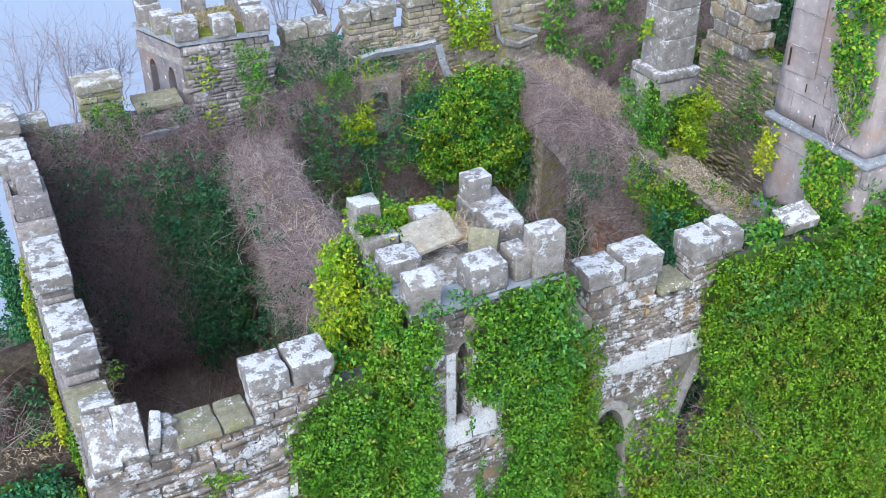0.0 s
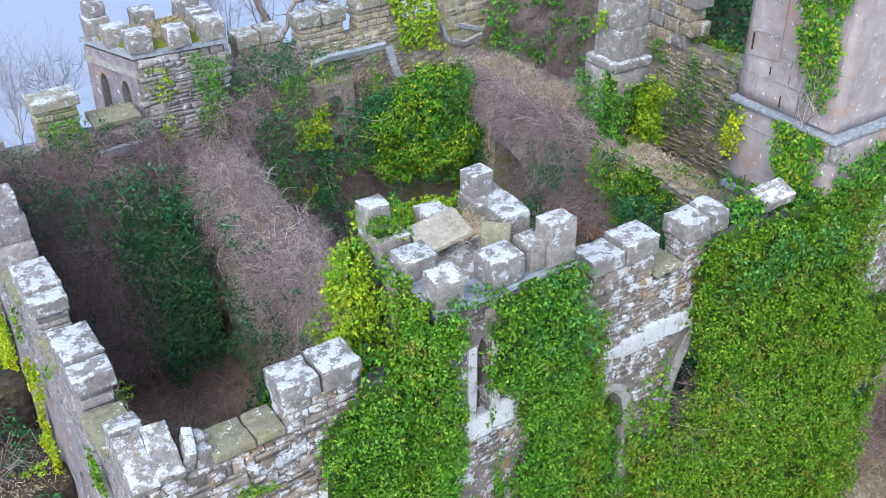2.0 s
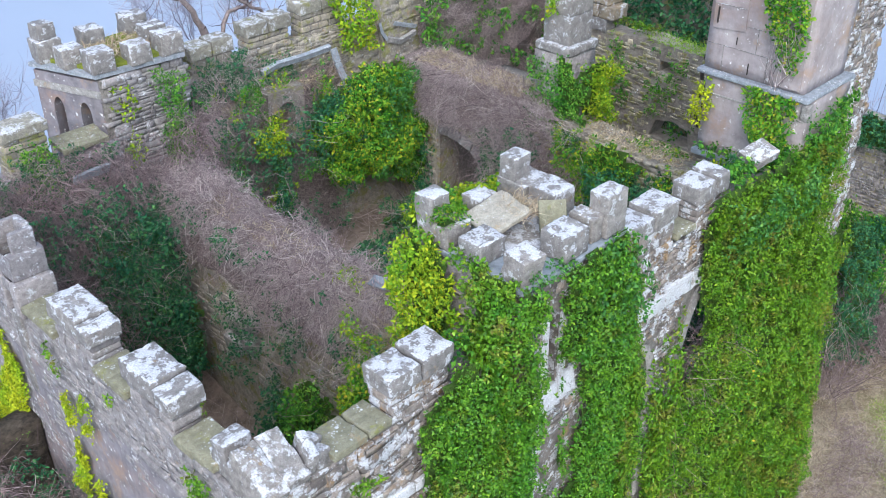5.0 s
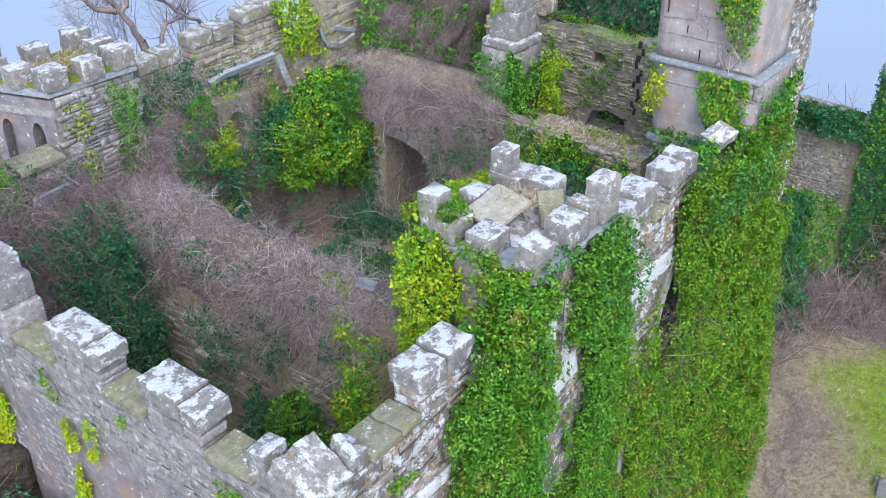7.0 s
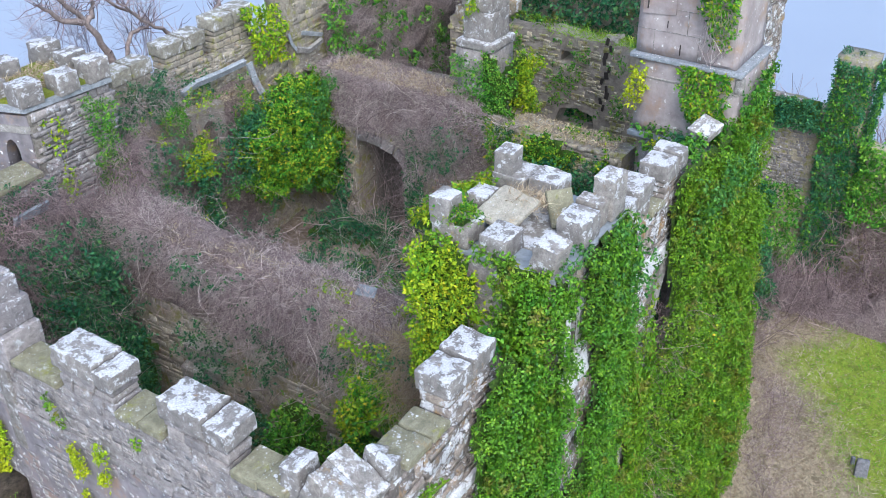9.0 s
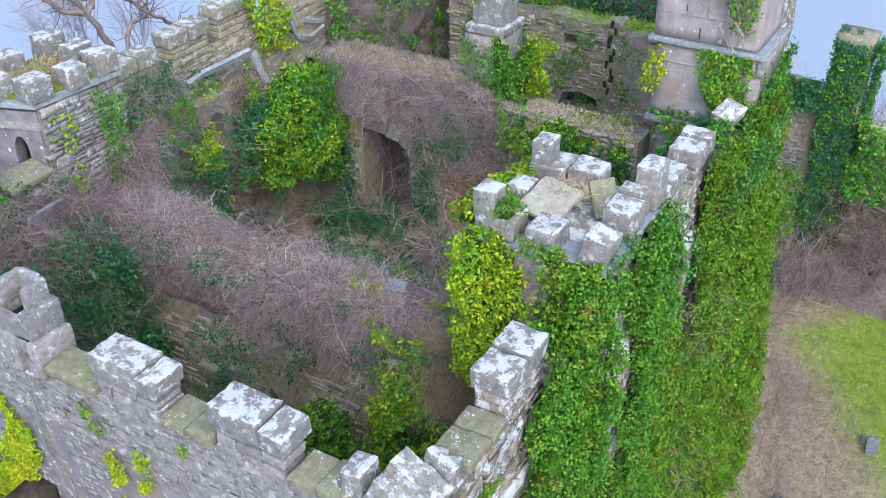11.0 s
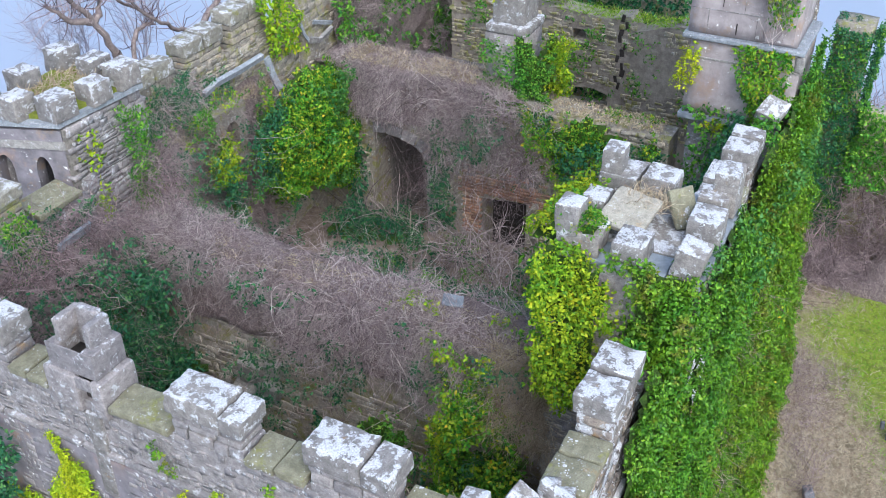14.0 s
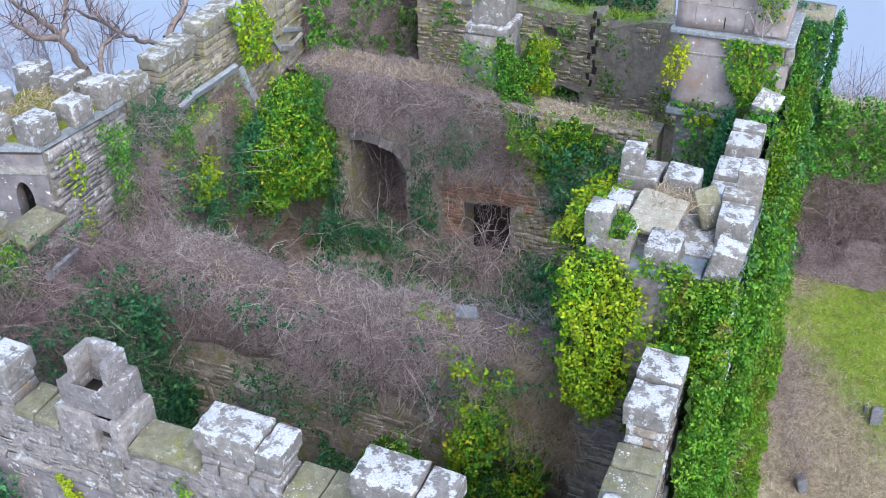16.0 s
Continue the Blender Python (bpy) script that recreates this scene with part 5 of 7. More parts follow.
ivy("dark glossy ivy high on the turret front", (4.9, 9.38, 9.3), (1.65, 0, 0), (0, 0, 1.95), (0, -1, 0), IVY_GLOSS, 520, 0.3, 0.05, lambda a, z: band(a + 0.4 * (noise2(a, z, 1.6, 6) - 0.5), np.where(z > 0.4, 0.25, 0.5), 3, 0.3), 3, hole=0.3, fray=0.03)
ivy("ivy spilling over the turret ledge", (4.2, 9.32, 11.1), (2.2, 0, 0), (0, 0.16, 0.16), (0, -0.7, 0.7), IVY_GLOSS, 700, 0.14, 0.048, lambda a, b: np.clip((noise2(a * 2.2, b, 1.0, 8) - 0.42) * 8, 0, 1), 5, fray=0.0)
ivy("ivy wrapping the turret corner", (4.02, 9.66, 0), (0.34, -0.34, 0), (0, 0, 11.1), (-1, -1, 0), IVY_DEEP, 2000, 0.14, 0.041, None, 6, fray=0.03)
# turret left side
ivy("yellow-green ivy bunched on the turret corner", (4.27, 11.6, 8.5), (0, -1.35, 0), (0, 0, 2.95), (-1, 0, 0), IVY_YELLOW, 2400, 0.42, 0.044,
    lambda a, z: band(a + 0.5 * (noise2(a, z, 1.6, 3) - 0.5), 0.1, 1.1 - 0.25 * np.clip(z - 1.9, 0, 1), 0.25) * band(z + 0.6 * (noise2(a, z, 1.2, 4) - 0.5), 0.55, 2.85, 0.3), 7)
ivy("green ivy on the turret side", (4.28, 10.7, 8.4), (0, -1.38, 0), (0, 0, 2.95), (-1, 0, 0), IVY_FRONT, 2100, 0.28, 0.042,
    lambda a, z: band(a + 0.3 * (noise2(a, z, 1.4, 8) - 0.5) + np.clip(1.4 - z, 0, 1) * 0.3, 0.48, 3, 0.25) * band(z, -1, 2.9, 0.2), 8, fray=0.06)
ivy("loose ivy on the turret side", (4.28, 11.25, 8.6), (0, -1.3, 0), (0, 0, 2.6), (-1, 0, 0), IVY_YELLOW, 567, 0.2, 0.061, None, 9, hole=0.42)
ivy("ivy creeping over the turret top", (4.2, 11.1, 11.15), (2.2, 0, 0), (0, 0.8, -0.15), (0, 0, 1), IVY_YELLOW, 1500, 0.42, 0.048, lambda a, b: 1 - band(a, 1.55, 2.1, 0.2) * band(b, -1, 0.25, 0.1), 10, hole=0.12, fray=0.15)
ivy("bushy ivy over the turret's back corner", (4.2, 10.6, 11.3), (1.0, 0, 0), (0, 0.9, 0.1), (-0.2, 0, 1), IVY_GOLD, 2400, 0.38, 0.038, lambda a, b: band(a - 0.35 * b, -1, 0.5, 0.25), 165, hole=0.14, fray=0.15)
ivy("ivy behind the turret", (4.2, 11.3, 8.5), (2.3, 0, 0), (0, 0, 2.6), (0, 1, 0), IVY, 260, 0.35, 0.068, None, 11)
ivy("ivy tuft on the turret ledge", (4.22, 9.36, 11.15), (0.8, 0, 0), (0, 0.85, 0), (0, 0, 1), IVY, 600, 0.25, 0.061, lambda a, b: band(a + b * 0.4, -1, 0.5, 0.3), 12)
ivy("ivy over the turret's side ledge", (4.16, 11.25, 11.1), (0, -1.9, 0), (0.18, 0, 0.16), (-0.7, 0, 0.7), IVY_FRONT, 1100, 0.16, 0.048, lambda a, b: np.clip((noise2(a * 2.0, b, 1.0, 9) - 0.36) * 8, 0, 1), 24, fray=0.0)
ivy("sprigs between the turret merlons", (4.3, 9.45, 11.2), (1.5, 0, 0), (0, 0.5, 0), (0, 0, 1), IVY_FRONT, 700, 0.22, 0.048, None, 25, hole=0.48)
# between turret and window
ivy("green ivy between the turret and the window", (6.35, FY, 0), (1.65, 0, 0), (0, 0, 10.1), (0, -1, 0), IVY_FRONT, 2500, 0.3, 0.041,
    lambda a, z: band(a + 0.5 * (noise2(a, z, 1.3, 12) - 0.5), -1, np.where(z > 8.2, 1.0, 0.92 + 0.02 * z), 0.3) * band(z, -1, 9.95, 0.3) * (1 - 0.5 * band(z, 9.0, 9.8, 0.4) * band(a, 0.5, 1.2, 0.3)), 13, fray=0.03)
ivy("thin ivy strands right of the window", (8.05, FY, 0), (1.0, 0, 0), (0, 0, 8.6), (0, -1, 0), IVY_FRONT, 900, 0.14, 0.054,
    lambda a, z: np.clip(0.2 + (8.2 - z) * 0.6, 0, 1) * np.clip((noise2(a * 6, z * 0.5, 1.0, 15) - 0.36 + np.clip(7.9 - z, 0, 1) * 0.4) * 6, 0, 1), 14, fray=0.04)
ivy("shaded green ivy filling the arched window", (7.38, FY + 0.42, 4.4), (0.72, 0, 0), (0, 0, 3.25), (0, -1, 0), IVY_DEEP, 2600, 0.3, 0.04, None, 166, fray=0.03)
# the great sheet of ivy from the archway to the tower
ivy("great sheet of bright ivy covering the front wall", (8.3, FY, 0), (7.0, 0, 0), (0, 0, 10.7), (0, -1, 0), IVY_FRONT, 1800, 0.55, 0.043,
    lambda a, z: band(a + 0.3 * (noise2(a, z, 1.2, 17) - 0.5), np.where(z > 8.3, 0.9, np.where(z > 6.9, 0.85 + 0.3 * band(z, 7.3, 8.6, 0.6), np.clip(0.75 - (6.9 - z) * 0.8, -0.1, 1))), np.where(z > 7.6, 5.2, 5.55), 0.2) * band(z, -1, 10.45, 0.25), 16, lump=1.25, foot=0.5, fray=0.05, lead=1.7)
ivy("yellowing ivy leaves at the edge of the archway", (9.0, FY, 2.0), (2.0, 0, 0), (0, 0, 5.6), (0, -1, 0), IVY_GOLD, 420, 0.75, 0.042, None, 167, hole=0.42, foot=0.5, lead=1.7)
ivy("sparse ivy on the broken wall beyond the sheet", (13.5, 9.93, 0.2), (2.1, 0, 0), (0, 0, 8.2), (0, -1, 0), IVY_FRONT, 900, 0.25, 0.05, lambda a, z: np.clip((8.0 - z) * 0.5, 0, 1), 159, hole=0.22, fray=0.1)
ivy("dark glossy ivy high on the front wall", (9.3, FY - 0.15, 8.8), (3.3, 0, 0), (0, 0, 1.7), (0, -1, 0), IVY_GLOSS, 520, 0.6, 0.05, lambda a, z: np.clip(z * 0.7, 0, 1), 15, lump=0.8)
ivy("ivy over the wall top beside the tower", (9.75, FY - 0.3, 10.05), (2.5, 0, 0), (0, 0.9, 0), (0, 0, 1), IVY, 702, 0.4, 0.065, None, 17)
ivy("ivy on the inner side of the front wall", (8.9, 10.28, 5.0), (3.3, 0, 0), (0, 0, 5.2), (0, 1, 0), IVY_DARK, 405, 0.3, 0.068, None, 18)
ivy("ivy below the corner tower", (12.12, 11.75, 6.5), (0, -2.1, 0), (0, 0, 3.6), (-1, 0, 0), IVY, 567, 0.3, 0.068, lambda a, z: np.maximum(band(a, 1.0, 3, 0.3), 0.5), 19, hole=0.2)
ivy("yellow ivy on the tower's rendered stage", (12.13, 12.0, 10.15), (0, -0.65, 0), (0, 0, 1.05), (-1, 0, 0), IVY_LIME, 1300, 0.12, 0.042, lambda a, z: band(a - 0.35 * (z - 0.4), 0.05, 0.48, 0.12) * band(z, 0.08, 1.0, 0.2), 20, hole=0.12)
ivy("yellow sprigs under the broken ledge", (12.0, 11.6, 9.35), (0, -1.1, 0), (0, 0, 0.4), (-1, 0, 0), IVY_LIME, 1100, 0.12, 0.042, None, 162, hole=0.42)
ivy("yellow-green ivy at the tower's corner", (12.12, 10.85, 9.72), (0, -1.15, 0), (0, 0, 1.6), (-1, 0, 0), IVY_GOLD, 1500, 0.16, 0.052, lambda a, z: band(a - 0.45 * np.clip(1.15 - z, 0, 2) + 0.2 * (noise2(a, z, 2.0, 5) - 0.5), 0.06, 1.2, 0.15) * band(a, -1, 1.05, 0.1), 21, fray=0.05)
ivy("green ivy on the tower front", (12.1, 9.64, 9.5), (1.7, 0, 0), (0, 0, 1.75), (0, -1, 0), IVY, 756, 0.14, 0.061, None, 22)
ivy("ivy climbing the tower's upper stage", (12.12, 11.0, 11.5), (0, -1.2, 0), (0, 0, 4.0), (-1, 0, 0), IVY_GOLD, 1300, 0.2, 0.054, lambda a, z: band(a + 0.3 * (noise2(a, z, 1.3, 24) - 0.5) - 0.35 * np.clip(1.2 - z, 0, 2), 0.36, 1.5, 0.2) * np.clip((z - 0.05) * 0.9, 0.06, 1), 23, hole=0.12, fray=0.08)
# left wall: hanging strips of yellow-green plants
for y0, y1, z0, z1, sd in ((16.2, 17.5, 6.6, 8.86, 31), (14.3, 14.9, 6.6, 9.05, 32), (13.72, 14.3, 6.6, 9.22, 33), (17.0, 18.5, 4.5, 7.5, 36), (10.2, 13.6, 4.4, 6.9, 38)):
    ivy("yellow-green creeper strip on the side wall", (LX - 0.03, y1, z0), (0, y0 - y1, 0), (0, 0, z1 - z0), (-1, 0, 0), IVY_LIME, 4800, 0.1, 0.033,
        lambda a, z, w=y1 - y0, h=z1 - z0, s=sd: band(a + 0.35 * w * np.sin(z * 3 + s) * 0.6, w * (0.05 + 0.25 * z / h), w * (1.0 - 0.3 * z / h), 0.1) * band(z, 0.1, h - 0.05, 0.2), sd)
ivy("dark ivy on the outbuilding wall", (-3.5, 13.72, 3.0), (3.7, 0, 0), (0, 0, 4.2), (0, -1, 0), IVY_DARK, 900, 0.35, 0.064, None, 34, hole=0.14)
ivy("dark ivy on the side wall", (LX - 0.03, 20.0, 5.5), (0, -2.4, 0), (0, 0, 3.2), (-1, 0, 0), IVY_DARK, 700, 0.3, 0.06, None, 39, hole=0.1)
ivy("dark ivy over the bank below the side wall", (-6.0, 17.2, 5.4), (6.2, 0, 0), (0, 6.0, -2.0), (0, 0.2, 1), IVY_DARK, 330, 0.4, 0.07, None, 158, hole=0.33)
ivy("dark ivy over the outbuilding fill", (-3.6, 14.2, 6.0), (3.8, 0, 0), (0, 2.2, 0.55), (0, 0, 1), IVY_DARK, 700, 0.3, 0.056, None, 30, hole=0.42)
for yy, zz in ((13.75, 7.0), (16.25, 7.15)):
    tuft("moss and dead grass on the outbuilding wall", (-5.5, yy, zz), (5.7, 0, 0), (0, 0.5, 0), 1500, STRAW if yy < 15 else GRASS, int(yy), height=(0.04, 0.14), lean=1.2)
ivy("moss and ivy along the outbuilding wall top", (-5.5, 13.7, 7.1), (5.7, 0, 0), (0, 0.6, 0), (0, 0, 1), IVY_YELLOW, 320, 0.1, 0.05, None, 35, hole=0.4)
ivy("ivy on the back outbuilding wall", (-5.5, 16.2, 5.9), (5.0, 0, 0), (0, 0.6, 1.3), (0, -0.5, 0.5), IVY_DARK, 567, 0.3, 0.061, None, 37, hole=0.35)

for spot, u, v, n, sd in (((LX - 0.02, 15.2, 9.05), (0, -0.45, 0), (0, 0, 0.55), (-1, 0, 0), 201), ((LX - 0.02, 13.5, 9.2), (0, -0.35, 0), (0, 0, 0.45), (-1, 0, 0), 202), ((LX - 0.02, 11.4, 8.9), (0, -0.6, 0), (0, 0, 0.7), (-1, 0, 0), 203),
                          ((1.5, FY - 0.01, 9.0), (0.7, 0, 0), (0, 0, 0.5), (0, -1, 0), 204), ((LX - 0.02, 10.6, 8.6), (0, -0.3, 0), (0, 0, 0.9), (-1, 0, 0), 205), ((0.78, 12.75, 9.3), (0, -0.7, 0), (0.35, 0, 0.1), (0.2, 0, 1), 206), ((8.2, FY - 0.06, 8.75), (0.5, 0, 0), (0, 0, 0.35), (0, -1, 0), 207)):
    ivy("small green sprigs rooted in the wall joints", spot, u, v, n, GRASS if sd == 206 else IVY_FRONT, 1100, 0.06, 0.04, None, sd, hole=0.38, fray=0.2)

# ---- ivy inside ----
ivy("dark ivy under the back coping", (1.0, 19.35, 6.4), (2.9, 0, 0), (0, 0, 2.9), (0, -1, 0), IVY_DARK, 480, 0.35, 0.054, lambda a, z: band(a, 1.7, 3.2, 0.5), 36, hole=0.44)
ivy("great bright ivy clump with golden leaves on the back wall", (8.85, 20.15, 5.6), (3.55, 0, 0), (0, 0, 4.1), (0, -1, 0), IVY_GOLD, 1700, 0.85, 0.056,
    lambda a, z: band(a + 0.9 * (noise2(a, z, 1.5, 41) - 0.5), 0.2 + 0.4 * np.clip(2.0 - z, 0, 2), 3.35 - 0.35 * np.clip(1.9 - z, 0, 2), 0.3) * band(z + 1.1 * (noise2(a, z, 1.4, 42) - 0.5), 1.25, 3.95 - 0.3 * np.abs(a - 1.9), 0.3), 40, lump=0.9)
ivy("glossy dark ivy in the heart of the great clump", (10.3, 19.7, 6.6), (1.5, 0, 0), (0, 0, 2.9), (0, -1, 0), IVY_GLOSS, 700, 0.5, 0.06, None, 39, hole=0.22)
ivy("trailing dark ivy below the great clump", (9.3, 20.0, 6.2), (3.0, 0, 0), (0, 0, 2.6), (0, -1, 0), IVY_DARK, 600, 0.4, 0.058, None, 38, hole=0.42)
ivy("bright ivy over the back parapet", (10.1, 20.56, 9.6), (1.5, 0, 0), (0, 0, 1.6), (0, -1, 0), IVY_YELLOW, 702, 0.2, 0.068, None, 43, hole=0.18)
ivy("dark ivy beside the back turret's foot", (3.9, 19.6, 5.6), (2.3, 0, 0), (0, 0, 3.6), (0, -1, 0), IVY_DARK, 800, 0.35, 0.045, None, 164, hole=0.44)
ivy("dark ivy deep in the back corner", (2.5, 19.15, 3.8), (2.3, 0, 0), (0, 0, 5.0), (0, -1, 0), IVY_DARK, 850, 0.45, 0.056, lambda a, z: band(a + 0.6 * (noise2(a, z, 0.9, 45) - 0.5), 0.75, 2.3, 0.4), 44, hole=0.3)
ivy("great dark ivy mass in the first room's far corner", (1.4, 19.2, 4.6), (3.2, 0, 0), (0, 0, 4.3), (0, -1, 0), IVY_DARK, 1300, 0.55, 0.048, lambda a, z: band(a + 0.5 * (noise2(a, z, 1.3, 91) - 0.5), 1.75 - 0.07 * z, 3.1, 0.3) * band(z, -1, 3.9, 0.3), 161, hole=0.2)
ivy("dark ivy hanging on the far end of the inner wall", (4.6, 19.7, 4.4), (0, -2.5, 0), (0, 0, 4.2), (-1, 0, 0), IVY_DARK, 850, 0.4, 0.056, lambda a, z: band(a + 0.9 * (noise2(a, z, 0.9, 46) - 0.5), -1, 1.3, 0.5), 45, hole=0.3)
ivy("ivy on the back turret", (5.0, 19.88, 8.4), (1.2, 0, 0), (0, 0, 2.75), (0, -1, 0), IVY, 1500, 0.14, 0.038, lambda a, z: band(a + 0.4 * (noise2(a, z, 1.5, 4) - 0.5), 0.15, 0.85, 0.25), 46, hole=0.2)
ivy("ivy low on the back wall parapet", (0.9, 19.64, 8.9), (3.2, 0, 0), (0, 0, 1.1), (0, -1, 0), IVY_DARK, 750, 0.15, 0.052, None, 37, hole=0.36)
ivy("ivy at the back turret's foot", (4.2, 19.93, 9.0), (0.9, 0, 0), (0, 0, 1.9), (0, -1, 0), IVY_YELLOW, 324, 0.1, 0.061, lambda a, z: band(a, 0.1, 0.5, 0.25), 47, hole=0.3)
ivy("ivy hanging on the back wall", (5.8, 20.1, 6.8), (4.0, 0, 0), (0, 0, 3.4), (0, -1, 0), IVY_YELLOW, 620, 0.3, 0.044, lambda a, z: 1 - band(a, 2.3, 3.1, 0.2) * band(z, 1.5, 2.6, 0.2), 48, hole=0.57)
ivy("bright ivy tuft below the gutter", (7.2, 20.05, 7.9), (1.2, 0, 0), (0, 0, 1.4), (0, -1, 0), IVY_YELLOW, 1300, 0.3, 0.052, lambda a, z: band(a + 0.5 * (noise2(a, z, 1.8, 71) - 0.5), 0.15, 1.0, 0.2) * band(z + 0.6 * (noise2(a, z, 1.6, 72) - 0.5), 0.35, 1.2, 0.2), 151)
ivy("dark ivy strands trailing below the tuft", (7.5, 20.0, 6.4), (1.0, 0, 0), (0, 0, 2.0), (0, -1, 0), IVY_DARK, 1000, 0.25, 0.05, lambda a, z: band(a + 0.5 * (noise2(a, z, 1.2, 73) - 0.5), 0.15, 0.7, 0.25), 152, hole=0.2)
ivy("trailing ivy round the niche", (8.75, 20.05, 7.2), (1.2, 0, 0), (0, 0, 2.2), (0, -1, 0), IVY_DARK, 900, 0.25, 0.052, lambda a, z: band(a + 0.5 * (noise2(a, z, 1.2, 74) - 0.5), 0.15, 1.2, 0.25), 153, hole=0.3)
ivy("ivy over the low back parapet", (0.9, 19.5, 9.2), (3.1, 0, 0), (0, 0.25, 0.8), (0, -0.8, 0.5), IVY_DARK, 900, 0.15, 0.038, None, 154, hole=0.45)
ivy("ivy draped over the ivied back merlon", (1.9, 19.62, 9.1), (1.1, 0, 0), (0, 0, 1.5), (0, -1, 0), IVY, 1100, 0.14, 0.038, lambda a, z: band(a + 0.4 * (noise2(a, z, 1.6, 75) - 0.5), 0.25, 1.2, 0.2), 155, hole=0.15)
ivy("ivy veil on the overgrown back merlon", (6.35, 20.5, 9.4), (1.4, 0, 0), (0, 0, 1.25), (0, -1, 0), IVY_DARK, 1500, 0.12, 0.036, None, 156, hole=0.28)
ivy("grey-green ivy veil beside the back turret", (5.9, 20.35, 8.6), (1.9, 0, 0), (0, 0.1, 1.9), (0, -1, 0), IVY_DARK, 900, 0.2, 0.04, None, 160, hole=0.4)
ivy("dark ivy hanging on the back wall", (5.8, 20.1, 6.5), (4.4, 0, 0), (0, 0, 3.6), (0, -1, 0), IVY, 750, 0.3, 0.04, lambda a, z: 1 - band(a, 2.3, 3.1, 0.2) * band(z, 1.8, 2.9, 0.2), 49, hole=0.48)
ivy("ivy over the bodies of the back merlons", (6.2, 20.55, 9.3), (3.2, 0, 0), (0, 0, 1.1), (0, -1, 0), IVY_DARK, 900, 0.1, 0.038, None, 41, hole=0.5)
ivy("ivy on the back merlon", (1.9, 19.68, 9.0), (1.6, 0, 0), (0, 0, 1.3), (0, -1, 0), IVY_DARK, 900, 0.12, 0.04, None, 50, hole=0.35)
ivy("ivy round the chimney foot", (12.44, 16.4, 8.2), (0, -1.9, 0), (0, 0, 2.4), (-1, 0, 0), IVY, 900, 0.25, 0.046, lambda a, z: np.maximum(band(a, 0.95, 2.4, 0.5), 0.35 * band(a, -1, 0.5, 0.3)), 51, hole=0.3)
ivy("grey-green ivy among stems on the chimney foot", (12.46, 16.35, 8.0), (0, -1.7, 0), (0, 0, 2.5), (-1, 0, 0), IVY, 500, 0.25, 0.05, None, 55, hole=0.35)
ivy("bright ivy bush on the chimney foot's front", (12.25, 15.2, 8.7), (1.4, 0, 0), (0, 0, 1.95), (0, -1, 0), IVY_YELLOW, 1700, 0.75, 0.05, lambda a, z: band(a + 0.5 * (noise2(a, z, 1.6, 81) - 0.5), 0.1, 1.25, 0.2) * band(z + 0.5 * (noise2(a, z, 1.5, 82) - 0.5), 0.25, 1.75, 0.25), 52, lump=1.5)
ivy("ivy tuft on the chimney", (12.57, 16.1, 11.1), (0, -0.45, 0), (0, 0, 0.8), (-1, 0, 0), IVY_YELLOW, 567, 0.15, 0.061, None, 53, hole=0.2)
ivy("ivy along the inner wall with golden leaves", (12.18, 15.1, 7.0), (0, -3.3, 0), (0, 0, 2.35), (-1, 0, 0), IVY_GOLD, 1200, 0.35, 0.046, lambda a, z: band(z + 1.8 * (noise2(a, z, 1.0, 55) - 0.5), 0.9, 3, 0.4), 54, hole=0.34)
ivy("dark ivy low on the inner wall", (12.18, 14.9, 6.6), (0, -3.1, 0), (0, 0, 2.3), (-1, 0, 0), IVY_DARK, 800, 0.4, 0.058, lambda a, z: band(a + 1.0 * (noise2(a, z, 1.0, 56) - 0.5), 0.9, 4, 0.4), 53, hole=0.25)
ivy("dark ivy beside the arched doorway", (12.18, 17.45, 5.6), (0, -0.75, 0), (0, 0, 2.4), (-1, 0, 0), IVY_DARK, 756, 0.25, 0.068, lambda a, z: band(a, 0.1, 0.65, 0.25), 56)
ivy("dark ivy left of the doorway", (12.18, 19.6, 4.5), (0, -0.7, 0), (0, 0, 3.2), (-1, 0, 0), IVY_DARK, 567, 0.35, 0.068, None, 57, hole=0.25)
ivy("tangled ivy on the far end wall", (19.55, 20.0, 6.0), (0, -6.8, 0), (0, 0, 5.2), (-1, 0, 0), IVY_DARK, 300, 0.7, 0.09, None, 58, hole=0.12)
ivy("sparse ivy on the tall back wall", (12.6, 20.42, 7.0), (6.5, 0, 0), (0, 0, 5.4), (0, -1, 0), IVY, 351, 0.3, 0.076, None, 59, hole=0.45)
for px, py, w, tall, sd, mt in ((4.65, 15.6, 0.7, 1.0, 61, IVY_DARK), (4.5, 14.2, 1.6, 1.9, 62, IVY), (4.5, 12.25, 1.7, 2.9, 63, IVY_GOLD), (4.5, 15.3, 1.0, 0.9, 64, IVY_DARK), (4.6, 12.6, 1.7, 1.9, 65, IVY), (4.6, 18.4, 0.9, 2.2, 66, IVY_DARK)):
    ivy("ivy climbing the overgrown inner wall", (px, py + w / 2, 4.6), (0, -w, 0), (0, 0, tall + 1.0), (-1, 0, 0), mt, 950, 0.5, 0.058,
        lambda a, z, w=w, t=tall + 1.0: band(a + 0.5 * (noise2(a, z, 1.6, 60) - 0.5), 0.1, w - 0.1, 0.3) * band(z + 0.8 * (noise2(a, z, 1.3, 61) - 0.5), -1, t - 0.5, 0.5), sd, hole=0.3)
ivy("yellow-green ivy spilling down the end of the inner wall", (4.42, 13.6, 5.0), (0, -1.9, 0), (0.22, 0, 3.9), (-1, 0, 0.3), IVY_YELLOW, 800, 0.45, 0.05, lambda a, z: band(a + 0.8 * (noise2(a, z, 1.2, 62) - 0.5), 0.2, 1.5, 0.4), 67, hole=0.33)
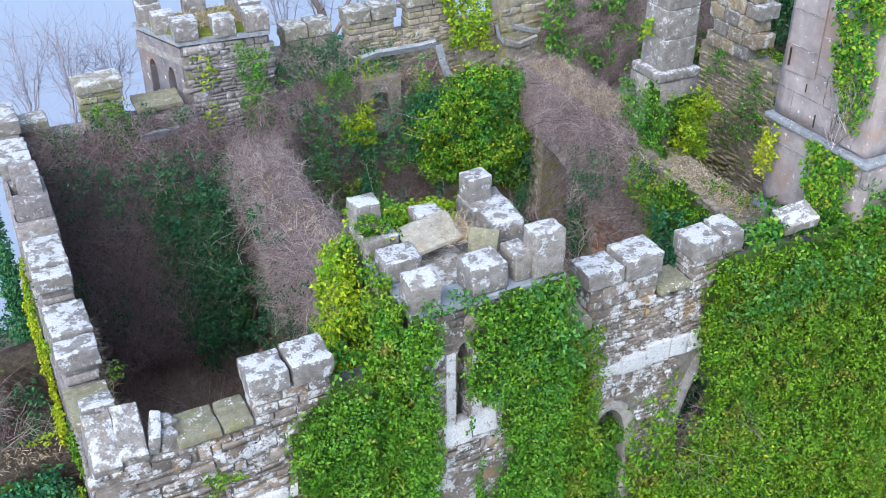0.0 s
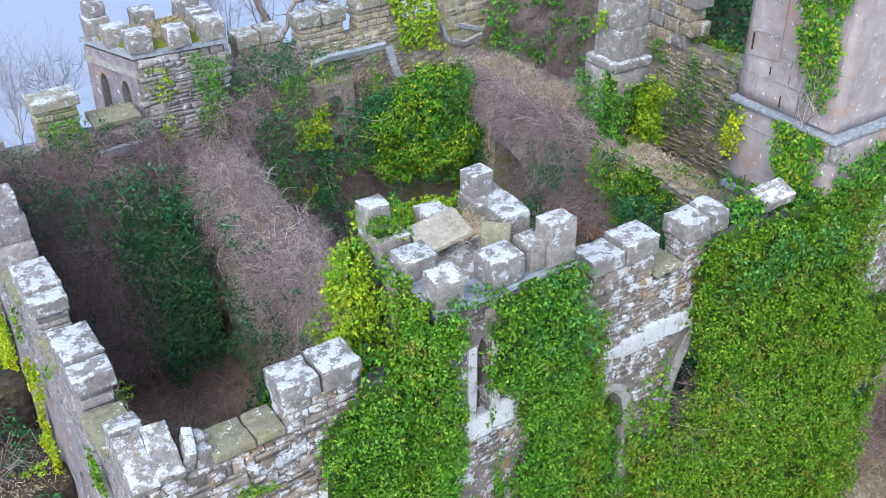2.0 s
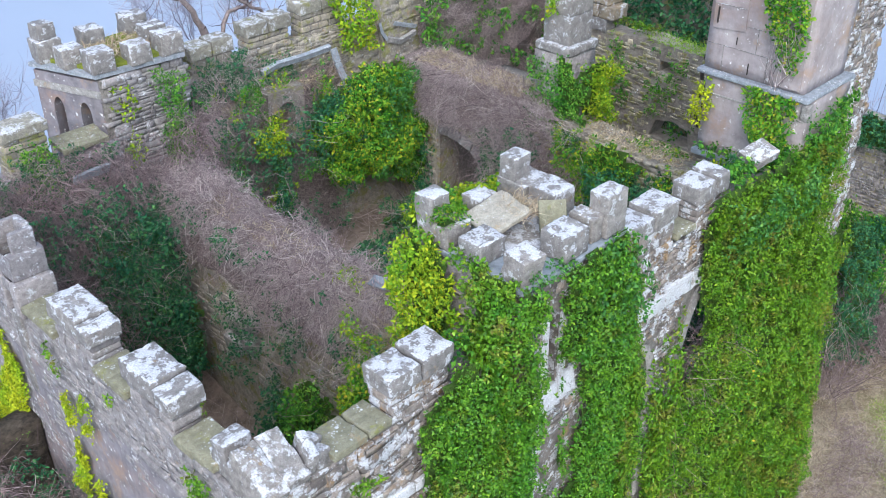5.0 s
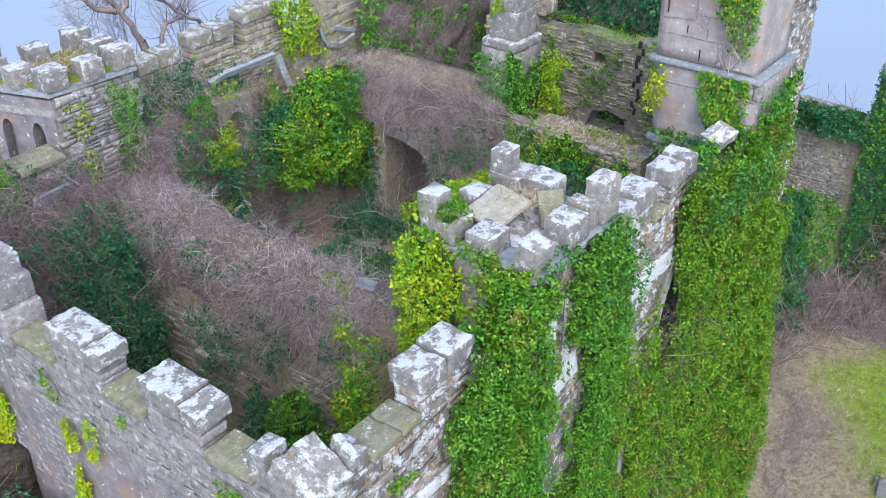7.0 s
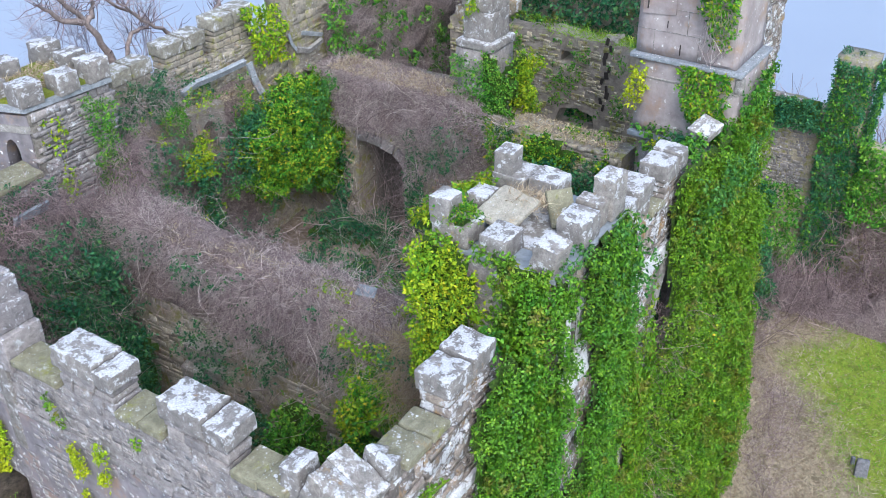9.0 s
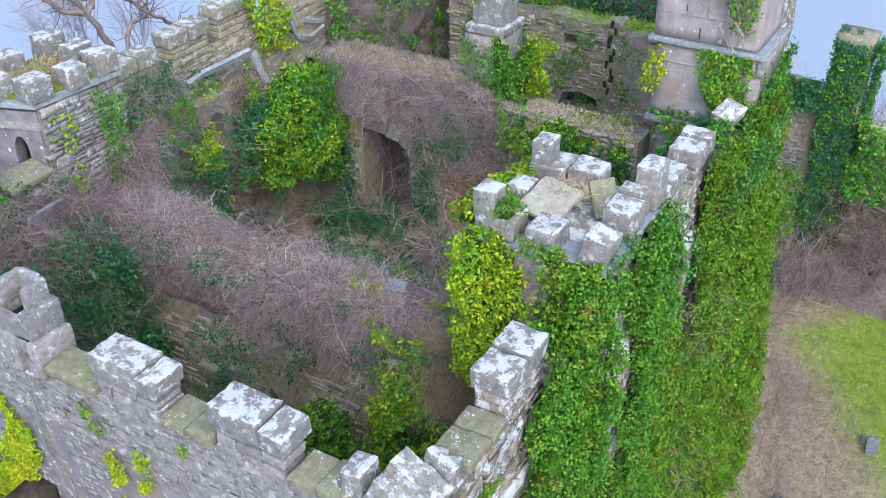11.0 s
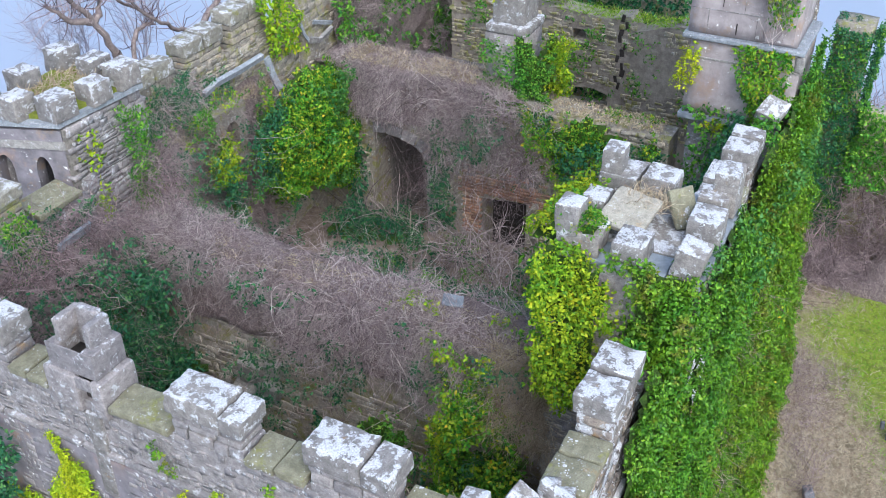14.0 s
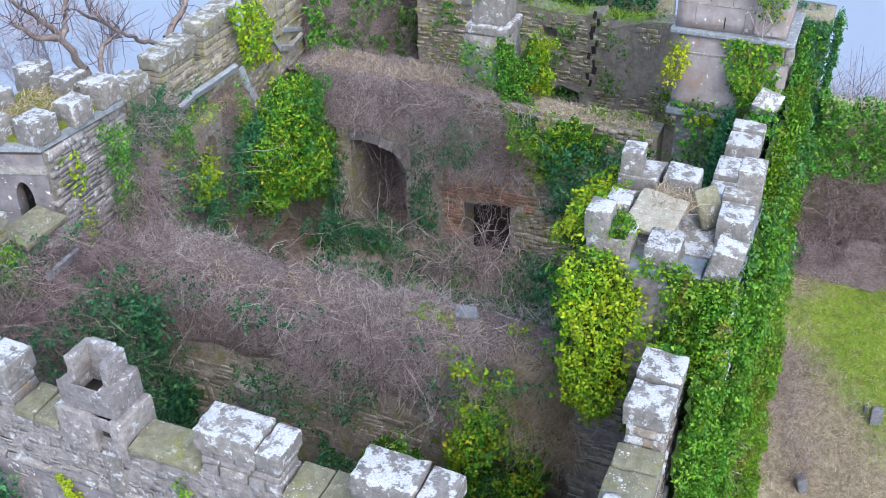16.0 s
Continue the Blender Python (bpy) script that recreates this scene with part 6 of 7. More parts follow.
ivy("sprays of green ivy over the end of the inner wall", (4.36, 13.9, 5.6), (0, -2.6, 0), (0.2, 0, 3.3), (-1, 0, 0.2), IVY_GOLD, 900, 0.3, 0.05, lambda a, z: band(a + 0.7 * (noise2(a, z, 1.3, 64) - 0.5), 0.9 - 0.25 * np.clip(3.0 - z, 0, 3), 1.6 + 0.3 * np.clip(3.0 - z, 0, 3), 0.4), 163, hole=0.42)
ivy("ivy sprigs on the ridge of the inner wall", (4.75, 14.4, 8.85), (0, -2.4, 0), (0.6, 0, 0), (-0.2, 0, 1), IVY_YELLOW, 405, 0.3, 0.065, lambda a, b: band(a, 0.3, 0.9, 0.3) + 0.7 * band(a, 1.5, 2.2, 0.3), 66)
ivy("ivy on the room floor", (8.0, 13.0, 5.0), (4.0, 0, 0), (0, 6.4, 0), (0, 0, 1), IVY_DARK, 445, 0.6, 0.068, None, 67, hole=0.33)
ivy("ivy on the first room's floor", (3.0, 11.0, 3.3), (1.9, 0, 0), (0, 5, 0), (0, 0, 1), IVY_DARK, 445, 0.8, 0.068, None, 68, hole=0.4)

ivy("bright ivy in the back corner of the doorway wall", (12.18, 20.5, 5.8), (0, -1.35, 0), (0, 0, 3.4), (-1, 0, 0), IVY_GOLD, 1215, 0.55, 0.068, lambda a, z: band(a + 0.4 * (noise2(a, z, 1.1, 47) - 0.5), -1, 1.2, 0.3) * band(z, 0.3, 3.2, 0.4), 69)
for o, u, v, n, sd in (((4.7, 19.5, 5.2), (0, -8, 0), (0, 0, 4.0), (-1, 0, 0), 91), ((0.9, 19.2, 5.0), (3.4, 0, 0), (0, 0, 4.6), (0, -1, 0), 92), ((5.6, 19.9, 5.0), (4.4, 0, 0), (0, 0, 4.6), (0, -1, 0), 93), ((12.1, 17.5, 7.0), (0, -3.2, 0), (0, 0, 2.3), (-1, 0, 0), 94)):
    ivy("sprigs of ivy among the dead brambles", o, u, v, n, IVY_DARK, 380, 0.4, 0.045, None, sd, hole=0.48)

ivy("sprigs on the mossy gable wall", (16.93, 19.0, 6.5), (0, -6.8, 0), (0, 0, 3.0), (-1, 0, 0), IVY, 380, 0.12, 0.05, None, 95, hole=0.5)
ivy("green growth on the gable wall's top", (16.9, 18.0, 9.4), (0, -5.6, 0), (0.6, 0, 0), (0, 0, 1), IVY_FRONT, 600, 0.25, 0.05, None, 96, hole=0.36)
ivy("low ivy among the shrubs of the second room", (7.5, 18.6, 5.0), (4.4, 0, 0), (0, -5.0, 0), (0, 0, 1), IVY, 520, 0.6, 0.05, None, 99, hole=0.44)
ivy("dark ivy before the doorway", (10.6, 19.6, 5.2), (1.5, 0, 0), (0, -2.6, 0), (0, 0, 1), IVY_DARK, 1100, 0.9, 0.05, None, 97, hole=0.2)
ivy("dark ivy before the fireplace", (9.6, 14.6, 5.0), (2.5, 0, 0), (0, -1.8, 0), (0, 0, 1), IVY_DARK, 600, 0.7, 0.064, None, 98, hole=0.25)
for sy, sz, wy, hz, lean in ((17.3, 6.35, 0.5, 0.5, 10), (16.95, 6.0, 0.42, 0.4, 14), (16.8, 6.55, 0.3, 0.32, 6), (17.5, 5.75, 0.5, 0.4, 12), (15.1, 7.1, 0.42, 0.34, 8)):
    under(stone("facing_stone", (4.72, 5.0), (sy - wy / 2, sy + wy / 2), (sz - hz / 2, sz + hz / 2), PALE if sy > 16 else SILL, None, turn=4, tilt=(lean - 6, -lean), rough=1.8), wall_inner_1)
fallen_slate = stone("fallen_slate", (5.1, 5.36), (13.15, 13.5), (9.0, 9.04), SLATE, None, turn=20, tilt=(6, -8), rough=0.6, edge=0.02)
tagged(fallen_slate, "broken blue-grey roof slate lying on dry brambles", "slate")

# ---- ivy and scrub at the far right ----
for o, u, n, sd in (((23.28, 10.36, 0.6), (0, -1.16, 0), (-1, 0, 0), 71), ((23.2, 9.26, 0.6), (1.1, 0, 0), (0, -1, 0), 72)):
    ivy("dark ivy up the ruined pillar", o, u, (0, 0, 7.3), n, IVY_DARK, 850, 0.16, 0.06, None, sd, fray=0.06, lump=1.6)
    ivy("glossy ivy up the ruined pillar", o, u, (0, 0, 7.3), n, IVY, 300, 0.2, 0.06, None, sd + 200, fray=0.06, lump=1.6, hole=0.3)
ivy("ivy over the pillar's top", (23.2, 9.2, 7.8), (1.0, 0, 0), (0, 1.1, 0), (-0.1, -0.1, 1), IVY_DARK, 900, 0.2, 0.05, None, 70, lump=1.6, fray=0.3, hole=0.42)
ivy("ivy heaped on the garden wall", (23.45, 20.0, 5.45), (0, -9.7, 0), (0, 0, 1.1), (-1, 0, 0.2), IVY_DARK, 900, 0.4, 0.06, None, 73, fray=0.15)
ivy("ivy bank under the garden wall", (22.7, 13.8, 0.8), (0, -3.6, 0), (0.5, 0, 3.0), (-1, 0, 0.3), IVY, 800, 0.8, 0.065, None, 74, fray=0.15)
ivy("ivy heaped on the near garden wall", (23.55, 9.3, 2.8), (0, -4.7, 0), (0, 0, 3.0), (-1, 0, 0.2), IVY, 700, 0.7, 0.07, None, 75, hole=0.08)
for bx, by, tall, sd in ((19.4, 10.3, 2.0, 76), (20.6, 10.8, 2.6, 77), (22.0, 11.3, 3.0, 78)):
    ivy("dark evergreen bush by the front wall", (bx - 0.3, by + 1.0, 0.7), (1.0, -1.3, 0), (0.5, 0.4, tall), (-0.7, -0.6, 0.5), IVY_DARK, 900, 0.9, 0.055, None, sd, hole=0.16, fray=0.5, lump=1.5)


# ---- dry brambles ----
def face_out(p, n):
    return np.broadcast_to(np.array(n, float), p.shape)


def scrub(label, origin, u, v, n, count, mat=TWIG, seed=0, keep=None, **more):
    p = over(origin, u, v, int(count * 2.5), seed, keep)
    gap = np.random.RandomState(seed + 5).uniform(0, 1, len(p)) < np.clip((fnoise(p, 0.75, seed + 40) - 0.3) * 4, 0.08, 1)
    p = p[gap]
    rng = np.random.RandomState(seed + 77)
    p = p + np.array(n, float) * rng.uniform(-0.05, 0.3, len(p))[:, None]
    return brambles(label, p, face_out(p, n), mat, seed=seed, **more)


def mound_mesh(name, origin, u, v, n, thick, mat, seed, freq=0.9, step=0.12):
    """A lumpy mat of dead growth over a face."""
    o, u, v, n = (np.array(w, float) for w in (origin, u, v, n))
    na, nb = max(3, int(np.linalg.norm(u) / step)), max(3, int(np.linalg.norm(v) / step))
    a, b = np.meshgrid(np.linspace(0, 1, na), np.linspace(0, 1, nb), indexing="ij")
    p = o + a.reshape(-1, 1) * u + b.reshape(-1, 1) * v
    edge = np.minimum.reduce([a, 1 - a, b, 1 - b]).ravel()
    h = thick * (0.15 + 1.1 * fnoise(p, freq, seed) * np.clip(edge * 8, 0, 1) + 0.6 * (vnoise(p, 2.6, seed + 2) - 0.5) + 0.4 * (vnoise(p, 5, seed) - 0.5))
    p = p + n * h[:, None]
    i, j = np.meshgrid(np.arange(na - 1), np.arange(nb - 1), indexing="ij")
    k = (i * nb + j).ravel()
    return mesh_np(name, p, np.stack([k, k + nb, k + nb + 1, k + 1], 1), mat, smooth=True)


# matted growth over the inner wall: both faces and the top
for o, u, v, n, th, sd in (((4.93, 19.8, 7.25), (0, -8.5, 0), (0, 0, 1.75), (-1, 0, 0), 0.3, 1), ((4.75, 19.8, 8.72), (0, -8.5, 0), (0.95, 0, 0), (0, 0, 1), 0.25, 2),
                           ((0.8, 19.85, 4.0), (3.6, 0, 0), (0, 0, 5.5), (0, -1, 0), 0.25, 3), ((5.5, 20.62, 4.5), (4.6, 0, 0), (0, 0, 5.1), (0, -1, 0), 0.35, 4),
                           ((12.15, 19.3, 8.0), (0, -3.2, 0), (0, 0, 1.3), (-1, 0, 0), 0.2, 5), ((12.0, 20.4, 9.1), (0, -5.3, 0), (1.1, 0, 0), (0, 0, 1), 0.35, 6),
                           ((12.8, 20.4, 6.0), (6.5, 0, 0), (0, 0, 4.5), (0, -1, 0), 0.4, 7)):
    mat_ob = new("bramble_mat", mound_mesh("bramble_mat", o, u, v, n, th, BRAMBLE_BED, sd))
    tagged(mat_ob, "matted dead growth clinging to the ruined wall", "undergrowth", kind="stuff")

scrub("dry brambles on the ridge of the inner wall", (4.6, 19.8, 8.78), (0, -8.3, 0), (1.1, 0, 0), (0, 0, 1), 6400, TWIG, 1, length=(0.15, 0.5), lift=0.0, droop=0.5, wild=0.8)
scrub("pale stems over the end of the inner wall", (4.4, 13.2, 7.6), (0, -1.9, 0), (0.6, 0, 1.4), (-0.6, 0, 0.6), 2200, TWIG, 27, length=(0.15, 0.45), droop=0.6, wild=0.8)
scrub("pale dead stems hanging beside the turret", (4.5, 12.3, 7.4), (0, -1.1, 0), (0.3, 0, 1.5), (-1, 0, 0.3), 2600, STRAW, 43, length=(0.2, 0.6), droop=0.9, wild=0.6)
scrub("dry brambles hanging down the inner wall", (4.75, 19.8, 7.4), (0, -8.2, 0), (0, 0, 1.5), (-1, 0, 0), 5200, TWIG, 2, keep=lambda a, z: 1 - 0.8 * band(a, 1.7, 3.4, 0.4) * band(z, -1, 0.3, 0.2), length=(0.2, 0.65), lift=-0.2, droop=0.7, wild=0.7)
scrub("fallen brambles at the inner wall's foot", (4.75, 18.5, 5.2), (0, -7, 0), (0, 0, 2.2), (-1, 0, 0), 260, TWIG_RED, 3, length=(0.5, 1.3), droop=0.5)
scrub("grey-brown brambles over the back corner", (0.8, 19.4, 3.8), (3.6, 0, 0), (0, 0, 5.8), (0, -1, 0), 4200, TWIG_RED, 4, length=(0.25, 0.9), droop=0.55, wild=0.75)
scrub("tangled stems over the first room", (0.9, 18.8, 3.4), (3.4, 0, 0), (0, 0.4, 4.4), (0, -1, 0), 2000, TWIG_RED, 26, length=(0.3, 0.9), droop=0.6, wild=0.8)
scrub("dry brambles below the back turret", (3.9, 19.7, 6.0), (2.2, 0, 0), (0, 0, 4.0), (0, -1, 0), 2600, TWIG_RED, 5, length=(0.25, 0.9), droop=0.55, wild=0.75)
scrub("dry brambles hanging on the back wall", (5.8, 20.3, 5.0), (4.4, 0, 0), (0, 0, 4.6), (0, -1, 0), 2600, TWIG_RED, 6, length=(0.25, 0.8), droop=0.6, wild=0.7)
scrub("grey stems over the back parapet", (6.2, 20.5, 8.9), (1.7, 0, 0), (0, 0.1, 1.5), (0, -1, 0), 800, TWIG, 36, length=(0.2, 0.7), droop=0.6, wild=0.7)
scrub("grey stems over the low back wall", (0.9, 19.55, 8.9), (3.2, 0, 0), (0, 0.1, 1.1), (0, -1, 0), 1300, TWIG_RED, 37, length=(0.2, 0.7), droop=0.5, wild=0.7)
scrub("tall pale stems before the doorway", (11.2, 17.2, 5.2), (0.9, 0, 0), (0, 2.2, 0), (-0.2, 0, 1), 60, TWIG, 38, length=(1.0, 2.4), lift=1.8, droop=0.15, width=0.008, wild=0.35, steps=6)
scrub("roots and stems hanging in the doorway", (12.15, 17.5, 6.2), (0, 1.45, 0), (0.3, 0, 1.4), (-1, 0, 0), 70, TWIG_RED, 39, length=(0.3, 1.0), droop=1.2, wild=0.5)
scrub("arching canes before the fireplace", (10.6, 14.2, 5.4), (1.4, 0, 0), (0, 2.2, 0), (-0.4, 0, 1), 170, TWIG, 40, length=(0.9, 2.0), lift=1.0, droop=0.5, width=0.008, wild=0.6, steps=7)
scrub("dry brambles capping the inner wall", (12.0, 20.0, 9.2), (0, -4.6, 0), (1.0, 0, 0), (-0.5, 0, 0.6), 3600, TWIG, 7, length=(0.15, 0.45), droop=1.1, wild=0.5)
scrub("curtain of dry brambles over the doorway wall", (12.1, 19.4, 8.1), (0, -3.2, 0), (0, 0, 1.2), (-1, 0, 0), 4600, TWIG, 8, length=(0.15, 0.4), droop=1.0, wild=0.7)
scrub("dry stems hanging over the fireplace wall", (12.12, 17.4, 6.4), (0, -3.0, 0), (0, 0, 2.8), (-1, 0, 0), 3400, TWIG, 28, keep=lambda a, z: 1 - 0.92 * band(a, 0.4, 3.2, 0.2) * band(z, -1, 1.0, 0.3), length=(0.25, 0.7), droop=0.8, wild=0.7)
scrub("russet stems hanging over the fireplace wall", (12.12, 17.4, 5.6), (0, -2.8, 0), (0, 0, 2.6), (-1, 0, 0), 1300, TWIG_RED, 29, keep=lambda a, z: 1 - 0.92 * band(a, 0.4, 3.2, 0.2) * band(z, -1, 1.8, 0.3), length=(0.25, 0.7), droop=0.8, wild=0.7)
scrub("russet brambles by the fireplace", (12.1, 16.8, 7.5), (0, -2.0, 0), (0, 0, 1.5), (-1, 0, 0), 700, TWIG_RED, 9, length=(0.2, 0.6), droop=0.7, wild=0.5)
scrub("brambles on the tall back wall", (12.8, 20.3, 6.5), (6.0, 0, 0), (0, 0, 5.0), (0, -1, 0), 1400, TWIG, 10, length=(0.25, 0.8), droop=0.6)
scrub("brambles behind the arch", (13.0, 17.0, 5.0), (3.6, 0, 0), (0, 3.0, 0), (0, 0, 1), 800, TWIG_RED, 11, length=(0.5, 1.6), lift=0.9, droop=0.3)
scrub("brambles on the second room's floor", (6.0, 11.5, 4.9), (6.0, 0, 0), (0, 8.5, 0), (0, 0, 1), 3400, TWIG, 12, length=(0.5, 1.5), lift=0.9, droop=0.35, wild=0.7)
scrub("brambles on the first room's floor", (0.9, 10.4, 3.1), (3.9, 0, 0), (0, 9.0, 0), (0, 0, 1), 1500, TWIG, 13, length=(0.5, 1.5), lift=0.7, droop=0.35)
scrub("brambles in the far room", (13.4, 11.8, 5.2), (3.4, 0, 0), (0, 5, 0), (0, 0, 1), 1200, TWIG, 14, length=(0.5, 1.4), lift=0.8, droop=0.35)
scrub("dead bramble stems under the front ivy", (12.2, 7.6, 0.6), (4.6, 0, 0), (0, 1.9, 0.5), (0, -0.3, 1), 1500, TWIG_RED, 15, length=(0.3, 0.9), lift=0.4, droop=0.6)
scrub("dead stems in the front archway", (9.0, 9.8, 1.0), (1.4, 0, 0), (0, 0, 6.5), (0, -1, 0), 900, TWIG_RED, 16, length=(0.4, 1.0), droop=0.8)
scrub("dry ivy stems on the tower", (12.12, 10.45, 11.4), (0, -0.45, 0), (0, 0, 1.0), (-1, 0, 0), 46, TWIG, 24, length=(0.3, 0.6), lift=2.0, droop=-0.3, width=0.005, wild=0.2)
scrub("tall dead stems by the far garden wall", (17.5, 9.6, 1.0), (3.5, 0, 0), (0, 3.2, 0), (0, 0, 1), 330, TWIG_RED, 17, length=(1.0, 2.4), lift=1.6, droop=0.12, wild=0.4, width=0.007)
scrub("russet scrub against the near garden wall", (23.0, 9.6, 0.4), (0, -4.8, 0), (0.3, 0, 2.8), (-1, 0, 0.1), 1600, TWIG_RED, 42, length=(0.4, 1.1), lift=0.5, droop=0.4, wild=0.7, width=0.008)
scrub("russet scrub by the garden wall", (20.4, 5.8, 1.0), (2.3, 0, 0), (0, 6.6, 0), (0, 0, 1), 1500, TWIG_RED, 18, length=(0.5, 1.4), lift=0.9, droop=0.4, wild=0.6, width=0.009)
for o, u, v, sd in (((20.9, 6.0, 0.4), (1.8, 0, 0.2), (0, 5.4, 0), 21),):
    thatch = new("bramble_mat", mound_mesh("bramble_mat", o, u, v, (0, 0, 1), 0.9, BRAMBLE_BED, sd, 1.1))
    tagged(thatch, "low russet heap of dead brambles on the ground", "undergrowth", kind="stuff")
scrub("scrub on the outbuilding fill", (-3.5, 13.7, 6.3), (3.7, 0, 0), (0, 3.1, 0.5), (0, 0, 1), 1800, TWIG_RED, 19, length=(0.3, 0.9), lift=0.5)
scrub("purple-brown scrub along the shore", (28, 6, 0.6), (6, 0, 0), (0, 16, 0), (0, 0, 1), 1400, TWIG_RED, 20, length=(1.0, 3.0), lift=1.4, droop=0.2, width=0.012)

# long pale canes arching out of the tangle
for o, u, v, n, c, sd in (((4.7, 19.0, 7.8), (0, -7.0, 0), (0, 0, 1.2), (-1, 0, 0), 80, 31), ((1.0, 19.4, 6.0), (3.2, 0, 0), (0, 0, 3.4), (0, -1, 0), 150, 32), ((5.8, 20.1, 6.0), (4.2, 0, 0), (0, 0, 3.2), (0, -1, 0), 130, 33), ((7.0, 13.0, 4.6), (5.0, 0, 0), (0, 6.5, 0), (0, 0, 1), 620, 34), ((12.1, 18.8, 8.6), (0, -2.8, 0), (0, 0, 0.7), (-1, 0, 0), 80, 35)):
    scrub("long pale bramble canes", o, u, v, n, c, TWIG_RED if sd == 32 else TWIG, sd, length=(0.6, 1.5), lift=0.3, droop=0.45, width=0.0046, wild=0.5, steps=7)

# ---- grass ----
tuft("buff dead grass along the ridge of the inner wall", (4.75, 18.0, 8.9), (0, -6.0, 0), (0.6, 0, 0), 1500, STRAW, 46, height=(0.05, 0.18), lean=1.4)
def lawn(label, xr, yr, count, mat, seed, low=0.0, high=1.0, **more):
    rng = np.random.RandomState(seed)
    x, y = rng.uniform(*xr, count), rng.uniform(*yr, count)
    n = np.minimum(0.8 * x - 5.9 - y, 31.8 - 1.37 * y - x) + 2.4 * (fnoise(np.stack([x, y, 0 * x], 1), 0.8, 77) - 0.5)
    n = n + rng.normal(0, 0.4, count)
    ok = (n > low) & (n < high)
    x, y = x[ok], y[ok]
    return blades(label, np.stack([x, y, ground_height(x, y)], 1), mat, seed=seed, **more)


lawn("green grass on the island", (13.5, 26), (3, 9.4), 46000, GRASS, 1, -0.3, 99, height=(0.04, 0.13), width=0.007, lean=1.0)
lawn("bleached dead grass tussocks", (12, 25), (4, 11.5), 50000, STRAW, 2, -99, 0.5, height=(0.08, 0.28), width=0.0045, lean=1.3)
lawn("thin dead grass through the lawn", (14, 25), (3, 9.4), 9000, STRAW, 12, 0.2, 99, height=(0.05, 0.18), width=0.004, lean=1.2)
tuft("dry grass on the turret roof", (5.2, 10.15, 11.5), (0.45, 0, 0), (0, 0.6, 0.0), 420, STRAW, 3, height=(0.15, 0.38), lean=0.7, width=0.004)
tuft("dead grass capping the inner wall", (12.0, 19.6, 9.42), (0, -3.4, 0), (0.9, 0, 0), 2600, STRAW, 4, height=(0.06, 0.2), lean=1.2)
tuft("dead grass on the broken wall", (12.15, 14.9, 9.1), (0, -2.8, 0), (0.7, 0, 0), 1700, STRAW, 5, height=(0.04, 0.16), lean=1.4)
ivy("green and golden sprigs on the broken wall's top", (12.1, 14.9, 9.05), (0, -2.9, 0), (0.75, 0, 0), (-0.1, 0, 1), IVY_GOLD, 700, 0.18, 0.045, None, 157, hole=0.45)
tuft("dead grass on the back ledge", (7.0, 20.3, 9.35), (3.4, 0, 0), (0, 0.35, 0), 1500, STRAW, 6, height=(0.15, 0.4), lean=1.0)
tuft("grass on the back turret's roof", (4.2, 20.3, 11.25), (1.6, 0, 0), (0, 1.1, 0), 1200, STRAW, 7, height=(0.08, 0.25), lean=0.8)
tuft("green grass on the far gable", (16.9, 16.3, 9.45), (0, -4.4, 0), (0.7, 0, 0), 1600, GRASS, 8, height=(0.08, 0.25), lean=0.8)
tuft("dry grass inside the side parapet", (0.72, 13.5, 9.5), (0, -3.2, 0), (0.15, 0, 0.1), 500, STRAW, 9, height=(0.1, 0.3), lean=0.9)

# ---- bare trees ----
def limb_tree(label, limbs, twigs, seed, mat, fine_width=0.011, fine_mat=TWIG_RED):
    """A leafless tree of a few thick twisted limbs, each a bent line with its radii, and fine twigs along them."""
    rng = np.random.RandomState(seed)
    root = thing("bare_tree", limbs[0][0], label, "tree")
    fine = []
    for i, (line, r0, r1) in enumerate([(l[:-2], l[-2], l[-1]) for l in limbs]):
        pts = [np.array(line[0], float)]
        for a, b in zip(line, line[1:]):
            a, b = np.array(a, float), np.array(b, float)
            for k in range(1, 5):
                pts.append(a + (b - a) * k / 4 + rng.normal(0, 0.035 if k < 4 else 0, 3) * (1 if i else 0.6))
        pts = np.array(pts)
        name = "trunk" if i == 0 else "limb"
        under(new(name, tubes_mesh(name, pts[None], np.linspace(r0, r1, len(pts))[None], mat, 8)), root)
        if i:
            for _ in range(twigs):
                p, w = pts[rng.randint(3, len(pts))], unit(rng.normal(0, 1, 3) + np.array([0, 0.2, 0.7]))
                step = rng.uniform(0.1, 0.2)
                tw = [p]
                for _ in range(5):
                    w = unit(w + rng.normal(0, 0.3, 3) + np.array([0, 0, 0.1]))
                    tw.append(tw[-1] + w * step)
                fine.append(np.array(tw))
    fine = np.array(fine)
    ob = new("crown", tubes_mesh("crown", fine, np.repeat(np.linspace(fine_width, fine_width * 0.35, 6)[None], len(fine), 0), fine_mat, 3))
    under(ob, root)
    return root


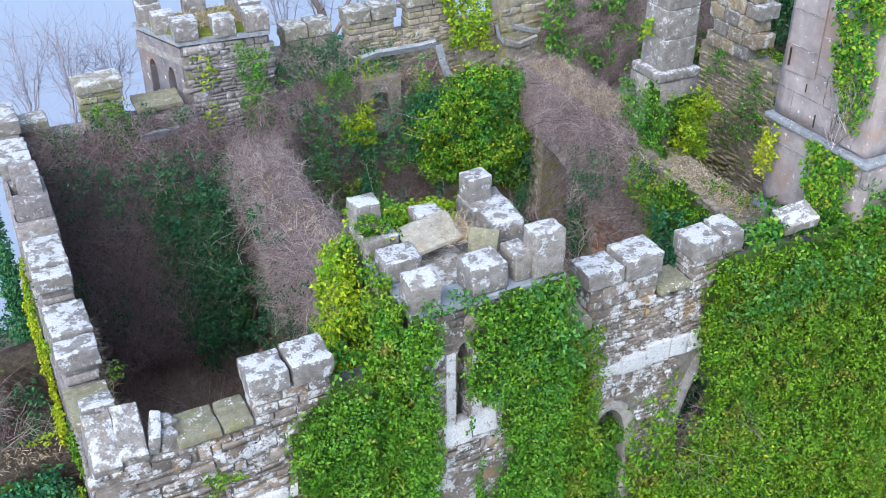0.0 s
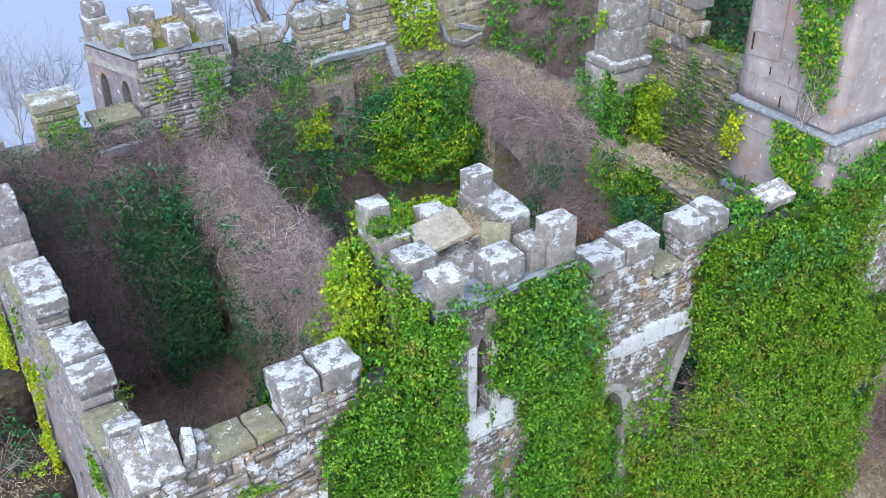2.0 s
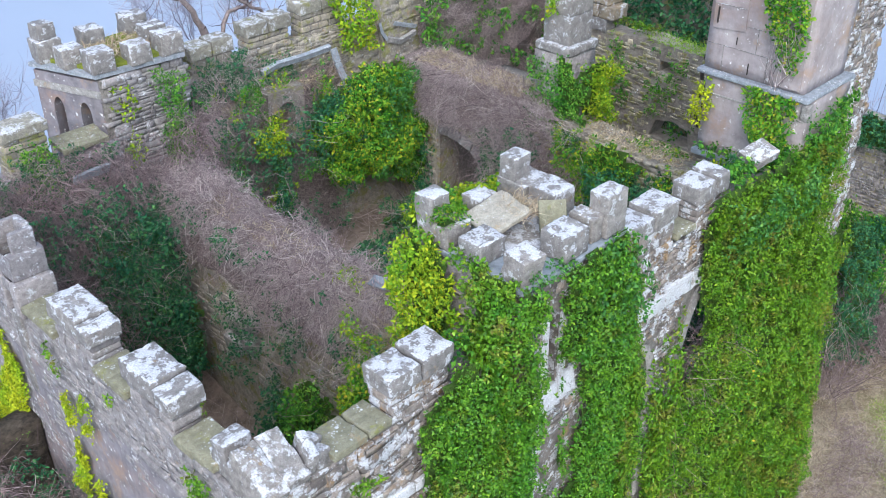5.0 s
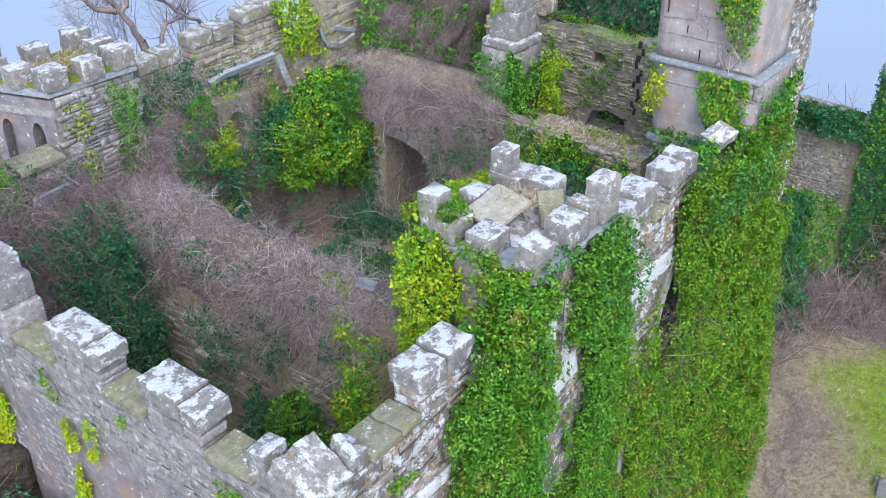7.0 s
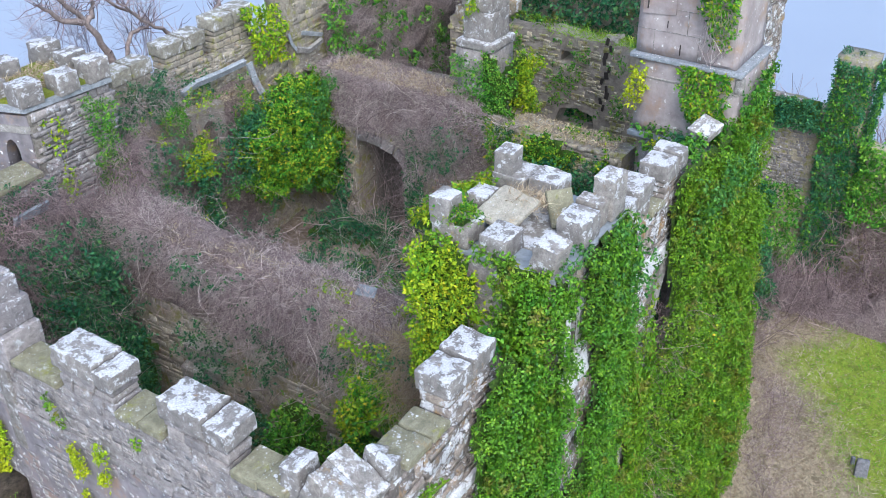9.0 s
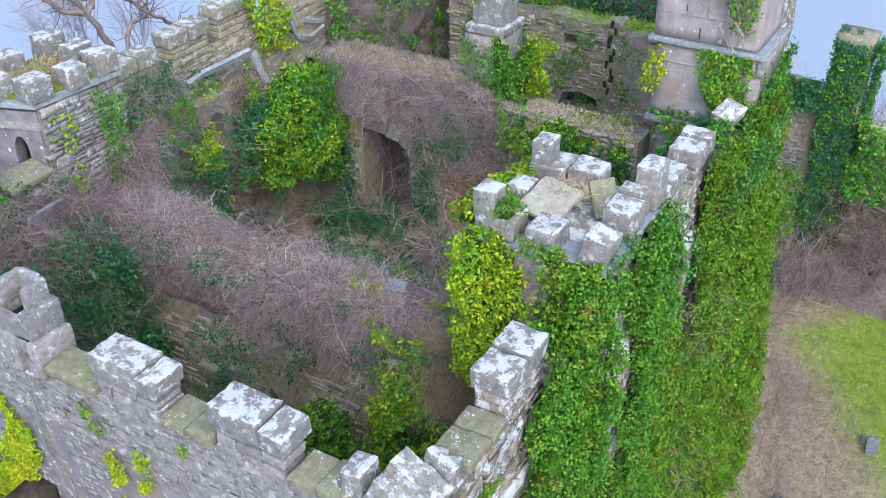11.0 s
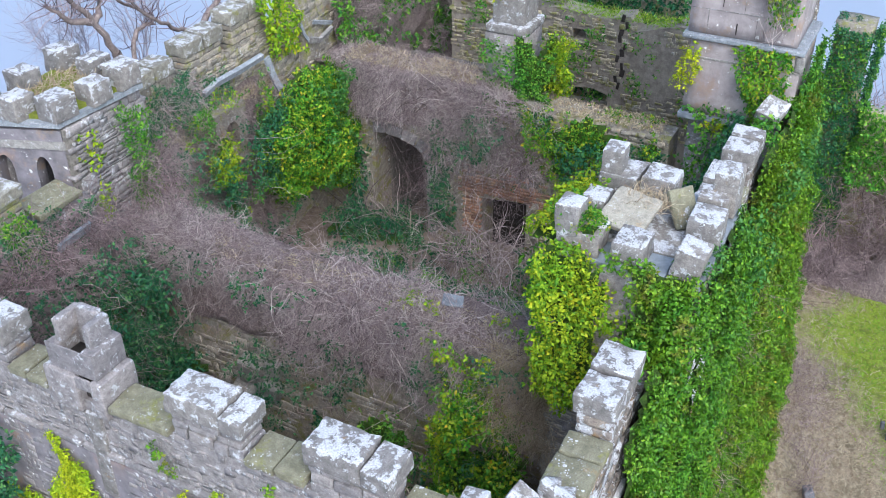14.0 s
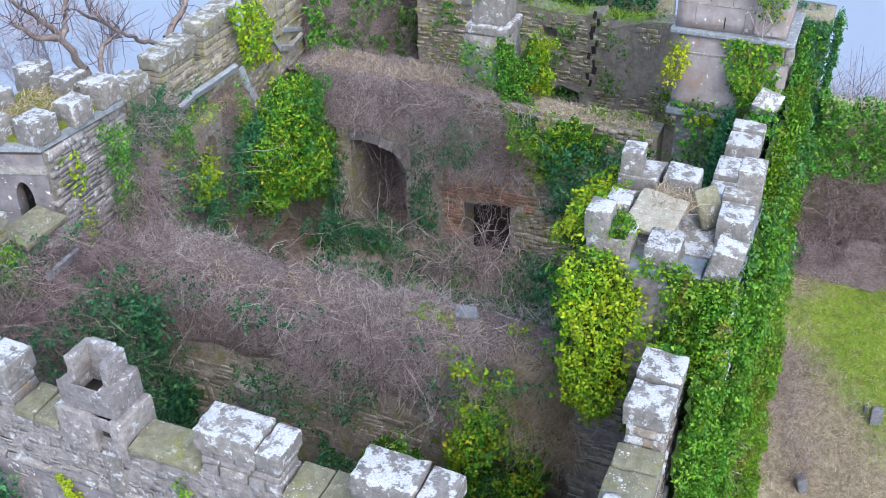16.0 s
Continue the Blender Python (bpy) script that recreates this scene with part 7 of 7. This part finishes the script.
limb_tree("bare twisted tree with orange-brown limbs behind the wall",
          [((8.9, 22.6, 0.0), (8.7, 22.7, 5.0), (8.4, 22.6, 9.0), (8.02, 22.5, 10.47), 0.2, 0.1),
           ((8.02, 22.5, 10.47), (7.53, 22.5, 11.37), (7.07, 22.45, 11.9), (6.5, 22.4, 12.4), 0.08, 0.03),
           ((7.6, 22.5, 11.25), (7.9, 22.55, 11.6), (8.2, 22.6, 11.9), (8.8, 22.6, 12.2), 0.07, 0.03),
           ((7.5, 22.5, 11.3), (7.0, 22.55, 11.5), (6.6, 22.6, 11.9), 0.08, 0.03),
           ((8.3, 22.6, 9.6), (8.9, 22.7, 10.6), (9.5, 22.7, 10.65), (8.4, 22.7, 11.5), 0.06, 0.03)], 34, 5, BARK_WARM)
limb_tree("thick leaning bare tree behind the back merlons",
          [((12.0, 22.6, 0.0), (11.3, 22.6, 6.0), (10.9, 22.5, 9.4), (10.7, 22.5, 10.15), 0.2, 0.1),
           ((10.7, 22.5, 10.1), (11.24, 22.5, 10.4), (11.7, 22.5, 10.75), (11.9, 22.5, 11.8), 0.08, 0.05),
           ((10.6, 22.5, 10.0), (10.0, 22.55, 10.25), (9.3, 22.5, 10.75), (8.5, 22.5, 11.45), 0.06, 0.025)], 40, 6, BARK_WARM)
def shrub_tree(x, y, top, wide, high, seed):
    """A leafless many-stemmed shrub: a slim trunk and a fan of twiggy limbs."""
    rng = np.random.RandomState(seed)
    limbs = [((x, y, 0.0), (x + 0.1, y, top * 0.5), (x, y, top), 0.06, 0.03)]
    for k in range(9):
        a, out = rng.uniform(0, 2 * math.pi), rng.uniform(0.3, 1.0) * wide
        dx, dy = math.cos(a) * out, abs(math.sin(a)) * out * 0.7
        h = high * rng.uniform(0.6, 1.0)
        limbs.append(((x, y, top - 0.05), (x + dx * 0.45, y + dy * 0.4, top + h * 0.5), (x + dx, y + dy, top + h), 0.016, 0.005))
    # limbs and twigs alike take the colour paled for mist
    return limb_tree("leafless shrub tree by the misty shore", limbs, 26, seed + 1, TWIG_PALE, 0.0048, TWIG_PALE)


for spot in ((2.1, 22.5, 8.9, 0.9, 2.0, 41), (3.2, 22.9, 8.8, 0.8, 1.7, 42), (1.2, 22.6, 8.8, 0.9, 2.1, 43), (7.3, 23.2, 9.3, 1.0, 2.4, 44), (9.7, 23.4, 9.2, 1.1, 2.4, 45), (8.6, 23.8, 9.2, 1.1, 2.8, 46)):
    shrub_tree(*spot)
bare_tree("bare shrub growing inside the second room", (10.2, 16.9, 5.0), 0.8, (0.1, -0.1, 1), 0.03, 21, BARK, 4, 0.8, reach=0.8)
bare_tree("bare shrub growing inside the second room", (11.2, 15.3, 5.1), 0.7, (-0.3, -0.1, 1), 0.03, 23, BARK, 4, 0.9, reach=0.8)
bare_tree("bare shrub growing inside the second room", (11.4, 17.6, 5.1), 1.0, (-0.2, 0.0, 1), 0.03, 27, BARK, 4, 0.7, reach=0.9)
bare_tree("bare shrub growing inside the second room", (10.6, 14.2, 5.0), 0.7, (-0.3, -0.1, 1), 0.03, 29, BARK, 4, 0.9, reach=0.8)

# ---- brick fireplace surround: single bricks ----
brick_v, brick_f = CHIPS[3]
brick_mesh = mesh_np("brick", brick_v, brick_f, BRICK)
rng = np.random.RandomState(8)
for row in range(10):
    for col in range(10):
        y, z = 16.6 - col * 0.225 - (row % 2) * 0.11, 6.6 + row * 0.075
        if z < 6.64 and 14.98 < y < 16.12 or row > 5 and rng.uniform() < 0.25 + 0.1 * (row - 5):
            continue
        ob = new("brick", brick_mesh)
        ob.parent = wall_inner_2
        ob.matrix_basis = pose(12.185 + rng.uniform(-0.012, 0.02), y, z, rng.uniform(-2, 2), 0, rng.uniform(-3, 3)) @ Matrix.Diagonal((0.1, 0.215, 0.064, 1))
for row in range(14):
    for y in (16.2, 16.42):
        ob = new("brick", brick_mesh)
        ob.parent = wall_inner_2
        ob.matrix_basis = pose(12.185 + rng.uniform(-0.012, 0.02), y + (row % 2) * 0.06, 5.55 + row * 0.075, 0, 0, rng.uniform(-3, 3)) @ Matrix.Diagonal((0.1, 0.2, 0.064, 1))
# dressed rings round the doorway and the front openings
def arch_ring(parent, pts, width, depth, to_world, mat, label):
    c_a, c_b = sum(p[0] for p in pts) / len(pts), pts[0][1]
    bm = bmesh.new()
    rows = []
    for i, (a, b) in enumerate(pts):
        a0, b0 = pts[max(i - 1, 0)]
        a1, b1 = pts[min(i + 1, len(pts) - 1)]
        d = Vector((a1 - a0, b1 - b0)).normalized()
        nrm = Vector((-d.y, d.x))
        w = width * (1 + 0.12 * math.sin(i * 2.3))
        rows.append([bm.verts.new(to_world(a + nrm.x * s * w, b + nrm.y * s * w, t)) for s, t in ((-0.2, depth), (-0.2, -0.02), (0.25, -0.05), (1, -0.03), (1, depth))])
    for r, q in zip(rows, rows[1:]):
        for i in range(4):
            bm.faces.new((r[i], r[i + 1], q[i + 1], q[i]))
        bm.faces.new((r[4], r[0], q[0], q[4]))
    bm.faces.new(rows[0]), bm.faces.new(rows[-1])
    return part("arch_moulding", bm, mat, parent, label)


arch_ring(wall_front_right, pointed_arch(7.36, 8.12, 4.6, 7.3, 8.1), 0.15, 0.4, lambda a, b, d: (a, FY + 0.02 + d, b), PALE, "smooth pale stone window arch")
arch_ring(wall_front_right, pointed_arch(9.02, 11.0, 0.8, 6.6, 8.75), 0.2, 0.4, lambda a, b, d: (a, FY + 0.02 + d, b), PALE, "pale chamfered archway stones")
# the doorway: a flat arch of worn stones and one pale jamb
for (y0, z0), (y1, z1) in zip(DOORWAY[1:6], DOORWAY[2:7]):
    lean = math.degrees(math.atan2(z1 - z0, y1 - y0))
    mid_y, mid_z, long = (y0 + y1) / 2, (z0 + z1) / 2, math.hypot(y1 - y0, z1 - z0)
    ob = stone("voussoir", (12.12, 12.5), (-long / 2 + 0.005, long / 2 - 0.005), (0.0, 0.26), RUBBLE, None, rough=1.4, label="worn grey arch stone")
    ob.matrix_world = pose(12.31, mid_y - math.sin(radians(lean)) * 0.13, mid_z + math.cos(radians(lean)) * 0.13, lean, 0, 0)
    under(ob, wall_inner_2)
for row in range(8):
    low = 4.6 + row * 0.31
    under(stone("jamb_stone", (12.13, 12.5), (17.26 + 0.05 * (row % 2), 17.52), (low, low + 0.3), PALE, None, rough=1.3, label="pale dressed jamb stone"), wall_inner_2)

# ---- rubble stones of the walls ----
rubble_face("stone", wall_front, (LX, FY + 0.03, 7.6), (1, 0, 0), (0, 0, 1), (0, -1, 0), 3.4, 2.34, RUBBLE_WHITE, None, 300, 1, (0.07, 0.19), (0.14, 0.36), proud=(0.0, 0.05))
def not_in_arch(s, t):
    x, z = 6.4 + s, 6.0 + t
    return not (7.2 < x < 8.28 and z < 8.25) and not (8.95 < x < 11.2 and z < 8.9)


rubble_face("stone", wall_front_right, (6.4, FY + 0.02, 6.0), (1, 0, 0), (0, 0, 1), (0, -1, 0), 3.4, 3.94, RUBBLE_WHITE, not_in_arch, 290, 2, (0.045, 0.1), (0.09, 0.26))
rubble_face("stone", wall_left, (LX + 0.03, 18.0, 8.86), (0, -1, 0), (0, 0, 1), (-1, 0, 0), 8.1, 0.86, RUBBLE, None, 300, 3, (0.06, 0.16), (0.09, 0.2), proud=(-0.015, 0.02))
rubble_face("stone", wall_left, (LX - 0.005, 18.0, 6.5), (0, -1, 0), (0, 0, 1), (-1, 0, 0), 8.1, 2.2, RUBBLE, lambda s, t: not (4.8 < s < 5.9 and t < 1.7) and noise.noise(Vector((s * 0.8, t * 0.9, 3.3))) > -0.08, 0, 13, (0.06, 0.16), (0.09, 0.2), proud=(0.0, 0.02))
rubble_face("stone", turret, (4.32, 9.42, 8.2), (1, 0, 0), (0, 0, 1), (0, -1, 0), 2.1, 2.8, RUBBLE_WHITE, lambda s, t: not (0.5 < s < 0.92 and 0.7 < t < 2.6), 130, 15, (0.08, 0.18), (0.12, 0.3), proud=(0.0, 0.03))
rubble_face("stone", turret, (4.3, 11.26, 5.6), (0, -1, 0), (0, 0, 1), (-1, 0, 0), 1.0, 5.1, RUBBLE_BUFF, None, 240, 14, (0.1, 0.24), (0.16, 0.36), proud=(0.0, 0.008), loose=0.25)
rubble_face("block", back_turret, (4.12, 19.94, 8.3), (1, 0, 0), (0, 0, 1), (0, -1, 0), 1.84, 2.7, RUBBLE, None, 160, 16, (0.08, 0.17), (0.14, 0.34), proud=(0.0, 0.015), loose=0.35)
rubble_face("stone", wall_inner_1, (4.95, 19.8, 5.0), (0, -1, 0), (0, 0, 1), (-1, 0, 0), 9.2, 3.8, RUBBLE_BUFF, None, 0, 4, (0.08, 0.22), (0.12, 0.36), proud=(-0.02, 0.03), loose=0.5)
rubble_face("stone", wall_inner_3, (16.97, 19.3, 5.5), (0, -1, 0), (0, 0, 1), (-1, 0, 0), 7.6, 3.85, RUBBLE_GREEN, lambda s, t: abs(s - 4.75 - 0.12 * math.sin(t * 3) - 0.05 * math.sin(t * 11)) > 0.11 and not (3.4 < s < 3.84 and 3.18 < t < 3.56) and not (3.25 < s < 4.6 and 1.35 < t < 2.05) and not (s > 5.0 and noise.noise(Vector((s * 0.9, t * 0.8, 7.7))) < 0.12), 300, 5, (0.05, 0.13), (0.1, 0.28), proud=(-0.03, 0.045))
rubble_face("stone", wall_inner_2, (12.185, 19.8, 4.5), (0, -1, 0), (0, 0, 1), (-1, 0, 0), 7.8, 4.5, RUBBLE_MOSSY, lambda s, t: not (0.7 < s < 2.6 and t < 3.4) and not (2.9 < s < 4.95 and t < 2.6), 200, 6, (0.06, 0.17), (0.1, 0.24), proud=(0.0, 0.05))
rubble_face("stone", wall_back_middle, (5.9, 20.6, 8.4), (1, 0, 0), (0, 0, 1), (0, -1, 0), 6.0, 1.95, RUBBLE_MOSSY, None, 0, 7, (0.06, 0.12), (0.12, 0.34))
rubble_face("stone", wall_back_right, (11.8, 20.45, 6.5), (1, 0, 0), (0, 0, 1), (0, -1, 0), 7.4, 5.6, RUBBLE_MOSSY, None, 0, 8, (0.1, 0.22), (0.16, 0.38))
rubble_face("stone", wall_front_far, (13.65, 9.95, 6.0), (1, 0, 0), (0, 0, 1), (0, -1, 0), 1.85, 6.9, RUBBLE_WHITE, None, 150, 9, (0.08, 0.18), (0.12, 0.26))
rubble_face("stone", wall_front_far, (13.62, 10.6, 6.0), (0, -1, 0), (0, 0, 1), (-1, 0, 0), 0.65, 6.9, RUBBLE_WHITE, None, 0, 10, (0.1, 0.22), (0.15, 0.35))
rubble_face("stone", garden_wall, (23.5, 16.0, 3.4), (0, -1, 0), (0, 0, 1), (-1, 0, 0), 5.4, 3.0, RUBBLE, None, 120, 11, (0.07, 0.16), (0.1, 0.24))
part("plaster", rough_box("plaster", (LX + 0.48, 4.28), (10.2, 10.27), (3.0, 9.7), PLASTER, 0.2, 0.025, 91), PLASTER, wall_front, "crumbling brown-grey plaster")
